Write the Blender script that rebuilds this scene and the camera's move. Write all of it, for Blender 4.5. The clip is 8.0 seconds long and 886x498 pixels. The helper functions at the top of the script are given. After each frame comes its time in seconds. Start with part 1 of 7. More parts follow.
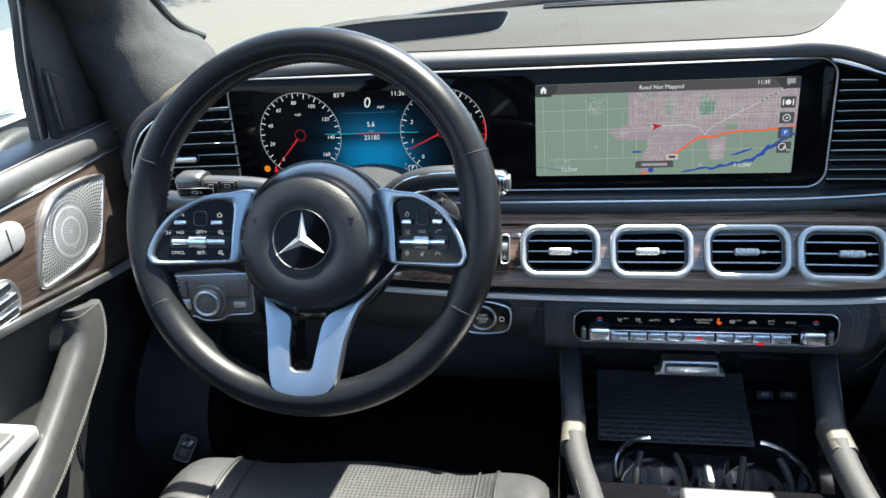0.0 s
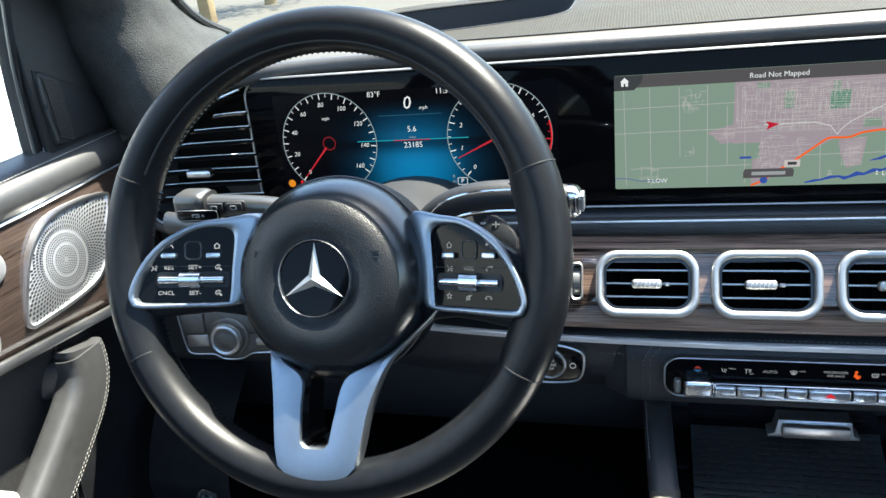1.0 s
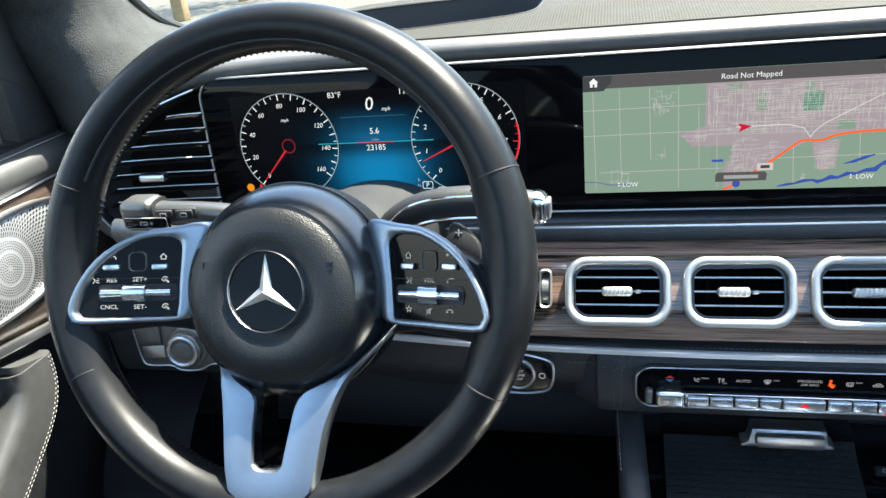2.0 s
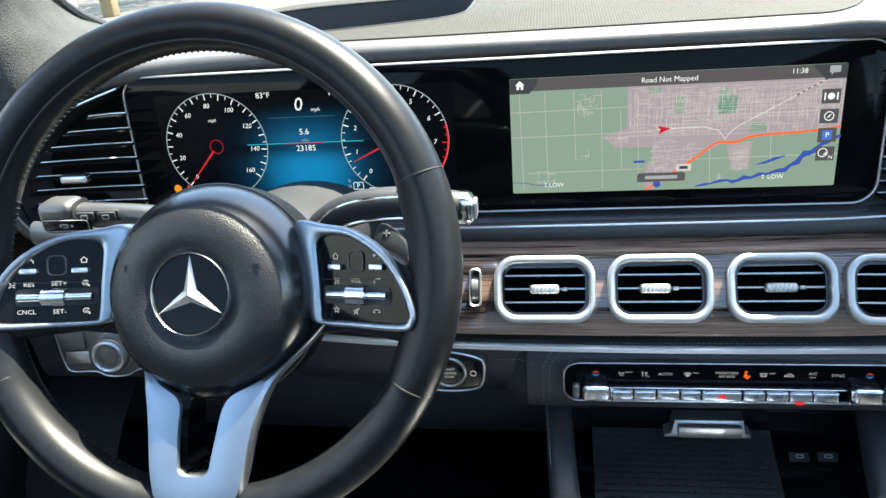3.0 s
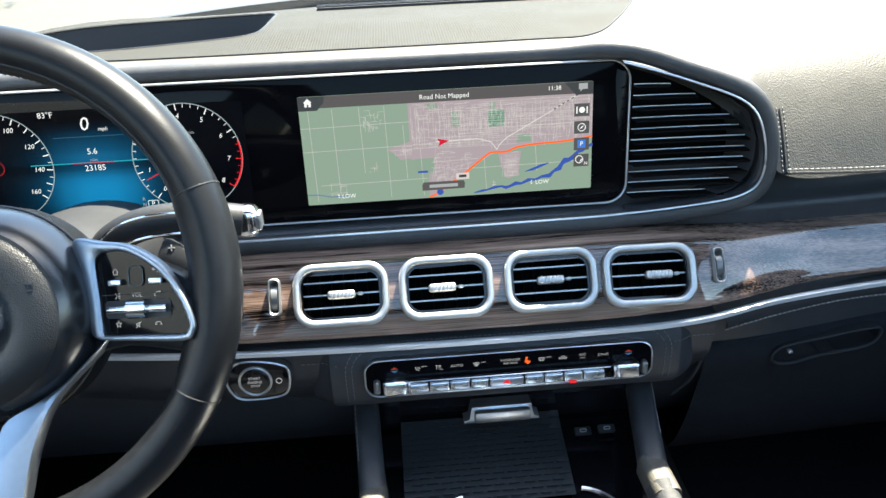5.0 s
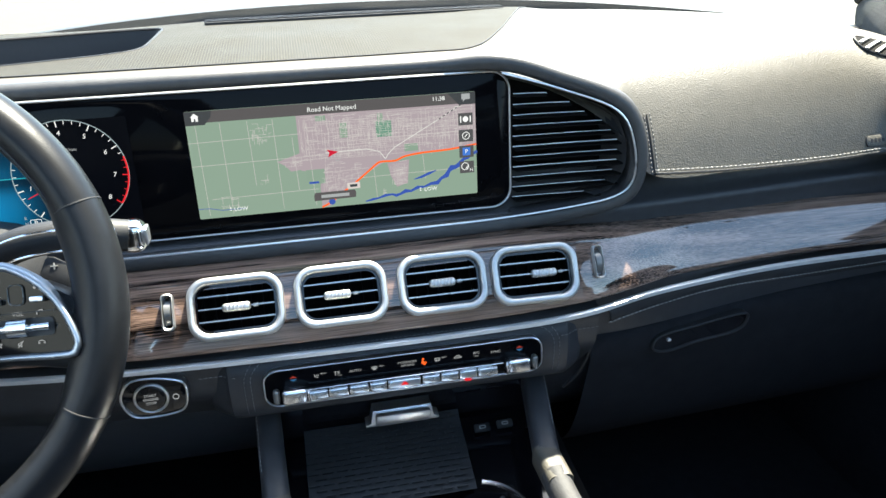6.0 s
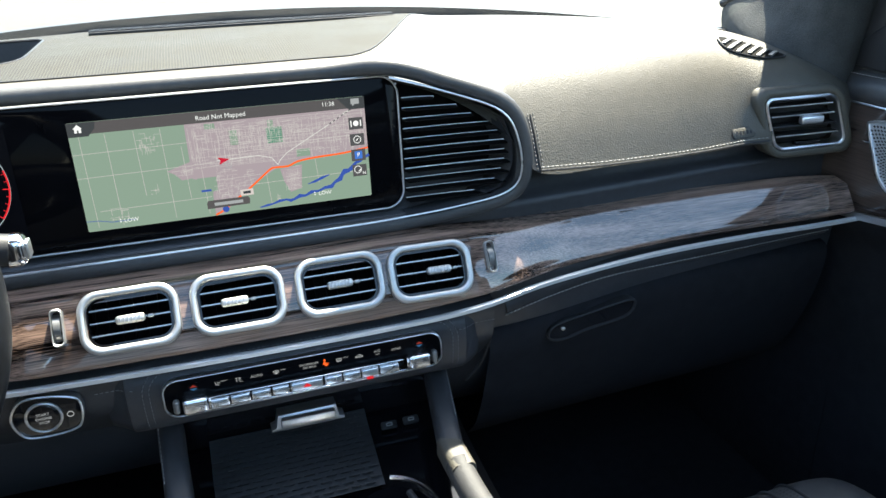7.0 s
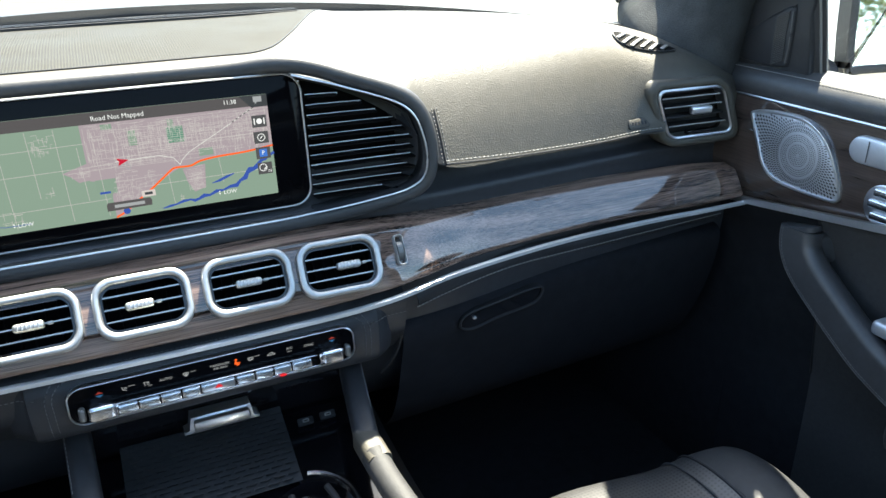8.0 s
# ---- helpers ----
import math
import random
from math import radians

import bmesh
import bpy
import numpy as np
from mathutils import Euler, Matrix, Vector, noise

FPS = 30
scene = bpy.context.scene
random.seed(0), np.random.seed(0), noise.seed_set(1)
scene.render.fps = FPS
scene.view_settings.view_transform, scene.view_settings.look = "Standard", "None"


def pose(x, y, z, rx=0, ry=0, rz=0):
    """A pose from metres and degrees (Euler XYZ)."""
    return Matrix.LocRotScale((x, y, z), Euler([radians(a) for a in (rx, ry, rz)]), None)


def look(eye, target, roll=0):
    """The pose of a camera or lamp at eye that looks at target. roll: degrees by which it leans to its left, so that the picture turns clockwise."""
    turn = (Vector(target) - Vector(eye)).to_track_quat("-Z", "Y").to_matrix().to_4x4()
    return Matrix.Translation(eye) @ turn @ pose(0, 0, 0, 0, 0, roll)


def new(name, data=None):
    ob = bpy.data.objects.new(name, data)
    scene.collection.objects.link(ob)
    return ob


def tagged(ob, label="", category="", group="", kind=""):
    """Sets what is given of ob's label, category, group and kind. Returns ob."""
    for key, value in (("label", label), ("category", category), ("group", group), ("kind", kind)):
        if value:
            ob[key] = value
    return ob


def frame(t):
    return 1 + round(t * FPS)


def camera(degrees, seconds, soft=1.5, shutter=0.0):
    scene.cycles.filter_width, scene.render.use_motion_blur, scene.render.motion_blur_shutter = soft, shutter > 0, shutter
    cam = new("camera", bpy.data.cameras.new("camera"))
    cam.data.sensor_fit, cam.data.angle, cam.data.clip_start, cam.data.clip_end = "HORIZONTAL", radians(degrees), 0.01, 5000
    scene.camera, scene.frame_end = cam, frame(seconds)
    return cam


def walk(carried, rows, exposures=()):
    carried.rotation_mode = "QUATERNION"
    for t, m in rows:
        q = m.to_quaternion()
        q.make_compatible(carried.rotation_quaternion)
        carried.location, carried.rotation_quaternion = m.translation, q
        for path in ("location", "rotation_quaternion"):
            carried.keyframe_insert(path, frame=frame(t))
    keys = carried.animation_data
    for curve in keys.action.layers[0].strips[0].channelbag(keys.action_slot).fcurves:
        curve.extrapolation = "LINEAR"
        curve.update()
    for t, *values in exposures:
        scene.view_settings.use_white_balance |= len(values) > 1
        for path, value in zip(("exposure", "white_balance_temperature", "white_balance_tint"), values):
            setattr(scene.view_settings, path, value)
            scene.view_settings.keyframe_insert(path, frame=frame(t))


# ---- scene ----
cam = camera(61.7, 8.0)
PATH = [
    (0.0, (-0.145, 0.004, 1.549), (-0.488, 1.791, 0.719), -4.4),
    (0.5, (-0.156, 0.092, 1.521), (-0.617, 1.859, 0.706), -6.1),
    (1.0, (-0.164, 0.164, 1.506), (-0.680, 1.919, 0.698), -6.9),
    (2.5, (-0.154, 0.196, 1.501), (-0.543, 1.974, 0.672), -5.8),
    (3.0, (-0.148, 0.191, 1.503), (-0.449, 1.984, 0.669), -4.9),
    (3.5, (-0.137, 0.184, 1.504), (-0.341, 1.990, 0.668), -4.1),
    (4.0, (-0.124, 0.176, 1.505), (-0.227, 1.990, 0.670), -3.4),
    (4.5, (-0.111, 0.166, 1.507), (-0.111, 1.986, 0.678), -2.9),
    (5.0, (-0.096, 0.152, 1.511), (0.013, 1.972, 0.689), -2.5),
    (6.5, (-0.072, 0.112, 1.516), (0.386, 1.889, 0.722), -1.7),
    (7.0, (-0.062, 0.098, 1.517), (0.499, 1.846, 0.723), -1.7),
    (7.5, (-0.056, 0.089, 1.523), (0.608, 1.792, 0.713), -1.4),
    (8.0, (-0.051, 0.080, 1.522), (0.698, 1.746, 0.708), -1.1),
]
walk(cam, [(t, look(eye, target, roll)) for t, eye, target, roll in PATH], [(0.0, 3.0, 6550, 6.0), (1.0, 3.04, 6600, 5.0), (2.5, 3.34, 6800, 4.0), (5.0, 3.41, 6850, 4.5), (8.0, 3.33, 6850, 4.5)])

# ---------- light ----------
SUN_AZ, SUN_EL = 44.0, 64.0     # degrees to the right of straight ahead, and up
world = bpy.data.worlds.new("sky")
scene.world = world
world.use_nodes = True
wn = world.node_tree
sky = wn.nodes.new("ShaderNodeTexSky")
sky.sky_type, sky.sun_disc = "NISHITA", False
sky.sun_elevation, sky.sun_rotation = radians(SUN_EL), radians(SUN_AZ)
wn.links.new(sky.outputs[0], wn.nodes["Background"].inputs[0])
wn.nodes["Background"].inputs[1].default_value = 0.118
sun = new("sun", bpy.data.lights.new("sun", "SUN"))
sun.data.energy, sun.data.angle, sun.data.color = 4.4, radians(0.6), (1.0, 0.95, 0.85)
a, e = radians(SUN_AZ), radians(SUN_EL)
sun.matrix_basis = look((math.sin(a) * math.cos(e) * 30, math.cos(a) * math.cos(e) * 30, math.sin(e) * 30), (0, 0, 0))
scene.view_settings.exposure = 3.0
STOPS = 3.0


# ---------- materials ----------
def mat(name, col, rough=0.5, metal=0.0, var=0.15, scale=30.0, bump=0.0, bscale=400.0, coat=0.0, spec=0.5, tint=None, stretch=(1, 1, 1), relief="noise", rvar=0.12, holes=0.0, hole_size=0.3):
    m = bpy.data.materials.new(name)
    m.use_nodes = True
    n, l = m.node_tree.nodes, m.node_tree.links
    b = n["Principled BSDF"]
    tc = n.new("ShaderNodeTexCoord")
    mp = n.new("ShaderNodeMapping")
    mp.inputs["Scale"].default_value = stretch
    l.new(tc.outputs["Object"], mp.inputs[0])
    big, fine = n.new("ShaderNodeTexNoise"), n.new("ShaderNodeTexNoise")
    big.inputs["Scale"].default_value, fine.inputs["Scale"].default_value = scale * 0.25, scale * 4
    big.inputs["Detail"].default_value, fine.inputs["Detail"].default_value = 3, 4
    l.new(mp.outputs[0], big.inputs[0]), l.new(mp.outputs[0], fine.inputs[0])
    add = n.new("ShaderNodeMath")
    add.operation = "ADD"
    l.new(big.outputs[0], add.inputs[0]), l.new(fine.outputs[0], add.inputs[1])
    ramp = n.new("ShaderNodeValToRGB")
    other = tint or col
    ramp.color_ramp.elements[0].color = (*[c * (1 - var) for c in col], 1)
    ramp.color_ramp.elements[1].color = (*[min(1, c * (1 + var)) for c in other], 1)
    half = n.new("ShaderNodeMath")
    half.operation = "MULTIPLY"
    half.inputs[1].default_value = 0.5
    l.new(add.outputs[0], half.inputs[0])
    ramp.color_ramp.elements[0].position, ramp.color_ramp.elements[1].position = 0.3, 0.7
    l.new(half.outputs[0], ramp.inputs[0]), l.new(ramp.outputs[0], b.inputs["Base Color"])
    if holes:
        flat_ = n.new("ShaderNodeMapping")
        flat_.inputs["Scale"].default_value = (1, 1, 0)
        dots = n.new("ShaderNodeTexVoronoi")
        dots.inputs["Scale"].default_value, dots.inputs["Randomness"].default_value = holes, 0.0
        cut = n.new("ShaderNodeMath")
        cut.operation, cut.inputs[1].default_value = "LESS_THAN", hole_size
        pit = n.new("ShaderNodeMix")
        pit.data_type = "RGBA"
        pit.inputs["B"].default_value = (0.004, 0.004, 0.004, 1)
        l.new(tc.outputs["Object"], flat_.inputs[0]), l.new(flat_.outputs[0], dots.inputs[0])
        l.new(dots.outputs["Distance"], cut.inputs[0]), l.new(cut.outputs[0], pit.inputs["Factor"])
        l.new(ramp.outputs[0], pit.inputs["A"]), l.new(pit.outputs["Result"], b.inputs["Base Color"])
    rr = n.new("ShaderNodeMapRange")
    rr.inputs[3].default_value, rr.inputs[4].default_value = max(0.02, rough - rvar), min(1, rough + rvar)
    l.new(big.outputs[0], rr.inputs[0]), l.new(rr.outputs[0], b.inputs["Roughness"])
    b.inputs["Metallic"].default_value, b.inputs["Coat Weight"].default_value = metal, coat
    b.inputs["Coat Roughness"].default_value, b.inputs["Coat IOR"].default_value = 0.03, 1.75
    b.inputs["Specular IOR Level"].default_value = spec
    if bump:
        if relief == "cells":
            tex = n.new("ShaderNodeTexVoronoi")
            out = tex.outputs["Distance"]
        else:
            tex = n.new("ShaderNodeTexNoise")
            tex.inputs["Detail"].default_value = 3
            out = tex.outputs[0]
        tex.inputs["Scale"].default_value = bscale
        l.new(mp.outputs[0], tex.inputs[0])
        bm_ = n.new("ShaderNodeBump")
        bm_.inputs["Strength"].default_value, bm_.inputs["Distance"].default_value = bump, 0.001
        l.new(out, bm_.inputs["Height"]), l.new(bm_.outputs[0], b.inputs["Normal"])
    return m


def glow(name, col, level=1.0):
    """A lit part of a display; level 1 shows at full brightness."""
    m = bpy.data.materials.new(name)
    m.use_nodes = True
    b = m.node_tree.nodes["Principled BSDF"]
    b.inputs["Base Color"].default_value = (0.004, 0.004, 0.005, 1)
    b.inputs["Roughness"].default_value = 0.15
    b.inputs["Specular IOR Level"].default_value = 0.12
    b.inputs["Emission Color"].default_value = (*col, 1)
    b.inputs["Emission Strength"].default_value = level / 2 ** STOPS
    return m


def glass(name, col=(1, 1, 1), clear=0.9, ior=1.28):
    m = bpy.data.materials.new(name)
    m.use_nodes = True
    n, l = m.node_tree.nodes, m.node_tree.links
    n.remove(n["Principled BSDF"])
    tr, gl, mix, fr = n.new("ShaderNodeBsdfTransparent"), n.new("ShaderNodeBsdfGlossy"), n.new("ShaderNodeMixShader"), n.new("ShaderNodeFresnel")
    tr.inputs[0].default_value = (*[c * clear for c in col], 1)
    gl.inputs["Roughness"].default_value = 0.01
    fr.inputs[0].default_value = ior
    l.new(fr.outputs[0], mix.inputs[0]), l.new(tr.outputs[0], mix.inputs[1]), l.new(gl.outputs[0], mix.inputs[2])
    l.new(mix.outputs[0], n["Material Output"].inputs[0])
    return m


GRIP_LEATHER = mat("glossy_grip_leather", (0.036, 0.0364, 0.038), 0.38, var=0.25, scale=25, spec=0.6, bump=0.12, bscale=900, relief="cells")
LEATHER = mat("black_leather", (0.033, 0.0333, 0.0346), 0.45, var=0.25, scale=25, spec=0.5, bump=0.16, bscale=900, relief="cells")
# lighter and warmer than other leather: the pad's sunlit tone is in the colour
DASH_LEATHER = mat("sunlit_dash_leather", (0.052, 0.0478, 0.0388), 0.53, var=0.2, scale=20, spec=0.42, bump=0.34, bscale=620, relief="cells")
GRILLE = mat("speaker_fabric_grille", (0.031, 0.0287, 0.0210), 0.70, var=0.2, scale=60, spec=0.16, bump=0.3, bscale=1500, relief="cells", holes=330, hole_size=0.36)
RIM_LEATHER = mat("smooth_black_leather", (0.0066, 0.0072, 0.0084), 0.36, spec=0.19, var=0.35, scale=30, bump=0.06, bscale=1100, relief="cells", rvar=0.08)
PERF = mat("perforated_leather", (0.036, 0.0365, 0.038), 0.42, spec=0.7, var=0.2, scale=30, bump=0.2, bscale=900, relief="cells", holes=190, hole_size=0.27)
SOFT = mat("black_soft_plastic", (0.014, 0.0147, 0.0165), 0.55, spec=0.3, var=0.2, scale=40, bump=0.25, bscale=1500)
DARK = mat("matt_black_plastic", (0.0075, 0.0077, 0.0088), 0.6, var=0.25, scale=50, bump=0.1, bscale=900)
TOUCH = mat("gloss_black_touch_panel", (0.003, 0.003, 0.0035), 0.05, var=0.2, scale=10, rvar=0.02, spec=0.10)
PANEL = mat("coated_display_glass", (0.002, 0.002, 0.0025), 0.05, var=0.2, scale=10, rvar=0.02, spec=0.07)
GLOSS = mat("gloss_black", (0.004, 0.004, 0.005), 0.06, var=0.2, scale=10, rvar=0.03)
PIANO = mat("piano_black_trim", (0.006, 0.006, 0.007), 0.08, var=0.2, scale=12, coat=1.0, rvar=0.04)
SATIN = mat("satin_aluminium", (0.72, 0.73, 0.75), 0.32, metal=1.0, var=0.06, scale=60, bump=0.03, bscale=2000)
STRIP_SILVER = mat("painted_silver_trim", (0.56, 0.57, 0.58), 0.40, metal=0.55, var=0.05, scale=60)
VENT_SILVER = mat("matt_silver_vent_frame", (0.47, 0.47, 0.462), 0.46, metal=1.0, var=0.05, scale=50)
SPOKE = mat("satin_silver_spoke", (0.30, 0.335, 0.38), 0.40, metal=1.0, var=0.05, scale=50)
CHROME = mat("bright_chrome", (0.88, 0.88, 0.90), 0.12, metal=1.0, var=0.05, scale=60, rvar=0.06)
ROCKER = mat("polished_silver", (0.80, 0.82, 0.85), 0.22, metal=1.0, var=0.04, scale=80, rvar=0.05)
COVER = mat("grey_black_roller_cover", (0.019, 0.0198, 0.0213), 0.5, spec=0.3, var=0.2, scale=40, bump=0.2, bscale=1500)
WOOD = mat("open_pore_dark_wood", (0.012, 0.0072, 0.0055), 0.42, var=0.8, scale=48, bump=0.05, bscale=260, tint=(0.138, 0.090, 0.069), stretch=(0.10, 7, 7), coat=0.9, spec=0.06)
for nd in WOOD.node_tree.nodes:
    if nd.type == "VALTORGB":
        nd.color_ramp.elements[0].position, nd.color_ramp.elements[1].position = 0.40, 0.62
DOOR_WOOD = mat("door_wood", (0.018, 0.0125, 0.0102), 0.42, var=0.5, scale=26, bump=0.10, bscale=260, tint=(0.043, 0.031, 0.026), stretch=(7, 0.22, 7), coat=0.8, spec=0.06)
PILLAR_CLOTH = mat("grey_pillar_cloth", (0.032, 0.0340, 0.0348), 0.9, var=0.5, scale=160, spec=0.2, bump=1.0, bscale=600)
THREAD = mat("pale_grey_thread", (0.27, 0.265, 0.255), 0.8, var=0.15, scale=200)
CARPET = mat("black_carpet_and_shade", (0.015, 0.0158, 0.0182), 0.95, spec=0.04, var=0.3, scale=200, bump=0.8, bscale=1500)
FLOOR_CARPET = mat("charcoal_floor_carpet", (0.017, 0.0178, 0.0200), 0.95, spec=0.05, var=0.3, scale=200, bump=0.8, bscale=1500)
GREYPLASTIC = mat("grey_metallic_switch", (0.165, 0.165, 0.16), 0.4, metal=0.7, var=0.08, scale=60)
STALK = mat("dark_silver_stalk", (0.115, 0.115, 0.112), 0.36, metal=0.8, var=0.08, scale=60)
HUB = mat("grained_hub_leather", (0.0065, 0.0070, 0.0078), 0.40, spec=0.42, var=0.2, scale=40, bump=0.28, bscale=1150, relief="cells")
HUB_SHELL = mat("smooth_hub_shell", (0.0085, 0.0095, 0.0112), 0.23, spec=0.75, var=0.2, scale=40, bump=0.05, bscale=1500, relief="cells", rvar=0.05)
DARK_THREAD = mat("dark_grey_thread", (0.12, 0.12, 0.121), 0.8, var=0.15, scale=200)
SCREEN_GLASS = glass("windscreen_glass", (0.93, 0.97, 0.95), 0.86, 1.10)
ROOF_GLASS = glass("tinted_roof_glass", (0.9, 0.97, 0.95), 0.8)
PLATE = mat("brushed_speaker_metal", (0.56, 0.575, 0.60), 0.48, metal=0.85, var=0.06, scale=60)
# almost white, standing in for the sky reflected by the louvre edges
LINE_SILVER = mat("reflection_silver", (0.78, 0.79, 0.80), 0.38, metal=0.1, var=0.05, scale=60)
LOWER = mat("black_grained_lower_trim", (0.030, 0.0302, 0.0312), 0.62, spec=0.3, var=0.25, scale=40, bump=0.4, bscale=900, relief="cells")
# near black in place of plastic: the recess's shade is put into the colour
VOID = mat("recess_shade_black", (0.0015, 0.0015, 0.0017), 0.8, spec=0.1, var=0.2, scale=50)
SEAT_LEATHER = mat("seat_leather", (0.029, 0.0295, 0.031), 0.52, spec=0.34, var=0.25, scale=25, bump=0.15, bscale=900, relief="cells")
# darker, bluish copy of the black leather, holding the lower dash's shade
DASH_LOW = mat("shaded_lower_dash_leather", (0.023, 0.0244, 0.0276), 0.44, spec=0.40, var=0.25, scale=25, bump=0.15, bscale=900, relief="cells")
BARK = mat("pale_bark", (0.24, 0.17, 0.09), 0.9, var=0.4, scale=8, bump=0.6, bscale=40)
LEAF = mat("green_leaves", (0.045, 0.075, 0.018), 0.6, var=0.5, scale=4, tint=(0.10, 0.13, 0.03))
BUTTON = mat("pale_mirror_key", (0.64, 0.70, 0.76), 0.27, metal=1.0, var=0.05, scale=80, rvar=0.03)
CLEAR = glass("window_glass", (0.93, 0.97, 0.95), 0.86)
WHITECAR = mat("white_paint", (0.75, 0.75, 0.73), 0.25, var=0.04, scale=5, coat=1.0)
CONCRETE = mat("pale_concrete", (0.048, 0.0420, 0.0320), 0.9, var=0.2, scale=1.2, bump=0.4, bscale=30)
MIRROR = mat("mirror_glass", (0.9, 0.92, 0.92), 0.02, metal=1.0, var=0.01, rvar=0.01)


# ---------- geometry helpers ----------
def thing(name, m, label, category, group="", kind=""):
    ob = new(name)
    ob.matrix_basis = m if isinstance(m, Matrix) else Matrix.Translation(m)
    ob.empty_display_size = 0.05
    return tagged(ob, label, category, group, kind)


def whole(ob):
    m = ob.matrix_basis.copy()
    while ob.parent:
        ob = ob.parent
        m = ob.matrix_basis @ m
    return m


def part(name, bm, material, parent=None, label="", local=False, sharp=40.0):
    """Links a bmesh as one mesh object. Unless local, its points are in the world and are brought into the parent's space."""
    if parent is not None and not local:
        bm.transform(whole(parent).inverted())
    bmesh.ops.recalc_face_normals(bm, faces=bm.faces)
    lim = radians(sharp)
    for f in bm.faces:
        f.smooth = True
    for ed in bm.edges:
        if len(ed.link_faces) == 2 and ed.calc_face_angle(0) > lim:
            ed.smooth = False
    me = bpy.data.meshes.new(name)
    bm.to_mesh(me)
    bm.free()
    for mt in material if isinstance(material, (list, tuple)) else (material,):
        me.materials.append(mt)
    ob = new(name, me)
    if parent is not None:
        ob.parent = parent
    if label:
        ob["label"] = label
    return ob


def spline(pts, n, closed=False):
    """Points along a smooth curve through pts, n to each span."""
    pts = [Vector(p) for p in pts]
    k = len(pts)
    out = []
    for i in range(k if closed else k - 1):
        if closed:
            p0, p1, p2, p3 = pts[i - 1], pts[i], pts[(i + 1) % k], pts[(i + 2) % k]
        else:
            p0, p1, p2, p3 = pts[max(i - 1, 0)], pts[i], pts[i + 1], pts[min(i + 2, k - 1)]
        for j in range(n):
            t = j / n
            out.append(0.5 * (2 * p1 + (p2 - p0) * t + (2 * p0 - 5 * p1 + 4 * p2 - p3) * t * t + (3 * p1 - p0 - 3 * p2 + p3) * t ** 3))
    if not closed:
        out.append(pts[-1])
    return out


def grid(rows, closed_u=False, closed_v=False):
    bm = bmesh.new()
    vs = [[bm.verts.new(p) for p in r] for r in rows]
    nu, nv = len(vs), len(vs[0])
    for i in range(nu if closed_u else nu - 1):
        for j in range(nv if closed_v else nv - 1):
            q = (vs[i][j], vs[(i + 1) % nu][j], vs[(i + 1) % nu][(j + 1) % nv], vs[i][(j + 1) % nv])
            if len(set(q)) == 4:
                bm.faces.new(q)
    return bm


def loft(stations, nu=6, nv=5):
    """A skin over profiles: (x, [(y, z), ...]) in order of x."""
    rows = [spline([(x, y, z) for y, z in prof], nv) for x, prof in stations]
    cols = [spline([r[j] for r in rows], nu) for j in range(len(rows[0]))]
    return grid(cols)


def thicken(bm, d):
    bmesh.ops.recalc_face_normals(bm, faces=bm.faces)
    bmesh.ops.solidify(bm, geom=bm.faces[:], thickness=d)
    return bm


def sweep(path, section, up=(0, 0, 1), closed=False, caps=True):
    """A section (pairs: sideways, up) carried along a path."""
    path = [Vector(p) for p in path]
    up = Vector(up)
    rows = []
    k = len(path)
    for i, p in enumerate(path):
        d = (path[(i + 1) % k] - path[i - 1]) if closed else (path[min(i + 1, k - 1)] - path[max(i - 1, 0)])
        d.normalize()
        s = d.cross(up).normalized()
        u = s.cross(d).normalized()
        rows.append([p + s * a + u * b for a, b in section])
    bm = grid(rows, closed_u=closed, closed_v=True)
    if caps and not closed:
        bm.verts.ensure_lookup_table()
        m = len(section)
        bm.faces.new([bm.verts[j] for j in range(m)])
        bm.faces.new([bm.verts[len(path) * m - 1 - j] for j in range(m)])
    return bm


def circle(r, n=10, ry=None):
    return [(r * math.cos(2 * math.pi * i / n), (ry or r) * math.sin(2 * math.pi * i / n)) for i in range(n)]


def rrect(w, h, r, n=5, cx=0, cz=0):
    pts = []
    for sx, sz, a0 in ((1, 1, 0), (-1, 1, 90), (-1, -1, 180), (1, -1, 270)):
        for i in range(n + 1):
            t = radians(a0 + 90 * i / n)
            pts.append((cx + sx * (w / 2 - r) + r * math.cos(t), cz + sz * (h / 2 - r) + r * math.sin(t)))
    return pts


def rounded(pts, n=4):
    return [(p.x, p.y) for p in spline([(x, z, 0) for x, z in pts], n, closed=True)]


def inset(outline, d):
    out = []
    k = len(outline)
    area = sum(outline[i - 1][0] * outline[i][1] - outline[i][0] * outline[i - 1][1] for i in range(k))
    sgn = 1 if area > 0 else -1
    for i in range(k):
        p, q, r = Vector(outline[i - 1]), Vector(outline[i]), Vector(outline[(i + 1) % k])
        n1 = Vector((-(q - p).y, (q - p).x)).normalized()
        n2 = Vector((-(r - q).y, (r - q).x)).normalized()
        v = n1 + n2
        v = v.normalized() / max(0.5, math.cos(n1.angle(n2, 0) / 2)) if v.length > 1e-6 else n1
        out.append((q.x + sgn * v.x * d, q.y + sgn * v.y * d))
    return out


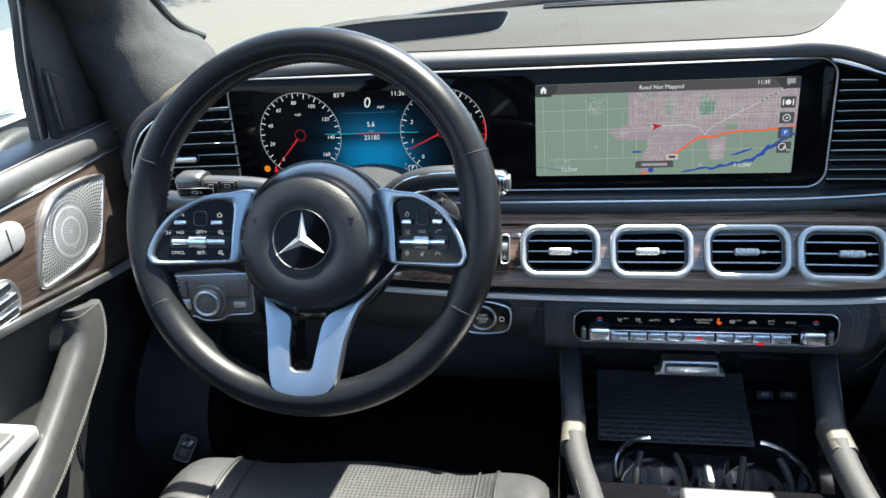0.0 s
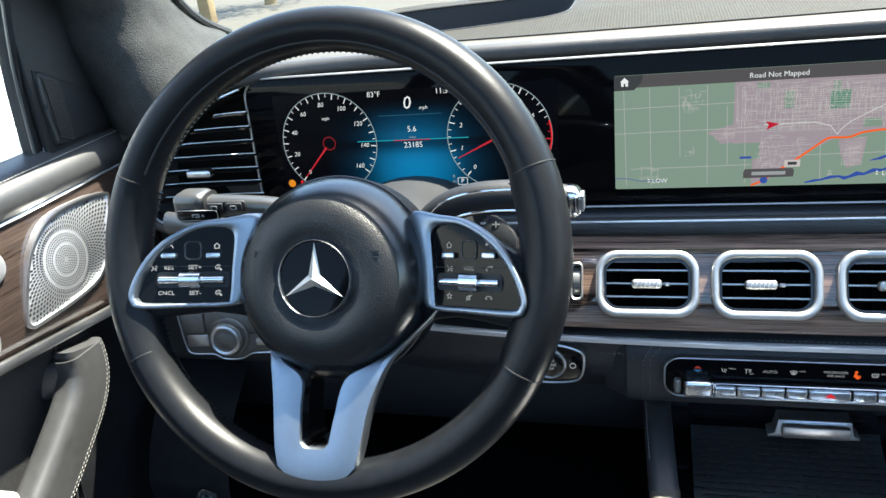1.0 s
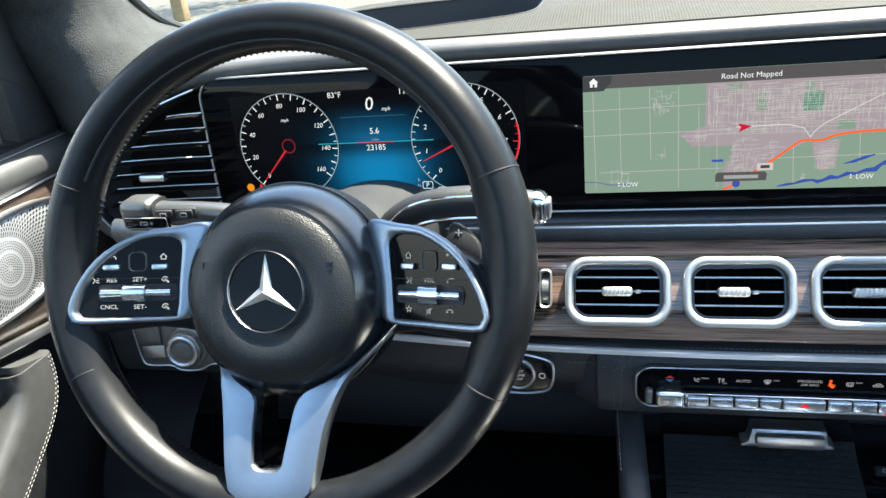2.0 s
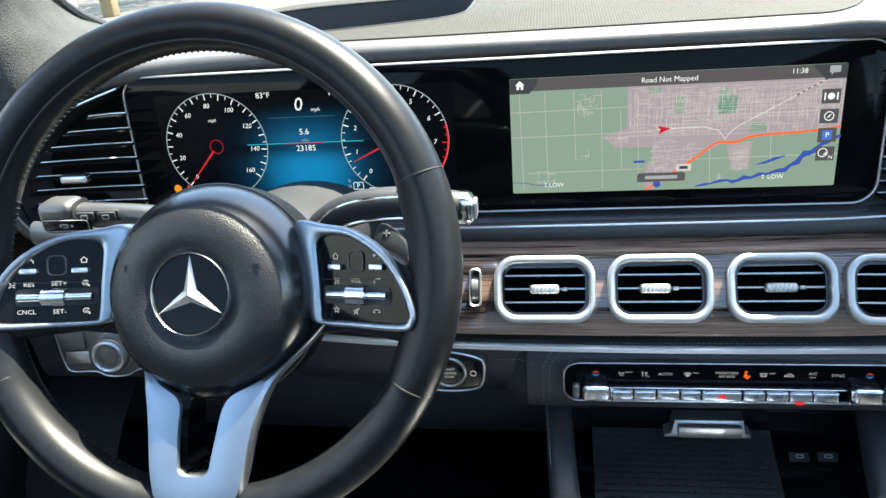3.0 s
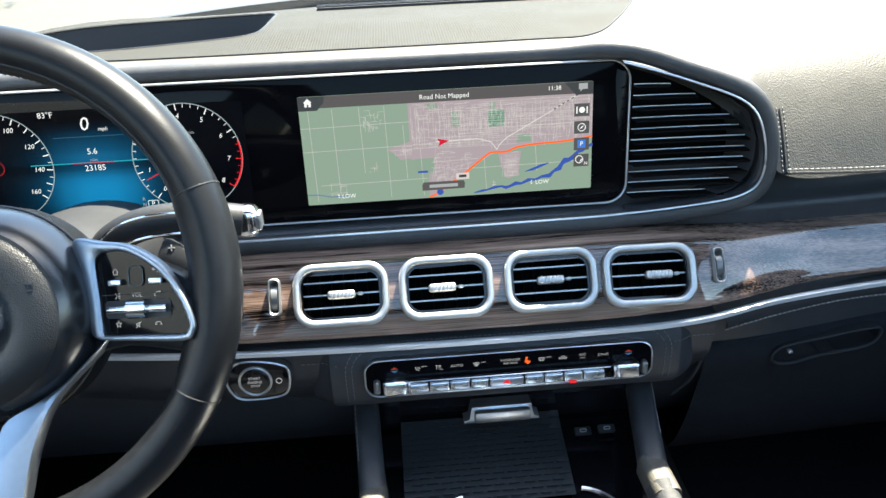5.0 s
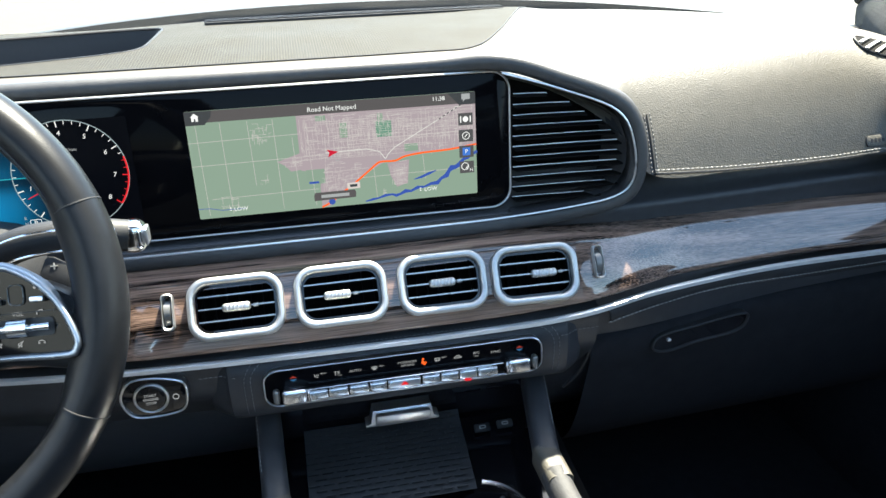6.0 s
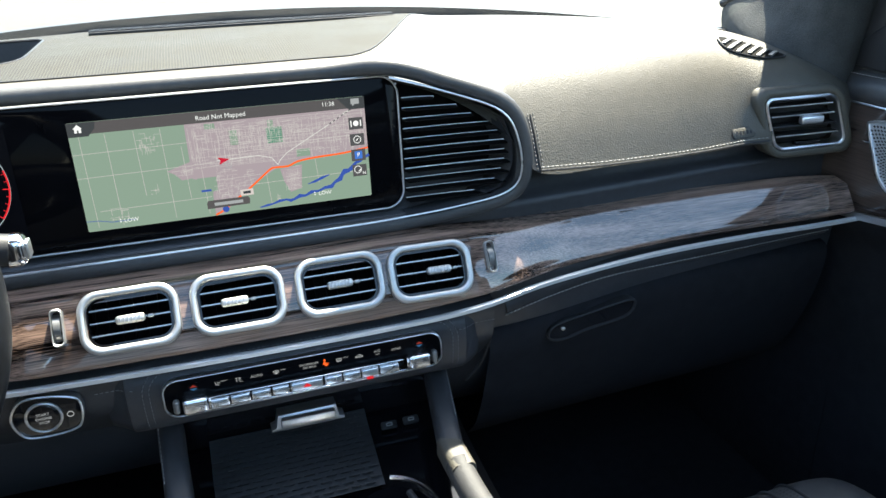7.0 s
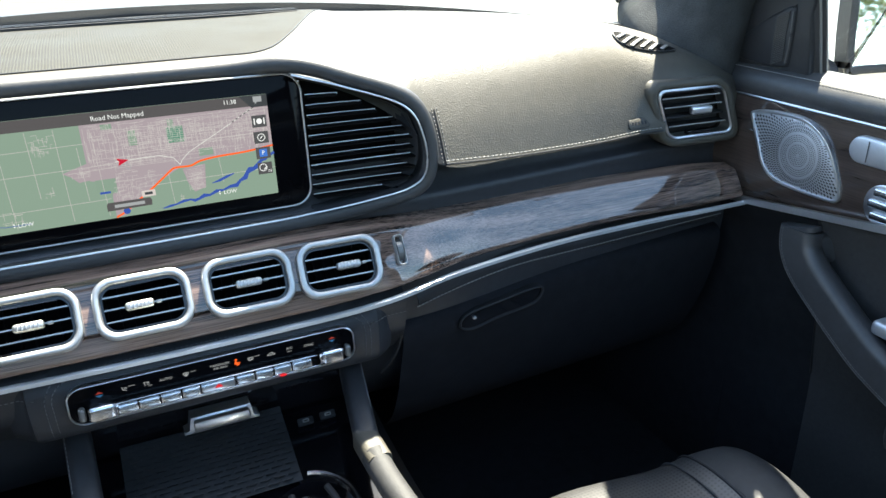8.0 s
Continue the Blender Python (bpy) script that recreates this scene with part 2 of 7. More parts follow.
def plate(outline, y0, y1, ch=0.0):
    """A plate in the x-z plane with its face at y0 (towards the viewer, -y) and its back at y1, chamfered by ch."""
    bm = bmesh.new()
    rings = [[bm.verts.new((x, y0, z)) for x, z in (inset(outline, ch) if ch else outline)]]
    if ch:
        rings.append([bm.verts.new((x, y0 + ch * 0.35, z)) for x, z in inset(outline, ch * 0.3)])
        rings.append([bm.verts.new((x, y0 + ch, z)) for x, z in outline])
    rings.append([bm.verts.new((x, y1, z)) for x, z in outline])
    k = len(outline)
    for A, B in zip(rings, rings[1:]):
        for i in range(k):
            bm.faces.new((A[i], A[(i + 1) % k], B[(i + 1) % k], B[i]))
    bm.faces.new(rings[0]), bm.faces.new(rings[-1][::-1])
    return bm


def ring(outer, inner, y0, y1, round_=0.0):
    """A frame between two outlines of equal count, its face at y0, its back at y1; round_ lifts the crest."""
    bm = bmesh.new()
    mid = [((a[0] + b[0]) / 2, (a[1] + b[1]) / 2) for a, b in zip(outer, inner)]
    loops = [(outer, y1), (outer, y0), (mid, y0 - round_), (inner, y0), (inner, y1)]
    rs = [[bm.verts.new((x, y, z)) for x, z in o] for o, y in loops]
    k = len(outer)
    for q in range(5):
        A, B = rs[q], rs[(q + 1) % 5]
        for i in range(k):
            bm.faces.new((A[i], A[(i + 1) % k], B[(i + 1) % k], B[i]))
    return bm


def hoop(outer, inner, y0, y1, n=7, crown=0.6):
    """A rounded frame between two outlines of equal count: a half-round face rising to y0, its back at y1."""
    loops = []
    for k in range(n + 1):
        t = math.pi * k / n
        w = (1 - math.cos(t)) / 2
        h = math.sin(t) ** crown if 0 < k < n else 0.0
        loops.append(([(a[0] + (b[0] - a[0]) * w, a[1] + (b[1] - a[1]) * w) for a, b in zip(outer, inner)], y0 + (1 - h) * min(0.008, (y1 - y0) * 0.6)))
    loops.append((inner, y1))
    rows = [[(x, y, z) for x, z in o] for o, y in [(outer, y1)] + loops]
    return grid(rows, closed_u=False, closed_v=True)


def box(cx, cy, cz, sx, sy, sz, bev=0.0, seg=2):
    bm = bmesh.new()
    bmesh.ops.create_cube(bm, size=1, matrix=Matrix.LocRotScale((cx, cy, cz), None, (sx, sy, sz)))
    if bev:
        bmesh.ops.bevel(bm, geom=bm.edges[:], offset=bev, segments=seg, affect="EDGES", profile=0.5)
    return bm


def join(*bms):
    out = bmesh.new()
    tmp = bpy.data.meshes.new("tmp")
    for b in bms:
        b.to_mesh(tmp)
        b.free()
        out.from_mesh(tmp)
    bpy.data.meshes.remove(tmp)
    return out


def cyl(r, y0, y1, n=24, cx=0, cz=0, ch=0.0):
    return plate([(cx + x, cz + z) for x, z in circle(r, n)], y0, y1, ch)


def stitches(name, pts, parent, step=0.0060, length=0.0042, w=0.0008, lift=0.0006, label="pale contrast stitching", thread=None):
    """A run of short threads along a path."""
    pts = [Vector(p) for p in pts]
    bm = bmesh.new()
    carry = 0.0
    for p, q in zip(pts, pts[1:]):
        d = q - p
        ln = d.length
        if ln < 1e-6:
            continue
        d.normalize()
        s = carry
        while s < ln:
            m = Matrix.Translation(p + d * s) @ d.to_track_quat("X", "Z").to_matrix().to_4x4() @ Matrix.Diagonal((length, w, w, 1))
            bmesh.ops.create_cube(bm, size=1, matrix=m)
            s += step
        carry = s - ln
    return part(name, bm, thread or THREAD, parent, label if thread is None else "", sharp=180)


from mathutils.bvhtree import BVHTree

# ---------- setting: car shell ----------
DISP = pose(0, 0.872, 1.245, -4.0)      # plane of the wide display: x across, z up, -y to the seats
shell = thing("car_shell", (0, 0.4, 0.35), "car cabin shell with dark lining and white outer skin", "car body", kind="structure")


def wb(x):
    """Foot of the windscreen across the car: y and z."""
    return 1.36 - 0.55 * abs(x) ** 2.1, 1.393 - 0.09 * abs(x) ** 2.2


# floor
part("floor", box(0, 0.2, 0.56, 1.74, 3.0, 0.02), FLOOR_CARPET, shell, "charcoal floor carpet")
part("firewall", box(0, 1.45, 0.92, 1.66, 0.03, 0.74), FLOOR_CARPET, shell)
# unseen plate under the pad, added to keep sun out of the footwell
part("footwell_light_seal", box(0, 1.22, 1.300, 1.69, 0.5, 0.008), DARK, shell)
# roof lining round a panoramic glass roof
def roof_z(x, y):
    return 1.79 - 0.10 * x * x - 0.16 * max(0.0, y - 0.25) ** 1.2 - 0.03 * max(0.0, -y - 0.6)


def roof_piece(name, x0, x1, y0, y1, material, label="", d=0.03):
    g = grid([[(x0 + (x1 - x0) * i / 8, y0 + (y1 - y0) * j / 8, roof_z(x0 + (x1 - x0) * i / 8, y0 + (y1 - y0) * j / 8)) for j in range(9)] for i in range(9)])
    return part(name, thicken(g, d) if d else g, material, shell, label)


roof_piece("headliner_front", -0.66, 0.66, 0.36, 0.60, PILLAR_CLOTH)
roof_piece("headliner_rear", -0.66, 0.66, -1.3, -1.0, PILLAR_CLOTH)
for s in (-1, 1):
    roof_piece("headliner_side", s * 0.52, s * 0.66, -1.0, 0.36, PILLAR_CLOTH)
rg = roof_piece("roof_glass", -0.52, 0.52, -1.0, 0.36, ROOF_GLASS, "dark tinted panoramic roof glass", 0)
rg.visible_shadow = False
rg.data.flip_normals()
part("rear_bulkhead", box(0, -1.3, 0.95, 1.5, 0.03, 0.75), DARK, shell)
# pane out of view, tinted so that the fascia mirrors less sky behind
bg = part("rear_glass", grid([[(x, -1.3, 1.325), (x * 0.9, -1.3, 1.74)] for x in (-0.75, 0, 0.75)]), glass("dimmed_rear_glass", (0.9, 0.95, 1.0), 0.15), shell, "unseen rear glass, tinted dark to dim reflections")
bg.visible_shadow = False
bg.data.flip_normals()
# windscreen
rows = []
for i in range(9):
    x = -0.76 + 0.19 * i
    y, z = wb(x)
    rows.append([(x, y + 0.01, z - 0.004), (x * 0.97, 1.0 - 0.1 * abs(x), 1.55), (x * 0.90, 0.60, roof_z(x, 0.60))])
ws = part("windscreen", grid([spline(r, 6) for r in rows]), SCREEN_GLASS, shell, "tinted clear windscreen")
ws.visible_shadow = False
ws.data.flip_normals()
# frit along the foot of the windscreen
part("windscreen_seal", sweep([(x, wb(x)[0] + 0.004, wb(x)[1] + 0.011) for x in [-0.75 + 0.05 * i for i in range(31)]], [(-0.012, -0.020), (0.012, -0.020), (0.012, 0.003), (-0.012, 0.003)]), DARK, shell)
for s, side in ((-1, "left"), (1, "right")):
    # pillar: a trim that flares on to the dash and tapers up to the roof
    dx = 0.0 if s < 0 else 0.022
    pil = [
        [(0.712, 1.10, 1.335), (0.690, 1.04, 1.31), (0.682, 0.95, 1.29), (0.740, 0.89, 1.28), (0.80, 0.95, 1.28), (0.80, 1.10, 1.34)],
        [(0.708, 1.105, 1.394), (0.682, 1.03, 1.364), (0.674, 0.948, 1.348), (0.735, 0.888, 1.338), (0.80, 0.93, 1.35), (0.80, 1.08, 1.41)],
        [(0.722, 1.060, 1.420), (0.702, 1.01, 1.406), (0.698, 0.94, 1.402), (0.726, 0.887, 1.405), (0.80, 0.90, 1.43), (0.80, 1.05, 1.44)],
        [(0.715, 0.994, 1.465), (0.705, 0.965, 1.462), (0.702, 0.92, 1.468), (0.716, 0.87, 1.48), (0.79, 0.87, 1.49), (0.785, 0.99, 1.49)],
        [(0.656, 0.905, 1.610), (0.652, 0.86, 1.600), (0.655, 0.80, 1.60), (0.670, 0.74, 1.615), (0.75, 0.74, 1.64), (0.74, 0.88, 1.64)],
        [(0.600, 0.700, 1.740), (0.598, 0.66, 1.735), (0.600, 0.58, 1.735), (0.620, 0.52, 1.745), (0.70, 0.52, 1.77), (0.69, 0.68, 1.78)]]
    if s < 0:
        pil[0][1:4] = [(0.668, 1.05, 1.33), (0.650, 0.955, 1.31), (0.705, 0.89, 1.29)]
        pil[1][1:4] = [(0.664, 1.05, 1.378), (0.650, 0.955, 1.360), (0.705, 0.888, 1.338)]
        pil[2][1:4] = [(0.692, 1.01, 1.410), (0.685, 0.945, 1.402), (0.716, 0.887, 1.405)]
        pil[4] = [(0.680, 0.800, 1.610), (0.672, 0.77, 1.605), (0.670, 0.73, 1.61), (0.682, 0.70, 1.62), (0.75, 0.70, 1.64), (0.74, 0.79, 1.64)]
        pil[5] = [(0.632, 0.590, 1.755), (0.624, 0.56, 1.745), (0.622, 0.52, 1.74), (0.632, 0.49, 1.75), (0.70, 0.49, 1.77), (0.70, 0.58, 1.78)]
    pil = [[(s * (x + dx), y, z) for x, y, z in r] for r in pil]
    cols = [spline(c, 6) for c in zip(*[spline(p, 4) for p in pil])]
    part("pillar_trim", grid(cols), PILLAR_CLOTH, shell, "grey cloth windscreen pillar trim")
    part("pillar_seal", sweep(spline([(p[0][0] - s * 0.001, p[0][1] + 0.004, p[0][2] + 0.003) for p in pil[1:]], 6), circle(0.006, 8)), DARK, shell, "black rubber windscreen seal")
    # beams over the doors and rear pillars
    part("roof_rail", sweep([(s * 0.64, 0.5, 1.75), (s * 0.66, 0.1, 1.79), (s * 0.66, -0.5, 1.79), (s * 0.66, -1.3, 1.74)], circle(0.045)), PILLAR_CLOTH, shell)
    part("door_pillar", sweep([(s * 0.76, -0.22, 0.6), (s * 0.75, -0.22, 1.3), (s * 0.66, -0.28, 1.78)], circle(0.06)), DARK, shell)
    # added out of view to dim what the display mirrors from behind
    rw = part("rear_side_glass", grid([[(s * 0.775, y, 1.325), (s * 0.75, y, 1.52), (s * 0.67, y, 1.745)] for y in (-1.29, -0.8, -0.29)]), bg.data.materials[0], shell, "unseen rear side glass, tinted dark to dim reflections")
    rw.visible_shadow = False
    rw.data.flip_normals()
    part("rear_side_panel", box(s * 0.78, -0.78, 0.95, 0.04, 1.05, 0.75), DARK, shell)
    part("footwell_side", box(s * 0.838, 1.20, 0.93, 0.03, 0.68, 0.76), CARPET, shell)

# ---------- dashboard ----------
dash = thing("dashboard", (0, 0.95, 1.15), "black leather dashboard with silver trim and dark wood", "dashboard")
# top pad from the windscreen's foot to the edge over the display and the passenger's pad
CENTRE = lambda x: [(wb(x)[0], wb(x)[1]), (1.22, 1.397), (1.06, 1.397), (0.955, 1.388), (0.918, 1.385), (0.902, 1.379), (0.893, 1.368)]
top = [
    (-0.76, [(1.04, 1.325), (1.0, 1.335), (0.96, 1.338), (0.93, 1.335), (0.91, 1.325), (0.90, 1.315), (0.895, 1.305)]),
    (-0.69, [(1.10, 1.355), (1.05, 1.365), (1.0, 1.368), (0.95, 1.362), (0.92, 1.355), (0.905, 1.348), (0.898, 1.340)]),
    (-0.60, [(1.18, 1.372), (1.1, 1.382), (1.02, 1.384), (0.955, 1.376), (0.918, 1.371), (0.902, 1.366), (0.895, 1.357)]),
]
top += [(x, CENTRE(x)) for x in (-0.5, -0.35, -0.2, 0.0, 0.09)]
top += [
    (0.15, [(1.34, 1.391), (1.2, 1.398), (1.06, 1.398), (0.96, 1.388), (0.915, 1.380), (0.895, 1.372), (0.885, 1.362)]),
    (0.21, [(1.32, 1.389), (1.2, 1.400), (1.06, 1.399), (0.96, 1.387), (0.905, 1.366), (0.885, 1.352), (0.872, 1.338)]),
    (0.265, [(1.30, 1.388), (1.2, 1.400), (1.06, 1.400), (0.96, 1.384), (0.895, 1.350), (0.873, 1.325), (0.860, 1.298)]),
    (0.298, [(1.28, 1.387), (1.18, 1.398), (1.05, 1.400), (0.955, 1.384), (0.905, 1.352), (0.868, 1.305), (0.842, 1.255)]),
    (0.40, [(1.25, 1.384), (1.15, 1.396), (1.03, 1.398), (0.955, 1.382), (0.908, 1.350), (0.873, 1.303), (0.847, 1.250)]),
    (0.52, [(1.19, 1.376), (1.12, 1.388), (1.02, 1.391), (0.955, 1.378), (0.912, 1.347), (0.880, 1.300), (0.857, 1.247)]),
    (0.60, [(1.14, 1.366), (1.09, 1.378), (1.01, 1.382), (0.955, 1.372), (0.913, 1.343), (0.885, 1.299), (0.866, 1.247)]),
    (0.65, [(1.12, 1.358), (1.07, 1.370), (1.0, 1.374), (0.945, 1.362), (0.902, 1.338), (0.875, 1.303), (0.866, 1.245)]),
    (0.70, [(1.085, 1.35), (1.05, 1.358), (0.99, 1.360), (0.93, 1.350), (0.89, 1.332), (0.869, 1.303), (0.865, 1.243)]),
    (0.745, [(1.05, 1.338), (1.02, 1.345), (0.98, 1.347), (0.93, 1.338), (0.892, 1.324), (0.871, 1.300), (0.867, 1.243)]),
    (0.785, [(1.02, 1.320), (0.99, 1.328), (0.96, 1.329), (0.93, 1.322), (0.900, 1.310), (0.885, 1.29), (0.88, 1.243)]),
]
top = [(x, [wb(x)] + p[1:]) for x, p in top]
FIELD = [(p.x, p.y) for p in spline([(-0.60, 0.985, 0), (-0.56, 0.958, 0), (-0.40, 0.946, 0), (-0.20, 0.943, 0), (0.05, 0.943, 0), (0.12, 0.952, 0), (0.17, 1.02, 0), (0.21, 1.105, 0), (0.25, 1.20, 0), (0.275, 1.265, 0), (0.20, 1.305, 0), (0.0, 1.325, 0), (-0.2, 1.305, 0), (-0.40, 1.235, 0), (-0.55, 1.135, 0), (-0.605, 1.05, 0)], 4, closed=True)]


def inside(pts, x, y):
    ok = False
    for (x0, y0), (x1, y1) in zip(pts, pts[1:] + pts[:1]):
        if (y0 > y) != (y1 > y) and x < (x1 - x0) * (y - y0) / (y1 - y0) + x0:
            ok = not ok
    return ok


pad = loft(top, 8, 6)
WHOLE_PAD = BVHTree.FromBMesh(pad)
core = inset(FIELD, 0.022)
SIDE_VENT = [(0.695 + x - 0.40 * z, 1.268 + z) for x, z in rrect(0.126, 0.086, 0.018, 6)]
bmesh.ops.delete(pad, geom=[f for f in pad.faces if f.calc_center_median().y < 0.90 and all(inside(SIDE_VENT, v.co.x, v.co.z) for v in f.verts)], context="FACES")
bmesh.ops.delete(pad, geom=[f for f in pad.faces if all(inside(core, v.co.x, v.co.y) for v in f.verts)], context="FACES")
PAD = BVHTree.FromBMesh(pad)


def pad_z(x, y):
    """Height of the dashboard's pad under a place."""
    return PAD.ray_cast(Vector((x, y, 2.0)), Vector((0, 0, -1)))[0].z


def pad_y(x, z):
    """Face of the dashboard's pad before a place."""
    return WHOLE_PAD.ray_cast(Vector((x, 0.5, max(z, 1.258))), Vector((0, 1, 0)))[0].y


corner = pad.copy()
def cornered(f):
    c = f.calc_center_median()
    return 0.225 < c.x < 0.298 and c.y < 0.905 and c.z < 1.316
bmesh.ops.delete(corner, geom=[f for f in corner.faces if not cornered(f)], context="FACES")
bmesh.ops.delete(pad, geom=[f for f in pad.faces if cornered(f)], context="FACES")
part("corner_pad", corner, SOFT, dash, "dark corner of the leather pad beside the louvre")
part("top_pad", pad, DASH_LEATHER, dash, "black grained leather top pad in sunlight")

# dark leather body behind display, vents and glovebox: one skin under the pad
body = []
for x, front in ((-0.76, 0.05), (-0.6, 0.01), (-0.3, 0), (0.0, 0), (0.2, 0.0), (0.3, 0.0), (0.5, 0.015), (0.79, 0.04)):
    body.append((x, [(0.90 + front * 0.4, 1.30), (0.897, 1.262), (0.880 + front, 1.227), (0.865 + front, 1.213), (0.866 + front, 1.195), (0.86 + front, 1.15), (0.845 + front, 1.12), (0.842 + front, 1.085), (0.855 + front, 1.03), (0.90 + front, 0.95), (1.0, 0.86), (1.2, 0.8)]))
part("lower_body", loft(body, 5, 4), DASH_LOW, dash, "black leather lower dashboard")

# surround: chrome line and leather roll round the display and the louvres at both its ends
right_end = [(0.13, 0.866, 1.374), (0.19, 0.853, 1.356), (0.25, 0.845, 1.331), (0.270, 0.842, 1.295), (0.272, 0.841, 1.255), (0.252, 0.843, 1.236), (0.20, 0.847, 1.227), (0.14, 0.850, 1.222)]
left_end = [(-0.685, 0.853, 1.221), (-0.706, 0.851, 1.233), (-0.713, 0.850, 1.262), (-0.700, 0.853, 1.300), (-0.677, 0.858, 1.326), (-0.63, 0.866, 1.348), (-0.575, 0.872, 1.366)]
lower = [(0.07, 0.850, 1.220), (-0.16, 0.850, 1.219), (-0.40, 0.850, 1.219), (-0.60, 0.852, 1.220)]
line = spline(right_end + lower + left_end, 6)
part("display_surround", sweep(line, circle(0.0012, 8)), SATIN, dash, "thin bright line round the display and side louvres")
upper = [(-0.50, 0.889, 1.3690), (-0.35, 0.889, 1.3705), (-0.15, 0.889, 1.3705), (0.05, 0.886, 1.3705)]
mid = Vector((-0.2, 0.86, 1.295))
roll = []
for p in spline(right_end + lower + left_end + upper, 6, closed=True):
    d = Vector((max(-1, min(1, (p.x - mid.x) / 0.5)) ** 5, 0, max(-1, min(1, (p.z - mid.z) / 0.05))))
    d.normalize()
    roll.append(p + Vector((0, 0.010, 0)) + d * 0.0095)
part("surround_roll", sweep(roll, circle(0.0095, 14), up=(0, 1, 0), closed=True), LEATHER, dash, "black leather roll round the display")
# wood and piano black fascia with vents
def fy(x):
    wrap = max(0.0, min(x, 0.62) - 0.42)
    return 0.817 + max(0.0, x - 0.2) * 0.085 + max(0.0, -x - 0.25) * 0.10 - 0.29 * wrap * wrap - 0.116 * max(0.0, x - 0.62)


fas = []


def bulge(x):
    """How far the fascia's lower edge stands forward of its line: most in the middle, less before the passenger."""
    k = max(0.0, min(1.0, (x - 0.21) / 0.15))
    return 0.0275 - 0.019 * k * k * (3 - 2 * k)


EDGES = spline([(-0.44, 1.198, 1.132), (-0.3, 1.2, 1.13), (-0.1, 1.2, 1.127), (0.1, 1.202, 1.127), (0.2, 1.2, 1.132), (0.3, 1.193, 1.137), (0.45, 1.190, 1.139), (0.6, 1.188, 1.138), (0.70, 1.186, 1.137), (0.768, 1.180, 1.138)], 12)
for x, zt, zb in EDGES:
    y, b = fy(x), bulge(x)
    k = max(0.0, min(1.0, (x - 0.16) / 0.30))
    k = k * k * (3 - 2 * k)
    far = max(0.0, min(1.0, (x - 0.38) / 0.25))
    low, high, foot, h = 19 + 13 * k - 2 * far, 37 + 5 * k - 5 * far, y - b + 0.002, zt - zb - 0.014
    prof, yy = [(foot + 0.008, zb), (foot, zb + 0.006)], foot
    for q in range(15):
        prof.append((yy, zb + 0.010 + h * q / 15))
        bend = q / 14
        yy += h / 15 * math.tan(radians(low + (high - low) * bend * bend * (3 - 2 * bend)))
    prof += [(yy + 0.0005, zt - 0.0035), (yy + 0.004, zt - 0.001), (max(yy + 0.022, y + 0.038), zt + 0.003)]
    fas.append((x, prof[::-1]))
VENTS = ((-0.158, 0.0), (-0.054, -0.004), (0.051, 0.0), (0.150, 0.010))
skin = loft(fas, 3, 2)
for vx, _ in VENTS:
    hole = rrect(0.0915, 0.0520, 0.018, 6, vx, 1.1725)
    bmesh.ops.delete(skin, geom=[f for f in skin.faces if abs(f.calc_center_median().x - vx) < 0.05 and f.calc_center_median().z < 1.190 and all(inside(hole, v.co.x, v.co.z) for v in f.verts)], context="FACES")
part("wood_fascia", skin, WOOD, dash, "glossy dark wood fascia with brown grain")
strip = spline([(x, fy(x) - bulge(x) + (0.0015 if x < 0.15 else -0.0018), zb - (0.006 if x < 0.15 else 0.004)) for x, zb in ((-0.44, 1.131), (-0.3, 1.128), (-0.1, 1.125), (0.1, 1.125), (0.2, 1.13), (0.3, 1.135), (0.45, 1.137), (0.6, 1.1375), (0.70, 1.1375), (0.775, 1.139))], 8)
part("silver_strip", sweep(strip, [(-0.0032, -0.0024), (0.0034, -0.0024), (0.0034, 0.0018), (0.0016, 0.0028), (-0.0016, 0.0028), (-0.0032, 0.0016)]), STRIP_SILVER, dash, "satin silver strip under the wood")

# ---------- wide display ----------
display = thing("instrument_display", DISP, "wide black glass display with glowing cluster and map", "display")
GX0, GX1, GZ0, GZ1 = -0.573, 0.141, -0.017, 0.128
gw, gh = GX1 - GX0, GZ1 - GZ0
out = rrect(gw, gh, 0.02, 8, (GX0 + GX1) / 2, (GZ0 + GZ1) / 2)
part("glass_panel", plate(out, 0.0, 0.022, 0.0015), PANEL, display, "glossy black glass panel", local=True)
part("rim", ring(inset(out, -0.0020), inset(out, 0.0), -0.0006, 0.003, 0.0006), VENT_SILVER, display, "thin silver rim", local=True)
MX0, MX1, MZ0, MZ1 = -0.18825, 0.10425, 0.0, 0.1097
part("map_screen", plate(rrect(MX1 - MX0, MZ1 - MZ0, 0.001, 1, (MX0 + MX1) / 2, (MZ0 + MZ1) / 2), -0.0008, 0.002), glow("map_ground", (0.215, 0.30, 0.245), 1.0), display, "lit road map", local=True)
part("cluster_screen", plate(rrect(0.30, 0.11, 0.002, 2, -0.392, 0.055), -0.0006, 0.002), glow("cluster_blue", (0.0, 0.03, 0.06), 1.0), display, "lit instrument cluster", local=True)

# ---------- steering wheel ----------
WHEEL = pose(-0.394, 0.627, 1.287, -24.0)
wheel = thing("steering_wheel", WHEEL, "black leather steering wheel with silver spokes", "steering wheel")
rows = []
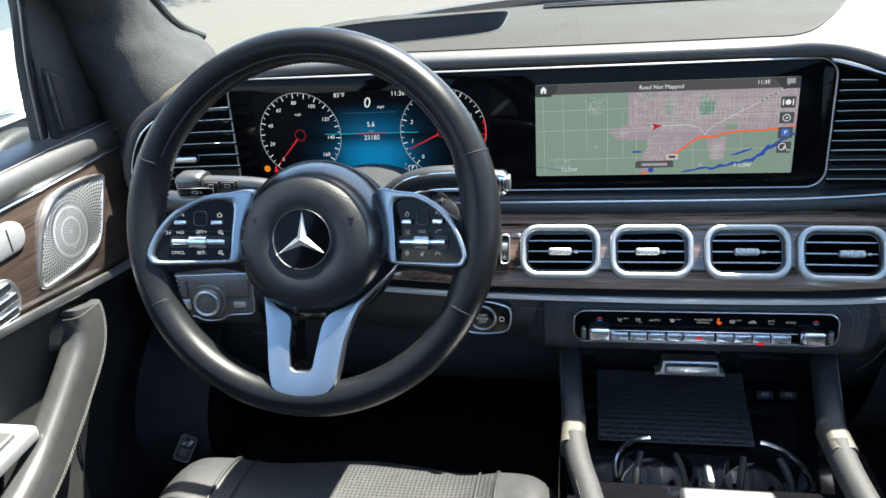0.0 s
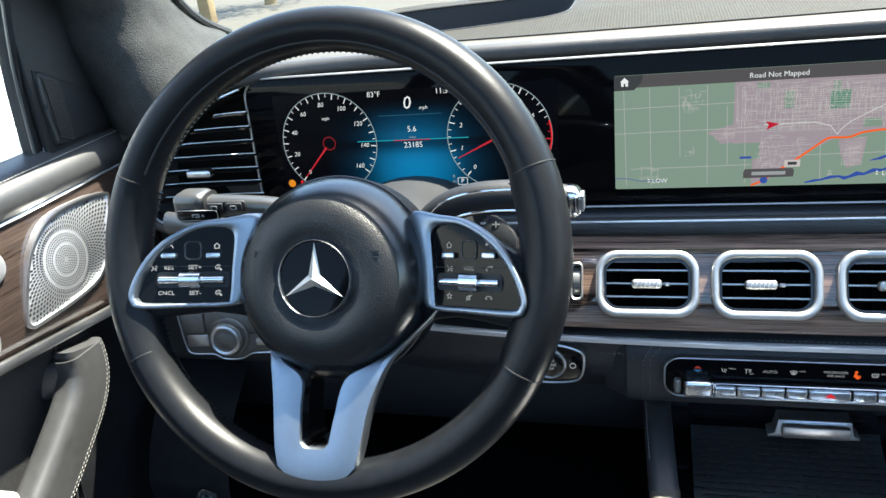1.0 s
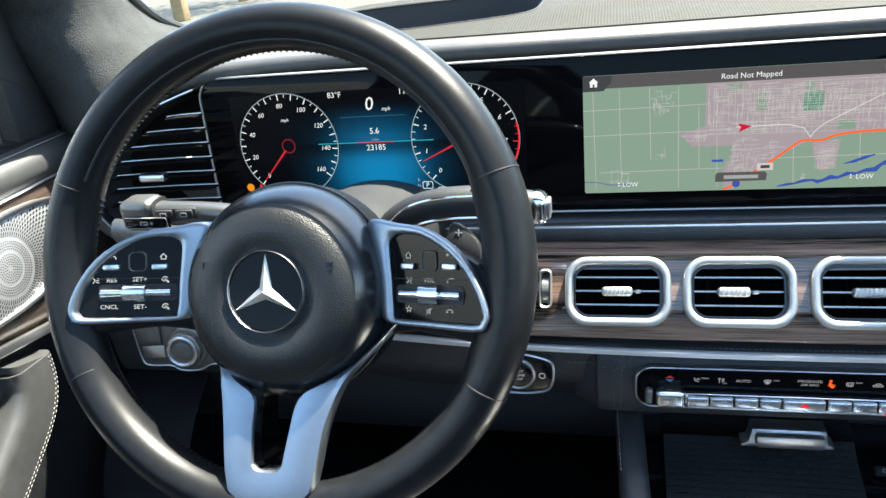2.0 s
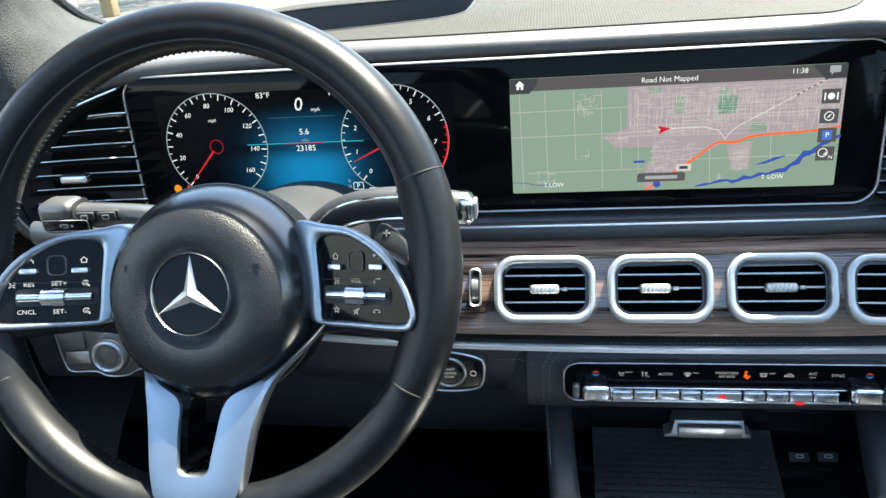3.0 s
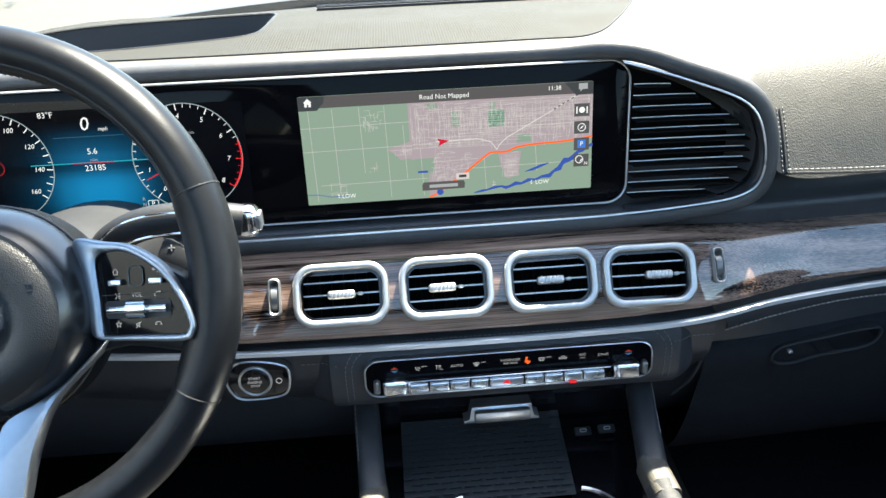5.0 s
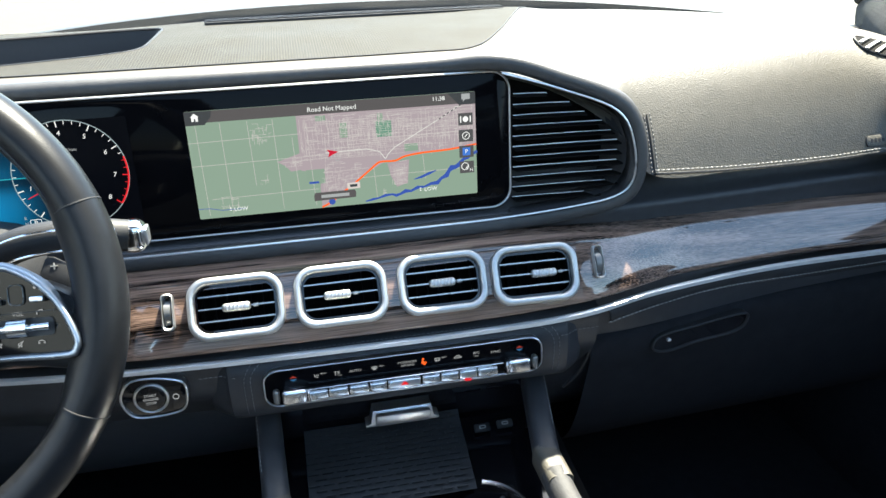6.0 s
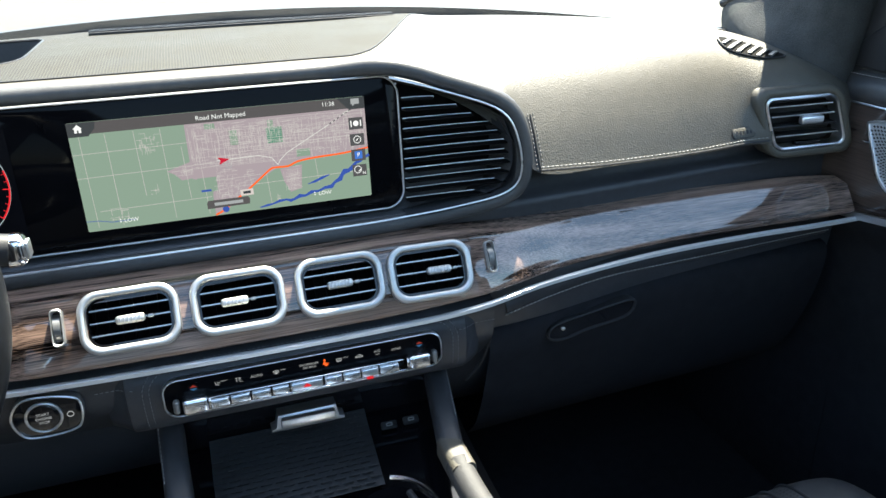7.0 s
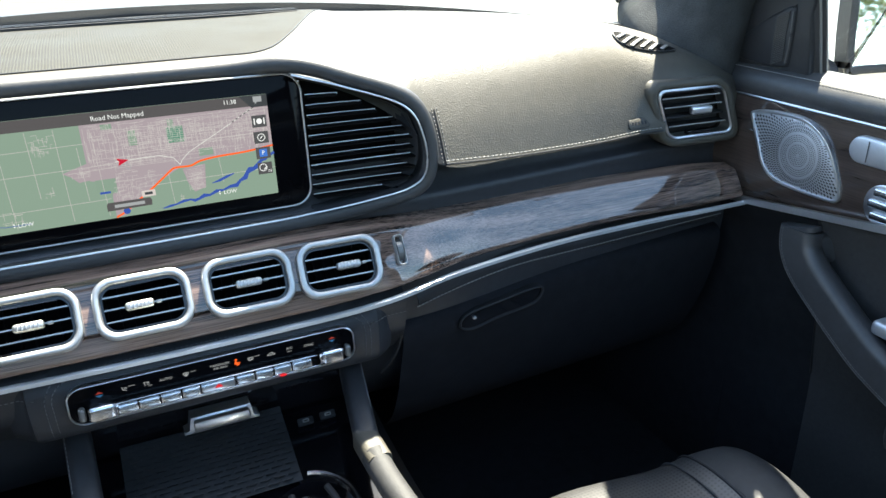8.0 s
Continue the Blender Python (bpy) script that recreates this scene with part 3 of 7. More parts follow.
for i in range(120):
    t = 2 * math.pi * i / 120
    side_ = min(abs(math.degrees(t) - 93), abs(math.degrees(t) - 267))
    grip = 0.0038 * (1 / (1 + math.exp((side_ - 23) * 0.6)))
    sect_ = []
    for j in range(24):
        q = 2 * math.pi * j / 24
        inward = max(0.0, -math.cos(q))
        rad = 0.1690 + (0.0162 + grip * inward) * math.cos(q)
        sect_.append((rad * math.sin(t), 0.0195 * math.sin(q) * (1 - 0.10 * inward * (grip > 0.002)), rad * math.cos(t)))
    rows.append(sect_)
part("rim", grid(rows, closed_u=True, closed_v=True), RIM_LEATHER, wheel, "smooth black leather rim", local=True)
part("rim_groove", sweep([(0.1570 * math.sin(radians(d)), -0.0128, 0.1570 * math.cos(radians(d))) for d in range(-66, 67, 3)], circle(0.0011, 6), up=(0, 1, 0)), DARK, wheel, local=True)
def turned(profile, n=56, cz=-0.0175):
    """A round skin about the wheel's axis."""
    return grid([[(max(r, 0.0005) * math.cos(t), y, cz + max(r, 0.0005) * math.sin(t)) for t in [2 * math.pi * j / n for j in range(n)]] for r, y in profile], closed_v=True)


part("hub", turned(((0.0, -0.0085), (0.029, -0.0090), (0.0325, -0.0110), (0.037, -0.0138), (0.044, -0.0150), (0.052, -0.0138), (0.059, -0.0102), (0.0625, -0.0072))), HUB, wheel, "round grained black hub cover", local=True)
part("hub_shell", turned(((0.0625, -0.0073), (0.067, -0.0030), (0.072, 0.0050), (0.0765, 0.0150), (0.0790, 0.0270), (0.0797, 0.0550))), HUB_SHELL, wheel, "smooth black outer shell of the hub", local=True)

# ---------- seats ----------
def seat(x, y, z0, label, flare=0.0):
    th = thing("front_seat", (x, y - 0.25, 0.58), label, "seat", group="front seats")
    half = ((0.12, 0.004), (0.17, 0.018), (0.21 + 0.01 * flare, 0.024 + 0.006 * flare), (0.236 + 0.019 * flare, 0.008 + 0.004 * flare), (0.248 + 0.022 * flare, -0.03))
    prof = tuple((-u, w) for u, w in half[::-1]) + ((0.0, 0.0),) + half

    def section(u, w):
        r = abs(u) * 0.16 + max(0, abs(u) - 0.2) * 0.5
        return [(y - 0.5, z0 - 0.045 + w), (y - 0.3, z0 - 0.03 + w), (y - 0.14 - r * 0.3, z0 + w), (y - 0.05 - r * 0.6, z0 - 0.002 + w * 0.9), (y - 0.008 - r * 0.9, z0 - 0.022 + w * 0.6), (y - r, z0 - 0.075), (y - 0.035 - r, z0 - 0.17)]
    inner = [p for p in prof if abs(p[0]) <= 0.18]
    part("cushion", loft([(x + u, section(u, w)) for u, w in inner], 5, 5), PERF, th, "black perforated leather middle panel")
    for sd in (-1, 1):
        part("bolster", loft(sorted([(x + u, section(u, w)) for u, w in prof if u * sd >= 0.165]), 6, 5), SEAT_LEATHER, th, "smooth black leather bolster")
        for u in (0.168, 0.145):
            w = 0.017 if u > 0.16 else 0.010
            pts = spline([(x + sd * u, a, b + 0.001) for a, b in section(u, w)[:6]], 6)
            part("piping", sweep(pts, circle(0.0022 if u > 0.16 else 0.0015, 6), up=(1, 0, 0)), DARK if u > 0.16 else SEAT_LEATHER, th)
    part("cross_seam", sweep([(x - 0.14 + 0.04 * i, y - 0.155, z0 + 0.0016) for i in range(8)], circle(0.0015, 6)), DARK, th)
    part("seat_base", box(x, y - 0.28, 0.64, 0.46, 0.42, 0.14, 0.02), DARK, th)
    return th


seat(-0.40, 0.750, 0.919, "black perforated leather driver seat in sunlight")
seat(0.378, 0.698, 0.873, "black perforated leather passenger seat in shade", 0.6)

# ---------- outside ----------
ground = part("ground", grid([[(x, y, 0) for y in (-900, -60, 0, 60, 900)] for x in (-900, -60, 0, 60, 900)]), CONCRETE)
tagged(ground, "pale sunlit concrete yard stretching to the horizon", "ground", kind="structure")


# ---------- louvres beside the display ----------
def span(z, side):
    """Outer end of a louvre at height z."""
    if side > 0:
        pts = [(1.225, 0.20), (1.24, 0.250), (1.26, 0.265), (1.29, 0.266), (1.325, 0.252), (1.342, 0.218), (1.362, 0.170)]
    else:
        pts = [(1.225, -0.685), (1.24, -0.70), (1.26, -0.704), (1.295, -0.694), (1.325, -0.668), (1.34, -0.64), (1.36, -0.585)]
    for (z0, x0), (z1, x1) in zip(pts, pts[1:]):
        if z <= z1:
            return x0 + (x1 - x0) * max(0, z - z0) / (z1 - z0)
    return pts[-1][1]


LOUVRE_ENDS = {1: [0.244, 0.2625, 0.266, 0.267, 0.265, 0.264, 0.256, 0.245, 0.224, 0.207, 0.181], -1: [-0.690, -0.686, -0.682, -0.672, -0.655, -0.632, -0.605]}
for side, inner, z0, pitch in ((1, 0.1460, 1.2330, 0.01150), (-1, -0.570, 1.2500, 0.0153)):
    lv = thing("louvre_grille", (inner + side * 0.06, 0.88, 1.29), "black louvre grille with thin bright edges beside the display", "air vent", group="display louvres")
    hs = [1.226 + 0.0135 * i for i in range(11)]
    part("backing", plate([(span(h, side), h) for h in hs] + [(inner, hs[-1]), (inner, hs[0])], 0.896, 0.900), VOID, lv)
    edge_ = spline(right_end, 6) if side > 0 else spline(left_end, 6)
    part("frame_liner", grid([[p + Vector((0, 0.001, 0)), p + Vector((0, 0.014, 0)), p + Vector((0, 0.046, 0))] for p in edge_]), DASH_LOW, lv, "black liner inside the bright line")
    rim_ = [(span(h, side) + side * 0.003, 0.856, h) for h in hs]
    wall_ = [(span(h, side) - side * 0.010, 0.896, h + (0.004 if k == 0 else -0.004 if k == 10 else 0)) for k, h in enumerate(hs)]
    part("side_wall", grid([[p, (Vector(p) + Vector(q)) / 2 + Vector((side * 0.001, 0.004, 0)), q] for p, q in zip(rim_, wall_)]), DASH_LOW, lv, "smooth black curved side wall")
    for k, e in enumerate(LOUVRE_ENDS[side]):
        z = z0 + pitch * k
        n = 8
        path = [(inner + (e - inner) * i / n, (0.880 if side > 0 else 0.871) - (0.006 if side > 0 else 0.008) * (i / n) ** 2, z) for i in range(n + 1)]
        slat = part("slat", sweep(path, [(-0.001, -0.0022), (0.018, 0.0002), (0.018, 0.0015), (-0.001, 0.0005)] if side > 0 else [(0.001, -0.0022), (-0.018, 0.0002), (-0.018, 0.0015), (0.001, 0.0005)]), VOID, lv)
        wide = 0.0013 if side > 0 and k in (3, 5) else 0.0010
        part("bright_edge", sweep([(p[0], p[1] - 0.0014, p[2] + 0.0004) for p in path], circle(wide, 8)), LINE_SILVER, slat, "thin bright edge")
    if side < 0:
        part("slider", box(-0.634, 0.855, 1.2805, 0.030, 0.012, 0.0085, 0.003, 3), SATIN, lv, "silver slider")

# ---------- four middle vents ----------
def vent(at, knob):
    th = thing("air_vent", at, "square air vent with thick satin silver frame", "air vent", group="middle air vents")
    o = rrect(0.094, 0.0630, 0.020, 7)
    i_ = rrect(0.0795, 0.0478, 0.0145, 7)
    part("frame", hoop(o, i_, -0.006, 0.005, 9, 0.42), VENT_SILVER, th, "thick satin silver frame", local=True)
    part("collar", ring(inset(o, 0.004), inset(i_, -0.001), 0.003, 0.034), DARK, th, local=True)
    part("inner_rim", ring(inset(i_, -0.0005), inset(i_, 0.0025), 0.001, 0.02, 0.0), GLOSS, th, local=True)
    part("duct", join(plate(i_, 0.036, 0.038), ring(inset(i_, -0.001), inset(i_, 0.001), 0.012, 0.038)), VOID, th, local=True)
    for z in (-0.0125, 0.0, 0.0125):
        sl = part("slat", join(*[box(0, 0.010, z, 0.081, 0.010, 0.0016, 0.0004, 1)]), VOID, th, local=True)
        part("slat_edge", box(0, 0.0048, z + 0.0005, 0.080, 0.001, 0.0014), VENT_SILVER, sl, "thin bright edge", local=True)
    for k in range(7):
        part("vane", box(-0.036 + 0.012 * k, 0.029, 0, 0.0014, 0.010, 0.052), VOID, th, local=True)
    kn = part("slider", box(knob, 0.0015, 0, 0.0275, 0.010, 0.0085, 0.003, 3), VENT_SILVER, th, "satin silver slider", local=True)
    for q in range(6):
        part("grip_rib", box(knob - 0.009 + 0.0036 * q, -0.0032, 0, 0.0016, 0.0014, 0.0070, 0.0005, 1), VENT_SILVER, kn, local=True)
    part("pivot", box(knob + 0.0185, 0.004, 0, 0.006, 0.006, 0.0035, 0.001, 1), VENT_SILVER, th, local=True)
    return th


for x, k in VENTS:
    vent(pose(x - 0.001, 0.8069 - (0.0045 if x > 0.1 else 0), 1.1735, -30, 0, -1.5 if x > 0.1 else 0), k)
for x in (-0.2225, 0.2225):
    th = thing("vent_thumbwheel", pose(x - 0.001, fy(x) - 0.0135, 1.1775, -30), "slim chrome thumbwheel for the air vents", "thumbwheel", group="vent thumbwheels")
    part("frame", ring(rrect(0.0112, 0.036, 0.004, 4), rrect(0.0080, 0.0320, 0.003, 4), -0.0015, 0.008, 0.001), VENT_SILVER, th, local=True)
    bm = cyl(0.0150, -0.0032, 0.0032, 40)
    for v in bm.verts:
        if 13 < v.index % 80 < 90 and v.index % 2:
            v.co.x, v.co.z = v.co.x * 0.96, v.co.z * 0.96
    bm.transform(pose(0, 0.0115, 0, 0, 0, 90))
    part("wheel", bm, GREYPLASTIC, th, "ribbed wheel", local=True)
    part("well", box(0, 0.008, 0, 0.011, 0.004, 0.032), DARK, th, local=True)

# ---------- vent at the right end ----------
sv = thing("side_vent", (0.695, 0.868, 1.27), "black side air vent with thin silver frame", "air vent")


def shear(pts):
    return [(x + 0.40 * (0 - z), z) for x, z in pts]


SVM = pose(0.695, 0.8660, 1.268, 0, 0, -4)
def svpart(name, bm, material, label="", parent=None):
    bm.transform(SVM)
    return part(name, bm, material, parent or sv, label)


so, si = shear(rrect(0.112, 0.072, 0.014, 6)), shear(rrect(0.104, 0.064, 0.011, 6))
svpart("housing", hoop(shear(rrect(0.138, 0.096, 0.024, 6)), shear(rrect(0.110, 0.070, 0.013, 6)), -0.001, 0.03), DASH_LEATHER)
svpart("frame", ring(so, si, 0.0, 0.02, 0.0015), SATIN, "thin silver frame")
svpart("duct", plate(si, 0.028, 0.034), DARK)
for q, z in enumerate((0.022, 0.009, -0.005, -0.018)):
    sl = svpart("slat", box(-0.40 * z, 0.013, z, 0.098, 0.018, 0.003, 0.0008, 1), DARK)
    if q in (0, 1, 3):
        svpart("slat_edge", box(-0.40 * z, 0.003, z + 0.001, 0.096, 0.0012, 0.0015), SATIN, "thin bright edge", sl)
svpart("slider", box(0.008, 0.001, 0.003, 0.034, 0.010, 0.011, 0.003, 3), SATIN, "satin silver slider")
svpart("shut_off_wheel", box(0.008, 0.003, -0.028, 0.04, 0.008, 0.005, 0.001), GLOSS)

# airbag badge: raised writing too small to read
tag = thing("airbag_badge", (0.592, 0.864, 1.266), "small oval dash-coloured badge with dark rim and marks", "badge")
TAGM = pose(0.600, pad_y(0.600, 1.263) - 0.0008, 1.263, -24, 0, 4)
for nm, bm, mt in (("badge_plate", plate(rrect(0.036, 0.013, 0.005, 5), -0.0006, 0.004, 0.0006), DASH_LEATHER), ("badge_rim", ring(rrect(0.0375, 0.0145, 0.0055, 5), rrect(0.0350, 0.0120, 0.0045, 5), -0.0004, 0.003), SOFT), ("raised_marks", join(*[box(-0.011 + 0.0055 * i, -0.0006, 0, 0.0030, 0.0008, 0.0045) for i in range(5)]), SOFT)):
    bm.transform(TAGM)
    part(nm, bm, mt, tag)

def flat_at(loops, lift):
    bm = bmesh.new()
    for lp in loops:
        cx, cy = sum(p[0] for p in lp) / len(lp), sum(p[1] for p in lp) / len(lp)
        rings = []
        for k in (1.0, 0.8, 0.6, 0.4, 0.2, 0.02):
            pts = [(cx + (x - cx) * k, cy + (y - cy) * k) for x, y in lp]
            rings.append([bm.verts.new((x, y, pad_z(x, y) + lift)) for x, y in pts])
        for A, B in zip(rings, rings[1:]):
            for q in range(len(lp)):
                bm.faces.new((A[q], A[(q + 1) % len(lp)], B[(q + 1) % len(lp)], B[q]))
    return bm


# defroster outlet on the top pad by the pillar
df = thing("defroster_outlet", (0.63, 0.93, 1.36), "slanted black defroster outlet with pale slats", "air vent")
DEF = [(p.x, p.y) for p in spline([(0.612, 0.954, 0), (0.604, 0.946, 0), (0.608, 0.931, 0), (0.634, 0.919, 0), (0.662, 0.912, 0), (0.688, 0.914, 0), (0.666, 0.930, 0), (0.640, 0.945, 0)], 3, closed=True)]
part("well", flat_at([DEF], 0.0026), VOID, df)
part("rim", sweep([(x, y, pad_z(x, y) + 0.0020) for x, y in DEF], circle(0.0013, 6), closed=True), SOFT, df)
for k in range(10):
    u = 0.516 + 0.0215 * k
    run = [(u + 0.0036 * q, 0.905 + 0.0018 * q) for q in range(40)]
    run = [(x, y, pad_z(x, y) + 0.0036) for x, y in run if inside(DEF, x, y)]
    if len(run) > 3:
        part("slat", sweep(run, [(-0.0026, -0.0014), (0.0026, -0.0014), (0.0026, 0.001), (-0.0026, 0.001)]), GREYPLASTIC, df)

# ---------- top of the dashboard: speaker grille field, head-up recess, defrost slot ----------
def top_z(x, y):
    """Height of the uncut pad under a place."""
    return WHOLE_PAD.ray_cast(Vector((x, y, 2.0)), Vector((0, 0, -1)))[0].z


RECESS = [(p.x, p.y) for p in spline([(-0.545, 1.02, 0), (-0.50, 0.985, 0), (-0.42, 0.982, 0), (-0.34, 0.996, 0), (-0.275, 1.012, 0), (-0.248, 1.028, 0), (-0.240, 1.060, 0), (-0.240, 1.150, 0), (-0.243, 1.195, 0), (-0.262, 1.208, 0), (-0.32, 1.199, 0), (-0.40, 1.168, 0), (-0.49, 1.125, 0), (-0.548, 1.075, 0)], 5, closed=True)]
bm = bmesh.new()
edges = []
for loop_ in (FIELD, RECESS):
    vs = [bm.verts.new((x, y, top_z(x, y))) for x, y in loop_]
    edges += [bm.edges.new((vs[i], vs[(i + 1) % len(vs)])) for i in range(len(vs))]
bmesh.ops.triangle_fill(bm, use_beauty=True, use_dissolve=False, edges=edges, normal=(0, 0, 1))
for turn_ in range(4):
    bmesh.ops.subdivide_edges(bm, edges=[ed for ed in bm.edges if ed.calc_length() > 0.03], cuts=1)
bmesh.ops.triangulate(bm, faces=bm.faces[:])
for v in bm.verts:
    v.co.z = top_z(v.co.x, v.co.y) + 0.0012
part("grille_field", bm, GRILLE, dash, "finely perforated grey speaker field", sharp=60)
part("field_seam", sweep([(x, y, top_z(x, y) + 0.0010) for x, y in FIELD], circle(0.0007, 6), closed=True), SOFT, dash)
slot = thing("defrost_slot", (0, 1.265, 1.40), "long black defrost slot with thin slats at the windscreen", "air vent")
part("slot", sweep([(-0.19 + 0.06 * i, 1.232 - 0.1 * (-0.19 + 0.06 * i) ** 2, 1.4010) for i in range(8)], [(-0.016, -0.003), (0.016, -0.003), (0.016, 0.0008), (-0.016, 0.0008)]), DARK, slot)
for k in range(3):
    part("slat", sweep([(-0.19 + 0.06 * i, 1.222 + 0.010 * k - 0.1 * (-0.19 + 0.06 * i) ** 2, 1.4024) for i in range(8)], [(-0.0012, -0.001), (0.0012, -0.001), (0.0012, 0.001), (-0.0012, 0.001)]), SOFT, slot)
hud = thing("head_up_recess", (-0.39, 1.10, 1.40), "dark glossy head-up display recess in the dashboard top", "display recess")
part("recess_wall", grid([[(x, y, top_z(x, y) + 0.0012), (-0.39 + (x + 0.39) * 0.97, 1.08 + (y - 1.08) * 0.97, 1.380), (-0.39 + (x + 0.39) * 0.93, 1.08 + (y - 1.08) * 0.93, 1.352)] for x, y in RECESS + RECESS[:1]]), DARK, hud, "dark recess wall")
bm = plate([(-0.39 + (x + 0.39) * 0.95, 1.08 + (y - 1.08) * 0.95) for x, y in RECESS], 0.0, 0.004)
bm.transform(Matrix.Translation((0, 0, 1.354)) @ Matrix(((1, 0, 0, 0), (0, 0, 1, 0), (0, -1, 0, 0), (0, 0, 0, 1))))
part("recess_floor", bm, DARK, hud)
part("lip", sweep([(x, y, top_z(x, y) + 0.0008) for x, y in RECESS], circle(0.0016, 6), closed=True), SOFT, hud)

# seams of the pad
part("pad_seam", sweep([(p.x, p.y - 0.0015, p.z + 0.0015) for p in spline([(0.298, 0.842, 1.2565), (0.40, 0.846, 1.2515), (0.52, 0.856, 1.2485), (0.60, 0.866, 1.2485), (0.638, 0.8665, 1.2480)], 8)], circle(0.0014, 6)), DARK, dash)
stitches("stitching", [(p.x, p.y - 0.0015, p.z + 0.004) for p in spline([(0.300, 0.8425, 1.258), (0.40, 0.847, 1.253), (0.52, 0.857, 1.250), (0.60, 0.867, 1.250), (0.636, 0.8675, 1.2495)], 8)], dash, w=0.0007)
part("corner_seam", sweep([(0.2985, pad_y(0.2985, 1.316 - 0.0044 * k) - 0.0003, 1.316 - 0.0044 * k) for k in range(15)], circle(0.0011, 6)), DARK, dash)
for off in (-0.0035, 0.0035):
    stitches("stitching", [(0.2985 + off, pad_y(0.2985 + off, 1.316 - 0.0044 * k) - 0.0004, 1.316 - 0.0044 * k) for k in range(15)], dash, 0.0050, 0.0034, 0.0005, thread=DARK_THREAD)
low_line = spline([(0.255, 0.842, 1.075), (0.32, 0.846, 1.088), (0.40, 0.850, 1.098), (0.52, 0.857, 1.098), (0.77, 0.872, 1.097)], 8)
part("glovebox_roll", sweep([(p.x, p.y + 0.008, p.z + 0.012) for p in low_line], [(0.012 * math.cos(t), 0.016 * math.sin(t)) for t in [2 * math.pi * j / 12 for j in range(12)]]), DASH_LOW, dash, "soft leather roll above the glovebox")
stitches("stitching", [(p.x, p.y - 0.0048, p.z + 0.006) for p in low_line], dash, 0.0056, 0.0042, 0.0011)

# ---------- glovebox ----------
gb = thing("glovebox", (0.47, 0.86, 1.02), "black glovebox lid with long sloping handle", "glovebox")
rows = []
for x in (0.232, 0.30, 0.45, 0.60, 0.77):
    f = (x - 0.23) * 0.05
    zt = 1.064 + 0.022 * min(1, (x - 0.23) / 0.25)
    rows.append((x, [(0.862 + f, zt), (0.840 + f, zt - 0.006), (0.836 + f, zt - 0.03), (0.846 + f, 1.0), (0.870 + f, 0.93), (0.905 + f, 0.87), (0.97 + f, 0.82), (1.10 + f, 0.80)]))
# carpet black stands in for the footwell's shade on the lid
part("lid", loft(rows, 5, 5), CARPET, gb)
ho2 = spline([(0.312, 0, 1.036), (0.320, 0, 1.053), (0.368, 0, 1.062), (0.426, 0, 1.070), (0.435, 0, 1.061), (0.421, 0, 1.046), (0.368, 0, 1.038), (0.331, 0, 1.030)], 4, closed=True)
h2 = [(p.x, p.z) for p in ho2]
bm = ring(inset(h2, -0.001), inset(h2, 0.0018), 0.835, 0.85, 0.0008)
part("handle_rim", bm, SOFT, gb, "smooth black handle rim")
part("handle_well", plate(inset(h2, 0.0005), 0.8375, 0.85), GLOSS, gb)
part("lock", plate(rrect(0.005, 0.0035, 0.0012, 3, 0.332, 1.046), 0.834, 0.846, 0.0006), SATIN, gb, "small metal lock")
part("split_line", sweep(spline([(0.224, 0.808, 1.122), (0.228, 0.822, 1.10), (0.230, 0.830, 1.06), (0.222, 0.84, 1.02), (0.205, 0.85, 0.99)], 5), circle(0.0022, 6)), DARK, dash)

# ---------- climate panel ----------
CL = pose(0.0055, 0.788, 1.0845, -6) @ Matrix.Diagonal((1.0, 1.0, 0.87, 1.0))
cp = thing("climate_control", CL, "black climate control unit with chrome rocker buttons", "climate control")
co = rrect(0.296, 0.046, 0.015, 6)
part("bezel", ring(inset(co, -0.0007), inset(co, 0.0008), -0.002, 0.012, 0.0006), SATIN, cp, "thin chrome bezel", local=True)
part("face", plate(co, 0.0, 0.014), PANEL, cp, local=True)
rowx = [-0.0985, -0.0775, -0.0565, -0.0365, -0.0090, 0.0195, 0.0395, 0.0595, 0.0810]
roww = [0.0195, 0.0195, 0.0195, 0.0175, 0.0345, 0.0185, 0.0185, 0.0185, 0.021]
for x, w in zip(rowx, roww):
    rb = part("rocker_button", box(x + 0.004, -0.0055, -0.0100, w + 0.0004, 0.011, 0.0108, 0.0014, 2), ROCKER, cp, "polished silver rocker button", local=True)
    part("key_face", plate(rrect(w - 0.0018, 0.0090, 0.0012, 2, x + 0.004, -0.0100), -0.0116, -0.008, 0.0006), BUTTON, rb, "pale mirrored key face", local=True)
part("upper_rail", box(-0.003, -0.0055, -0.0030, 0.212, 0.006, 0.0016, 0.0006, 1), ROCKER, cp, local=True)
part("lower_rail", box(-0.003, -0.0065, -0.0172, 0.216, 0.006, 0.0020, 0.0008, 1), ROCKER, cp, local=True)
for s in (-1, 1):
    part("temperature_toggle", box(s * 0.119 + 0.001, -0.006, -0.0080, 0.025, 0.016, 0.0185, 0.004, 4), ROCKER, cp, "polished temperature toggle", local=True)
    part("toggle_end", box(s * 0.1375 + 0.001, -0.005, -0.0080, 0.0065, 0.010, 0.017, 0.003, 3), GREYPLASTIC, cp, local=True)
    part("toggle_collar", box(s * 0.1048 + 0.001, -0.008, -0.0080, 0.0025, 0.012, 0.016, 0.001, 1), CHROME, cp, local=True)
# stitched leather frame round the panel
fr = thing("climate_surround", (0.004, 0.79, 1.08), "stitched black leather arch round the climate panel", "trim")
HOOD = ((1.127, 0.822), (1.120, 0.812), (1.113, 0.8035), (1.104, 0.7970), (1.091, 0.7945), (1.074, 0.7945), (1.058, 0.7965), (1.044, 0.804), (1.032, 0.822), (1.024, 0.848))


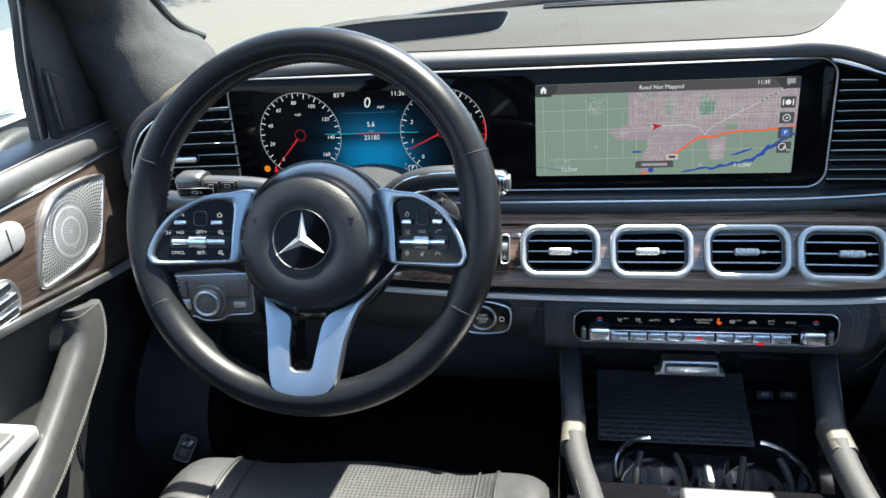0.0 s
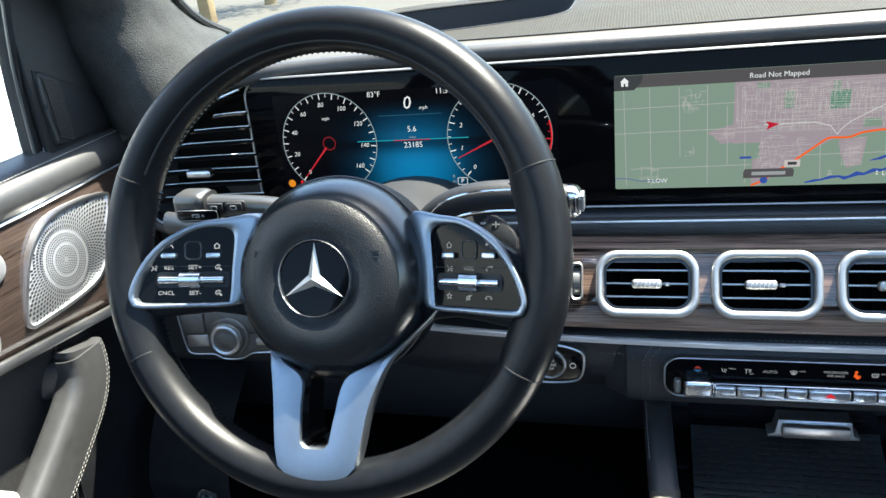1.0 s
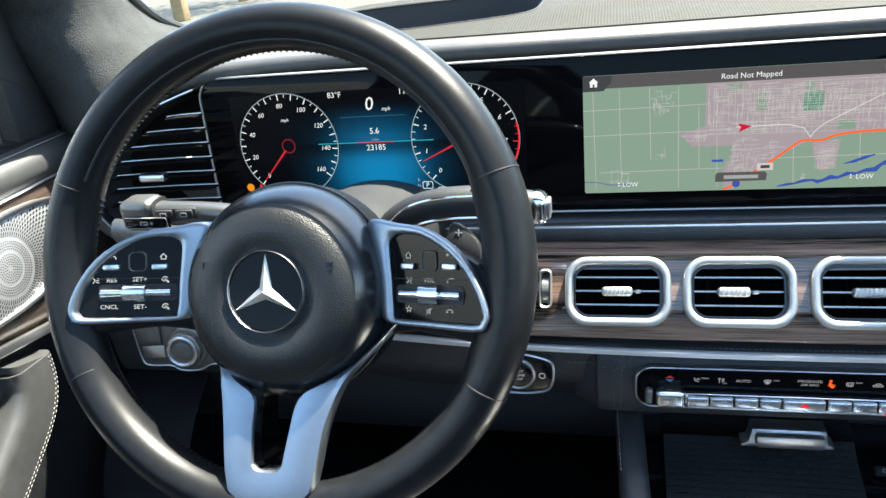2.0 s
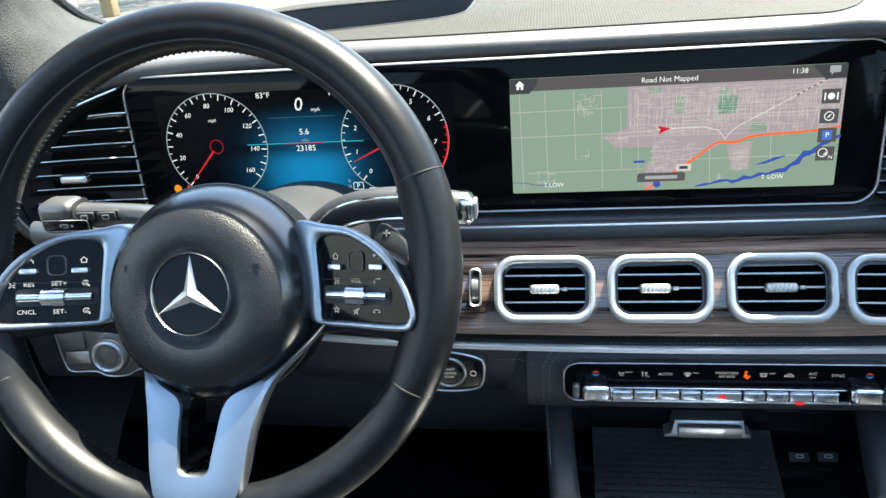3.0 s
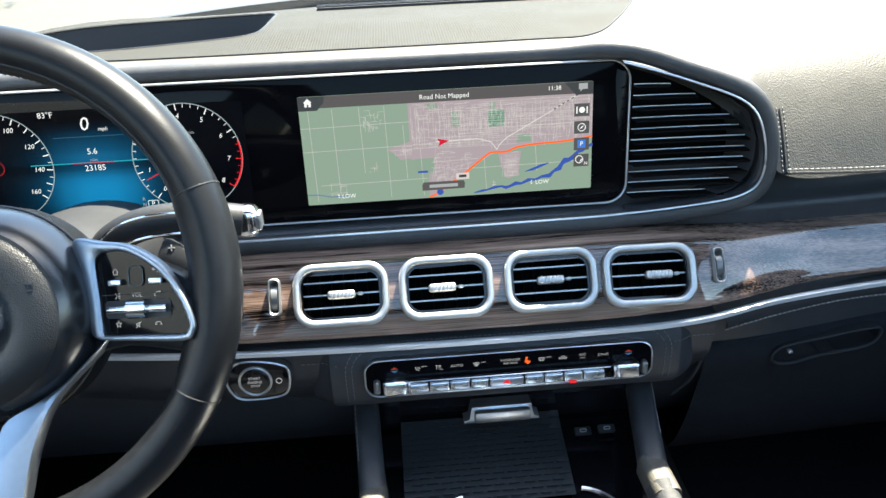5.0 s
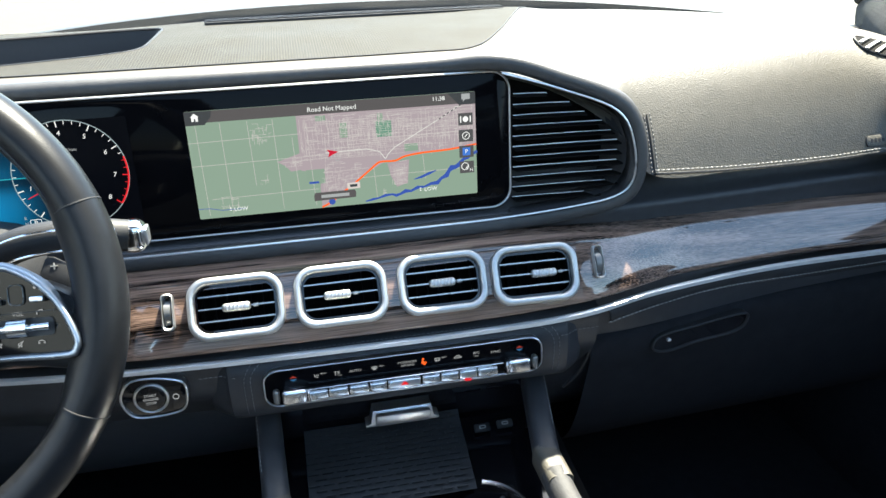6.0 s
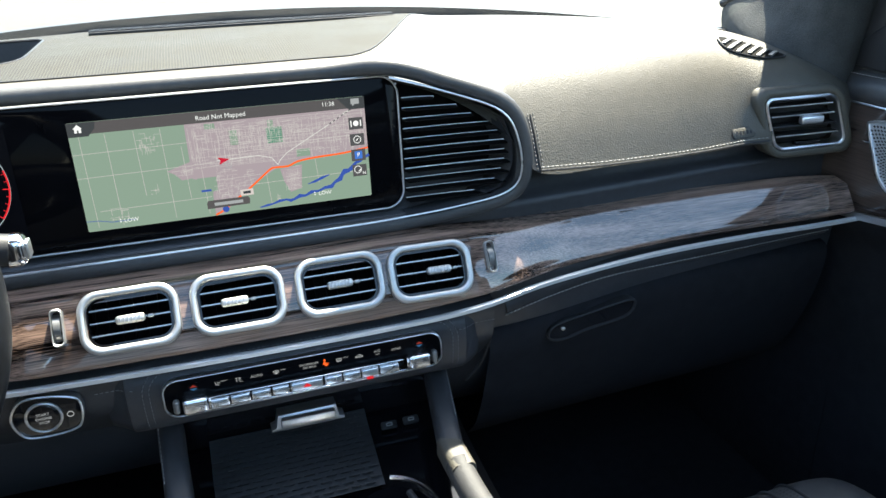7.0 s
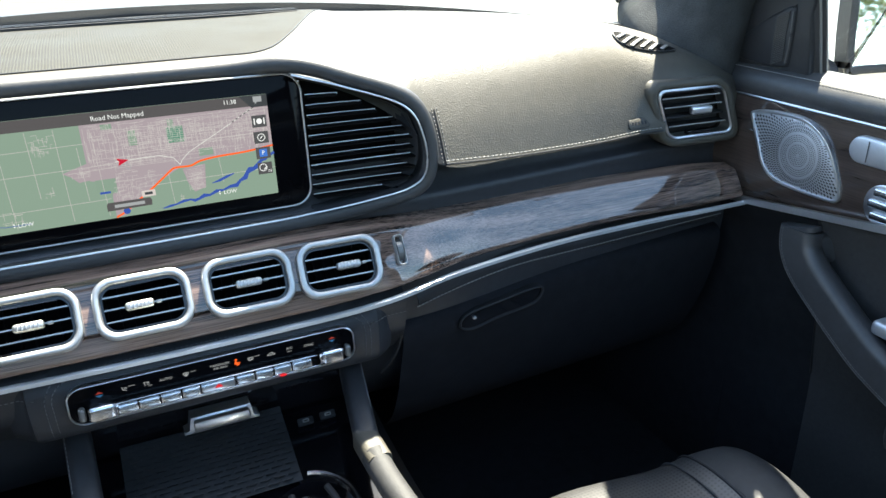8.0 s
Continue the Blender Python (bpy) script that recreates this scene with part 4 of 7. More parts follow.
def hood_y(x, z):
    """Depth of the leather hood round the climate panel: full in the middle, falling back at both ends."""
    for (z1, y1), (z0, y0) in zip(HOOD, HOOD[1:]):
        if z >= z0:
            y = y0 + (y1 - y0) * min(1.0, (z - z0) / (z1 - z0))
            break
    else:
        y = HOOD[-1][1]
    t = max(0.0, abs(x - 0.007) - 0.175) / 0.03
    return y + 0.022 * min(1.0, t) ** 1.6


part("hood", loft([(x, [(hood_y(x, z), z) for z, _ in HOOD]) for x in (-0.200, -0.190, -0.180, -0.170, -0.1, 0.0, 0.1, 0.178, 0.188, 0.198, 0.208)], 3, 3), DASH_LOW, fr, "smooth black leather hood")
for wd, top_, r_ in ((0.1630, 1.1105, 0.020), (0.1695, 1.1155, 0.026)):
    run = [(-wd, 1.038)] + [(-wd + r_ - r_ * math.cos(radians(q)), top_ - r_ + r_ * math.sin(radians(q))) for q in range(0, 91, 15)]
    run += [(-x, z) for x, z in run[::-1]]
    fine = [(x0 + (x1 - x0) * q / 12, z0 + (z1 - z0) * q / 12) for (x0, z0), (x1, z1) in zip(run, run[1:]) for q in range(12)]
    stitches("stitching", [(0.007 + x, hood_y(0.007 + x, z) - 0.0006, z) for x, z in fine], fr, 0.005, 0.0034, 0.0007, thread=DARK_THREAD)
for x0, x1 in ((-0.205, -0.172), (0.180, 0.225)):
    stitches("stitching", [(x0 + (x1 - x0) * q / 8, min(hood_y(x0 + (x1 - x0) * q / 8, 1.098), fy(x0) - 0.013) - 0.0008, 1.098) for q in range(9)], dash, 0.005, 0.0032, 0.0007, thread=DARK_THREAD)

# lower leather left and right of the climate panel, under the strip
for x0, x1 in ((-0.60, -0.155), (0.165, 0.226)):
    part("knee_roll", loft([(x, [(0.86, 1.135), (fy(x) - 0.010, 1.119), (fy(x) - 0.012, 1.10), (fy(x) - 0.006, 1.07), (fy(x) + 0.02, 1.04), (0.87, 1.01)]) for x in (x0, (x0 + x1) / 2, x1)], 4, 4), DASH_LOW, dash)

# ---------- start button ----------
sb = thing("start_button", (-0.25, 0.80, 1.085), "round black start button in a silver rimmed plate", "button")
so_ = [(p.x, p.z) for p in spline([(-0.283, 0, 1.088), (-0.272, 0, 1.107), (-0.25, 0, 1.109), (-0.226, 0, 1.103), (-0.2195, 0, 1.095), (-0.2215, 0, 1.075), (-0.23, 0, 1.0665), (-0.255, 0, 1.064), (-0.275, 0, 1.068)], 4, closed=True)]
SBM = Matrix.Translation((0, fy(-0.25) - 0.018, 0))
for nm, bm, mt, lb in (("plate", plate(so_, 0.0, 0.012, 0.001), GLOSS, ""), ("rim", ring(inset(so_, -0.0012), inset(so_, 0.001), -0.0012, 0.008, 0.0006), SATIN, "thin silver rim"),
                       ("button", cyl(0.0145, -0.003, 0.006, 28, -0.254, 1.0865, 0.0012), GLOSS, ""), ("button_ring", ring([(-0.254 + x, 1.0865 + z) for x, z in circle(0.0172, 28)], [(-0.254 + x, 1.0865 + z) for x, z in circle(0.0148, 28)], -0.0022, 0.006, 0.0006), SATIN, "silver ring")):
    bm.transform(SBM)
    part(nm, bm, mt, sb, lb)

# ---------- light switch ----------
ls = thing("light_switch", (-0.655, 0.83, 1.08), "grey metallic light switch panel with round knob", "switch")
LSM = pose(-0.630, 0.826, 1.091, -10, 0, 6)
lo = rounded([(-0.058, 0.032), (-0.020, 0.0335), (0.050, 0.0335), (0.0590, 0.0300), (0.0605, 0.0200), (0.0600, -0.0140), (0.0565, -0.0215), (0.0480, -0.0230), (0.0250, -0.0235), (0.0130, -0.0290), (0.0, -0.0305), (-0.0130, -0.0290), (-0.0240, -0.0235), (-0.0480, -0.0225), (-0.0560, -0.0160), (-0.0600, 0.0100)], 3)
for nm, bm, mt, lb in (("plate", plate(lo, 0.0, 0.02, 0.003), GREYPLASTIC, ""), ("plate_rim", ring(inset(lo, -0.0012), inset(lo, 0.0004), 0.0008, 0.01, 0.0004), SATIN, "thin bright rim"), ("knob_base", cyl(0.0245, -0.004, 0.01, 36, 0.0, -0.002, 0.002), GREYPLASTIC, ""), ("knob", cyl(0.0205, -0.013, 0.0, 36, 0.0, -0.002, 0.003), GREYPLASTIC, "turned metal knob"),
                       ("knob_ring", ring([(x, z - 0.002) for x, z in circle(0.0180, 36)], [(x, z - 0.002) for x, z in circle(0.0140, 36)], -0.0145, -0.006, 0.001), SATIN, "bright ring on the knob"), ("knob_cap", cyl(0.0100, -0.0140, -0.008, 24, 0.0, -0.002, 0.001), GREYPLASTIC, ""),
                       ("park_button", box(-0.042, -0.0010, 0.016, 0.028, 0.006, 0.024, 0.002, 2), GREYPLASTIC, ""), ("park_slot", box(-0.040, 0.0002, -0.006, 0.027, 0.004, 0.015, 0.002, 2), SATIN, ""),
                       ("upper_button", box(0.041, -0.0006, 0.0150, 0.031, 0.005, 0.024, 0.0015, 2), GREYPLASTIC, ""), ("button_gap", box(0.041, 0.0002, 0.0015, 0.033, 0.001, 0.0012), DARK, ""), ("lower_button", box(0.042, -0.0012, -0.0085, 0.018, 0.006, 0.0085, 0.0015, 2), SATIN, "small bright rocker")):
    bm.transform(LSM)
    part(nm, bm, mt, ls, lb)
part("switch_bezel", loft([(x, [(0.88, 1.14), (0.84, 1.128), (0.842, 1.085), (0.85, 1.04), (0.89, 1.025)]) for x in (-0.74, -0.66, -0.57)], 3, 4), LEATHER, dash)

# ---------- steering column and stalks ----------
colm = thing("steering_column", (-0.393, 0.76, 1.24), "black steering column shroud behind the wheel", "steering column")
rows = []
for y, r, z in ((0.655, 0.055, 1.250), (0.69, 0.062, 1.246), (0.75, 0.066, 1.235), (0.82, 0.068, 1.220), (0.90, 0.074, 1.20)):
    rows.append([(-0.393 + r * math.cos(t) * (1 + 0.12 * abs(math.sin(t))), y, z + r * 0.80 * math.sin(t)) for t in [2 * math.pi * j / 28 for j in range(28)]])
part("shroud", grid(rows, closed_v=True), SOFT, colm)
lst = thing("indicator_stalk", (-0.51, 0.70, 1.298), "silver indicator stalk with black markings", "stalk")
part("arm", sweep(spline([(-0.430, 0.722, 1.262), (-0.450, 0.722, 1.279), (-0.480, 0.722, 1.289), (-0.544, 0.722, 1.2930)], 6), rrect(0.019, 0.0200, 0.0075, 4)), STALK, lst, "silver stalk arm")
part("tip", box(-0.5570, 0.722, 1.2935, 0.032, 0.027, 0.0275, 0.007, 4), STALK, lst, "silver stalk tip")
part("tip_joint", sweep([(-0.5412, 0.722, 1.2932), (-0.5396, 0.722, 1.2932)], rrect(0.0250, 0.0258, 0.008, 4)), DARK, lst)
pan = part("dark_panel", box(-0.5465, 0.7088, 1.2895, 0.043, 0.005, 0.0115, 0.002, 2), GLOSS, lst, "glossy black wiper panel")
part("panel_outline", ring(rrect(0.041, 0.0100, 0.002, 3, -0.5465, 1.2895), rrect(0.0402, 0.0092, 0.0018, 3, -0.5465, 1.2895), 0.7060, 0.708), THREAD, pan)
part("wiper_mark", join(*[box(-0.548 + a, 0.7060, 1.2895 + b, w, 0.0008, h) for a, b, w, h in ((0.0, 0.0012, 0.007, 0.0009), (-0.0032, 0.0, 0.0009, 0.003), (0.0032, 0.0, 0.0009, 0.003), (0.001, -0.0012, 0.004, 0.0009), (0.007, 0.0, 0.002, 0.0018))]), THREAD, pan)
key = part("switch_well", box(-0.5190, 0.7122, 1.2960, 0.038, 0.004, 0.0100, 0.002, 2), DARK, lst)
for x in (-0.5290, -0.5100):
    part("switch_cap", box(x, 0.7098, 1.2960, 0.0160, 0.004, 0.0078, 0.0015, 2), SOFT, key, "black rocker key")
    part("key_mark", ring(rrect(0.0065, 0.0040, 0.001, 3, x, 1.2960), rrect(0.0048, 0.0025, 0.0008, 3, x, 1.2960), 0.7074, 0.709), THREAD, key)
cs = thing("cruise_stalk", (-0.53, 0.705, 1.262), "plain silver edged lower stalk", "stalk")
part("arm", sweep(spline([(-0.45, 0.740, 1.252), (-0.50, 0.738, 1.258), (-0.56, 0.738, 1.264), (-0.605, 0.742, 1.268)], 5), circle(0.008, 12, 0.012)), STALK, cs)
gs = thing("gear_stalk", (-0.27, 0.715, 1.29), "black gear selector stalk with chrome knob", "stalk")
part("arm", sweep(spline([(-0.345, 0.72, 1.262), (-0.325, 0.715, 1.285), (-0.295, 0.712, 1.298), (-0.255, 0.712, 1.300), (-0.222, 0.715, 1.294)], 6), circle(0.012, 14, 0.013)), SOFT, gs)
for dz in (0.011, -0.006):
    part("bright_line", sweep(spline([(-0.338, 0.705, 1.268 + dz), (-0.322, 0.702, 1.286 + dz), (-0.295, 0.699, 1.297 + dz), (-0.255, 0.699, 1.299 + dz), (-0.228, 0.702, 1.294 + dz)], 6), circle(0.0009, 6)), CHROME, gs)
part("knob", box(-0.219, 0.717, 1.293, 0.021, 0.023, 0.026, 0.0085, 5), CHROME, gs, "chrome end knob")
part("knob_button", box(-0.208, 0.714, 1.294, 0.003, 0.013, 0.014, 0.0014, 3), SATIN, gs)
for s in (-1, 1):
    pd = thing("shift_paddle", pose(-0.394, 0.627, 1.287, -24.0), "small dark shift paddle behind the spoke", "paddle", group="shift paddles")
    po = [(s * a, b) for a, b in ((0.1140, 0.0290), (0.1165, 0.0312), (0.1205, 0.0305), (0.128, 0.0255), (0.1345, 0.0185), (0.1375, 0.012), (0.136, 0.0), (0.105, 0.0), (0.110, 0.02))]
    if s < 0:
        po = [(a - 0.010, b - 0.010) for a, b in po]
    part("blade", plate(po if s > 0 else po[::-1], 0.0575, 0.0635, 0.0015), GREYPLASTIC if s < 0 else SOFT, pd, local=True)
    if s > 0:
        part("plus_mark", join(box(0.1207, 0.0572, 0.0235, 0.0052, 0.0008, 0.0009), box(0.1207, 0.0572, 0.0235, 0.0009, 0.0008, 0.0052)), THREAD, pd, "pale plus sign", local=True)

# ---------- steering wheel: spokes, emblem, controls ----------
def wpart(name, bm, material, label="", parent=None):
    return part(name, bm, material, parent or wheel, label, local=True)


def spart(name, bm, material, label="", back=0.0):
    """A part of the side spokes, which stand deeper at the hub and come forward to the rim."""
    for v in bm.verts:
        v.co.y += 0.012 - 0.39 * (min(0.156, max(0.060, abs(v.co.x))) - 0.081) + back
    return wpart(name, bm, material, label)


# black spoke cores between hub and rim
for s in (-1, 1):
    core = [(s * x, z) for x, z in ((0.05, 0.024), (0.10, 0.020), (0.128, 0.012), (0.148, 0.002), (0.160, -0.012), (0.162, -0.035), (0.155, -0.050), (0.10, -0.045), (0.06, -0.05), (0.045, -0.02))]
    spart("spoke_core", plate(rounded(core, 3), 0.003, 0.028, 0.005), RIM_LEATHER, back=0.004)
    so = [(s * x, z) for x, z in ((0.066, 0.034), (0.085, 0.0305), (0.108, 0.0265), (0.132, 0.0125), (0.147, -0.006), (0.1555, -0.026), (0.1545, -0.037), (0.147, -0.0415), (0.110, -0.0405), (0.084, -0.0395), (0.074, -0.034), (0.070, -0.012), (0.066, 0.010), (0.062, 0.026))]
    si = [(s * x, z) for x, z in ((0.0840, 0.0205), (0.0910, 0.0225), (0.108, 0.0205), (0.129, 0.0075), (0.143, -0.010), (0.1505, -0.029), (0.1495, -0.034), (0.144, -0.0365), (0.110, -0.0362), (0.0890, -0.0360), (0.0845, -0.0335), (0.0830, -0.012), (0.0815, 0.006), (0.0812, 0.016))]
    spart("spoke_frame", hoop(rounded(so, 3), rounded(si, 3), -0.0025, 0.012, 9, 0.32), SPOKE, "satin silver spoke frame")
    spart("control_panel", plate(rounded(si, 3), 0.0032, 0.012), TOUCH, "gloss black touch control panel")
    cx = s * 0.1115
    spart("touch_pad", join(ring(rrect(0.0120, 0.0145, 0.0035, 4, cx, 0.0045), rrect(0.0106, 0.0131, 0.003, 4, cx, 0.0045), 0.002, 0.006, 0.0004)), GREYPLASTIC)
    spart("touch_face", plate(rrect(0.0104, 0.0129, 0.003, 4, cx, 0.0045), 0.0026, 0.006), TOUCH)
    for dx in (-0.0165, 0.0155):
        spart("silver_key", box(cx + dx, 0.002, 0.0005, 0.0105, 0.005, 0.0042, 0.001, 2), SATIN, "small silver key")
    spart("rocker_well", plate(rrect(0.052, 0.0125, 0.003, 3, cx, -0.0185), 0.0025, 0.008), DARK)
    spart("rocker_bar", sweep([(cx - 0.023, 0.001, -0.0185), (cx + 0.023, 0.001, -0.0185)], circle(0.0029, 12)), ROCKER, "silver rocker bar")
    spart("rocker_drum", sweep([(cx - 0.0072, 0.0015, -0.0185), (cx - 0.0064, 0.0015, -0.0185), (cx + 0.0064, 0.0015, -0.0185), (cx + 0.0072, 0.0015, -0.0185)], circle(0.0066, 20)), ROCKER, "silver rocker drum")
    spart("divider_line", box(cx, 0.0028, -0.0080, 0.055, 0.0012, 0.0006), DARK)

# lower fork: two arms that run up along the hub to the side spokes, joined at the foot
def resample(pts, n):
    L = [0.0]
    for p, q in zip(pts, pts[1:]):
        L.append(L[-1] + math.hypot(q[0] - p[0], q[1] - p[1]))
    out, k = [], 0
    for i in range(n):
        d = L[-1] * i / (n - 1)
        while k < len(L) - 2 and L[k + 1] < d:
            k += 1
        t = (d - L[k]) / max(1e-9, L[k + 1] - L[k])
        out.append((pts[k][0] + (pts[k + 1][0] - pts[k][0]) * t, pts[k][1] + (pts[k + 1][1] - pts[k][1]) * t))
    return out


def lean(z):
    """How far the spoke comes forward over the rim at its foot."""
    return 0.0215 * max(0.0, -z - 0.050) / 0.115


def smooth_run(pts, n):
    return resample([(p.x, p.y) for p in spline([(x, z, 0) for x, z in pts], 5)], n)


ARMS = (([(-0.0740, -0.0405), (-0.0505, -0.0635), (-0.0425, -0.082), (-0.0385, -0.112), (-0.0350, -0.140), (-0.0310, -0.1555)], [(-0.0725, -0.0395), (-0.0480, -0.0625), (-0.0330, -0.0790), (-0.0150, -0.0900), (-0.0142, -0.112), (-0.0130, -0.1360)]),
        ([(-0.0310, -0.1555), (-0.0190, -0.1630), (0.0015, -0.1655), (0.0215, -0.1620), (0.0315, -0.1530)], [(-0.0130, -0.1360), (-0.0090, -0.1395), (-0.0020, -0.1400), (0.0045, -0.1395), (0.0080, -0.1360)]),
        ([(0.0315, -0.1530), (0.0345, -0.138), (0.0400, -0.1080), (0.0500, -0.0805), (0.0590, -0.0690), (0.0754, -0.0519), (0.0860, -0.0395)], [(0.0080, -0.1360), (0.0115, -0.1150), (0.0180, -0.0900), (0.0380, -0.0790), (0.0560, -0.0675), (0.0735, -0.0500), (0.0845, -0.0385)]))
A, B = [], []
for k, (run_a, run_b) in enumerate(ARMS):
    n = 12 if k == 1 else 24
    A += smooth_run(run_a, n)[0 if k == 0 else 1:]
    B += smooth_run(run_b, n)[0 if k == 0 else 1:]


def fork_y(x, z):
    """Depth of the fork's face: back at the side spokes, forward at the foot."""
    up = max(0.0, min(1.0, (z + 0.085) / 0.045))
    return 0.003 + 0.011 * up - lean(z)


sect = [(0.0, 0.014), (0.0, 0.0035), (0.05, 0.0006), (0.5, -0.0010), (0.95, 0.0006), (1.0, 0.0035), (1.0, 0.014)]
wpart("lower_spoke", grid([[(a[0] + (b[0] - a[0]) * t, y + fork_y(a[0] + (b[0] - a[0]) * t, a[1] + (b[1] - a[1]) * t), a[1] + (b[1] - a[1]) * t) for t, y in sect] for a, b in zip(A, B)]), SPOKE, "forked satin silver lower spoke")
# a dark liner closes the walls inside the fork, a dark plate its back
wpart("fork_liner", grid([[(x, fork_y(x, z) + 0.003, z), (x, 0.032, z)] for x, z in B[8:-8]]), GLOSS)

# emblem: ring with a plain three-armed star on a dark disc
EM = Matrix.Translation((-0.001, -0.0112, -0.0160)) @ Matrix.Diagonal((0.87, 1, 0.87, 1))
bm = cyl(0.0325, -0.001, 0.006, 48)
bm.transform(EM)
wpart("emblem_disc", bm, TOUCH, "dark smooth emblem disc")
bm = ring(circle(0.0335, 56), circle(0.0312, 56), -0.0015, 0.004, 0.0018)
bm.transform(EM)
wpart("emblem_ring", bm, ROCKER, "chrome ring")
bm = bmesh.new()
c0 = bm.verts.new((0, -0.0055, 0))
tips = []
for k in range(3):
    t = radians(90 + 120 * k)
    tips.append(bm.verts.new((0.0305 * math.cos(t), -0.0015, 0.0305 * math.sin(t))))
val = []
for k in range(3):
    t = radians(150 + 120 * k)
    val.append(bm.verts.new((0.0062 * math.cos(t), -0.001, 0.0062 * math.sin(t))))
for k in range(3):
    bm.faces.new((c0, tips[k], val[k])), bm.faces.new((c0, val[k - 1], tips[k]))
bm.transform(EM)
part("emblem_star", bm, VENT_SILVER, wheel, "plain chrome three-armed star", local=True, sharp=5)
# hub creases
wpart("hub_seam", sweep([(0.0786 * math.cos(t), 0.0275, -0.0175 + 0.0786 * math.sin(t)) for t in [2 * math.pi * j / 60 for j in range(60)]], circle(0.0016, 6), up=(0, 1, 0), closed=True), DARK)
for s in (-1, 1):
    mk = join(box(s * 0.046 - 0.002, -0.0140, 0.002, 0.001, 0.001, 0.005), box(s * 0.046 + 0.001, -0.0140, 0.0042, 0.007, 0.001, 0.0009), box(s * 0.046 + 0.001, -0.0140, -0.0002, 0.004, 0.001, 0.0009))
    wpart("moulded_mark", mk, DARK)
# seams across the rim and the stitched inner bead
for ang in (69, -69, 118, -118):
    t = radians(ang)
    c = Vector((0.169 * math.sin(t), 0, 0.169 * math.cos(t)))
    rad = c.normalized()
    pts = [c + rad * 0.0161 * math.sin(q) + Vector((0, 1, 0)) * 0.0194 * math.cos(q) for q in [2 * math.pi * j / 24 for j in range(24)]]
    wpart("rim_seam", sweep(pts, circle(0.0007, 5), up=rad.cross(Vector((0, 1, 0))), closed=True), DARK)
bm = bmesh.new()
for k in range(210):
    t = 2 * math.pi * k / 210
    r = 0.1544 - 0.0036 * (min(abs(math.degrees(t) - 93), abs(math.degrees(t) - 267)) < 23)
    m = Matrix.Translation((r * math.sin(t), 0.004, r * math.cos(t))) @ pose(0, 0, 0, 0, math.degrees(t) + 25, 0) @ Matrix.Diagonal((0.0012, 0.0045, 0.0032, 1))
    bmesh.ops.create_cube(bm, size=1, matrix=m)
part("rim_lacing", bm, RIM_LEATHER, wheel, "black cross-stitched lacing inside the rim", local=True)

# ---------- doors ----------
def door(s, XD, name_label):
    d = thing("front_door", (s * 0.78, 0.5, 0.62), name_label, "car door", group="front doors")

    def X(off):
        return s * (XD + off)

    def strip_z(y):
        return 1.139 + (0.82 - y) * 0.15

    ys = (0.10, 0.30, 0.50, 0.65, 0.80, 0.935)
    # wood panel
    rows = [[(X(0.004), y, strip_z(y) + 0.004), (X(0.0), y, strip_z(y) + 0.03), (X(0.002), y, 1.24), (X(0.010), y, 1.283)] for y in ys]
    part("wood_panel", grid([spline(c, 5) for c in zip(*[spline(r, 4) for r in rows])]), DOOR_WOOD, d, "dark brown wood trim panel")
    part("upper_line", sweep([(X(0.0085), y, 1.285) for y in ys], circle(0.0014, 6)), SATIN, d, "thin silver line")
    part("lower_strip", sweep(spline([(X(-0.004), y, strip_z(y)) for y in ys[:-1]] + [(X(-0.002), 0.87, strip_z(0.87) + 0.002)], 4), [(-0.004, -0.004), (0.004, -0.004), (0.005, 0.0), (0.003, 0.005), (-0.003, 0.005)]), SATIN, d, "satin silver strip")
    rows = [[(X(0.008), y, 1.287), (X(0.003), y, 1.297), (X(0.006), y, 1.312), (X(0.022), y, 1.324), (X(0.05), y, 1.329)] for y in ys + (0.98,)]
    part("sill_pad", grid([spline(c, 5) for c in zip(*[spline(r, 4) for r in rows])]), LEATHER, d, "black leather window sill pad")
    stitches("stitching", [(X(0.0125), y, 1.3215) for y in (0.1, 0.5, 0.98)], d, 0.005, 0.0034, 0.0008)
    # lower skin and pocket
    def lower_rows(run):
        return [[(X(-0.002), y, strip_z(y) - 0.004), (X(0.006), y, strip_z(y) - 0.02), (X(0.026), y, 1.08), (X(0.034), y, 0.98), (X(0.046), y, 0.90), (X(0.050), y, 0.80), (X(0.052), y, 0.58)] for y in run]

    part("lower_panel", grid([spline(c, 5) for c in zip(*[spline(r, 4) for r in lower_rows((0.10, 0.30, 0.50, 0.60, 0.70))])]), LOWER, d, "black grained lower door skin")
    # front part of the skin takes a dull black for the footwell's shade
    part("shaded_front_panel", grid([spline(c, 5) for c in zip(*[spline(r, 4) for r in lower_rows((0.70, 0.78, 0.86, 0.935))])]), CARPET, d, "front of the lower door skin, blackened for footwell shade")
    part("panel_joint", sweep(spline([(X(-0.003), 0.70, strip_z(0.70) - 0.006), (X(0.025), 0.70, 1.08), (X(0.033), 0.70, 0.98), (X(0.045), 0.70, 0.90)], 5), circle(0.0012, 6), up=(0, 1, 0)), DARK, d)
    # pull handle running down into the arm rest
    path = spline([(X(-0.006), 0.7200, 1.1330), (X(-0.007), 0.7190, 1.1190), (X(-0.008), 0.7135, 1.1020), (X(-0.009), 0.697, 1.0820), (X(-0.010), 0.664, 1.0580), (X(-0.012), 0.623, 1.0320), (X(-0.015), 0.574, 1.006), (X(-0.020), 0.50, 0.984), (X(-0.028), 0.40, 0.970), (X(-0.035), 0.2, 0.962)], 6)
    grip = rrect(0.056, 0.034, 0.0135, 6)
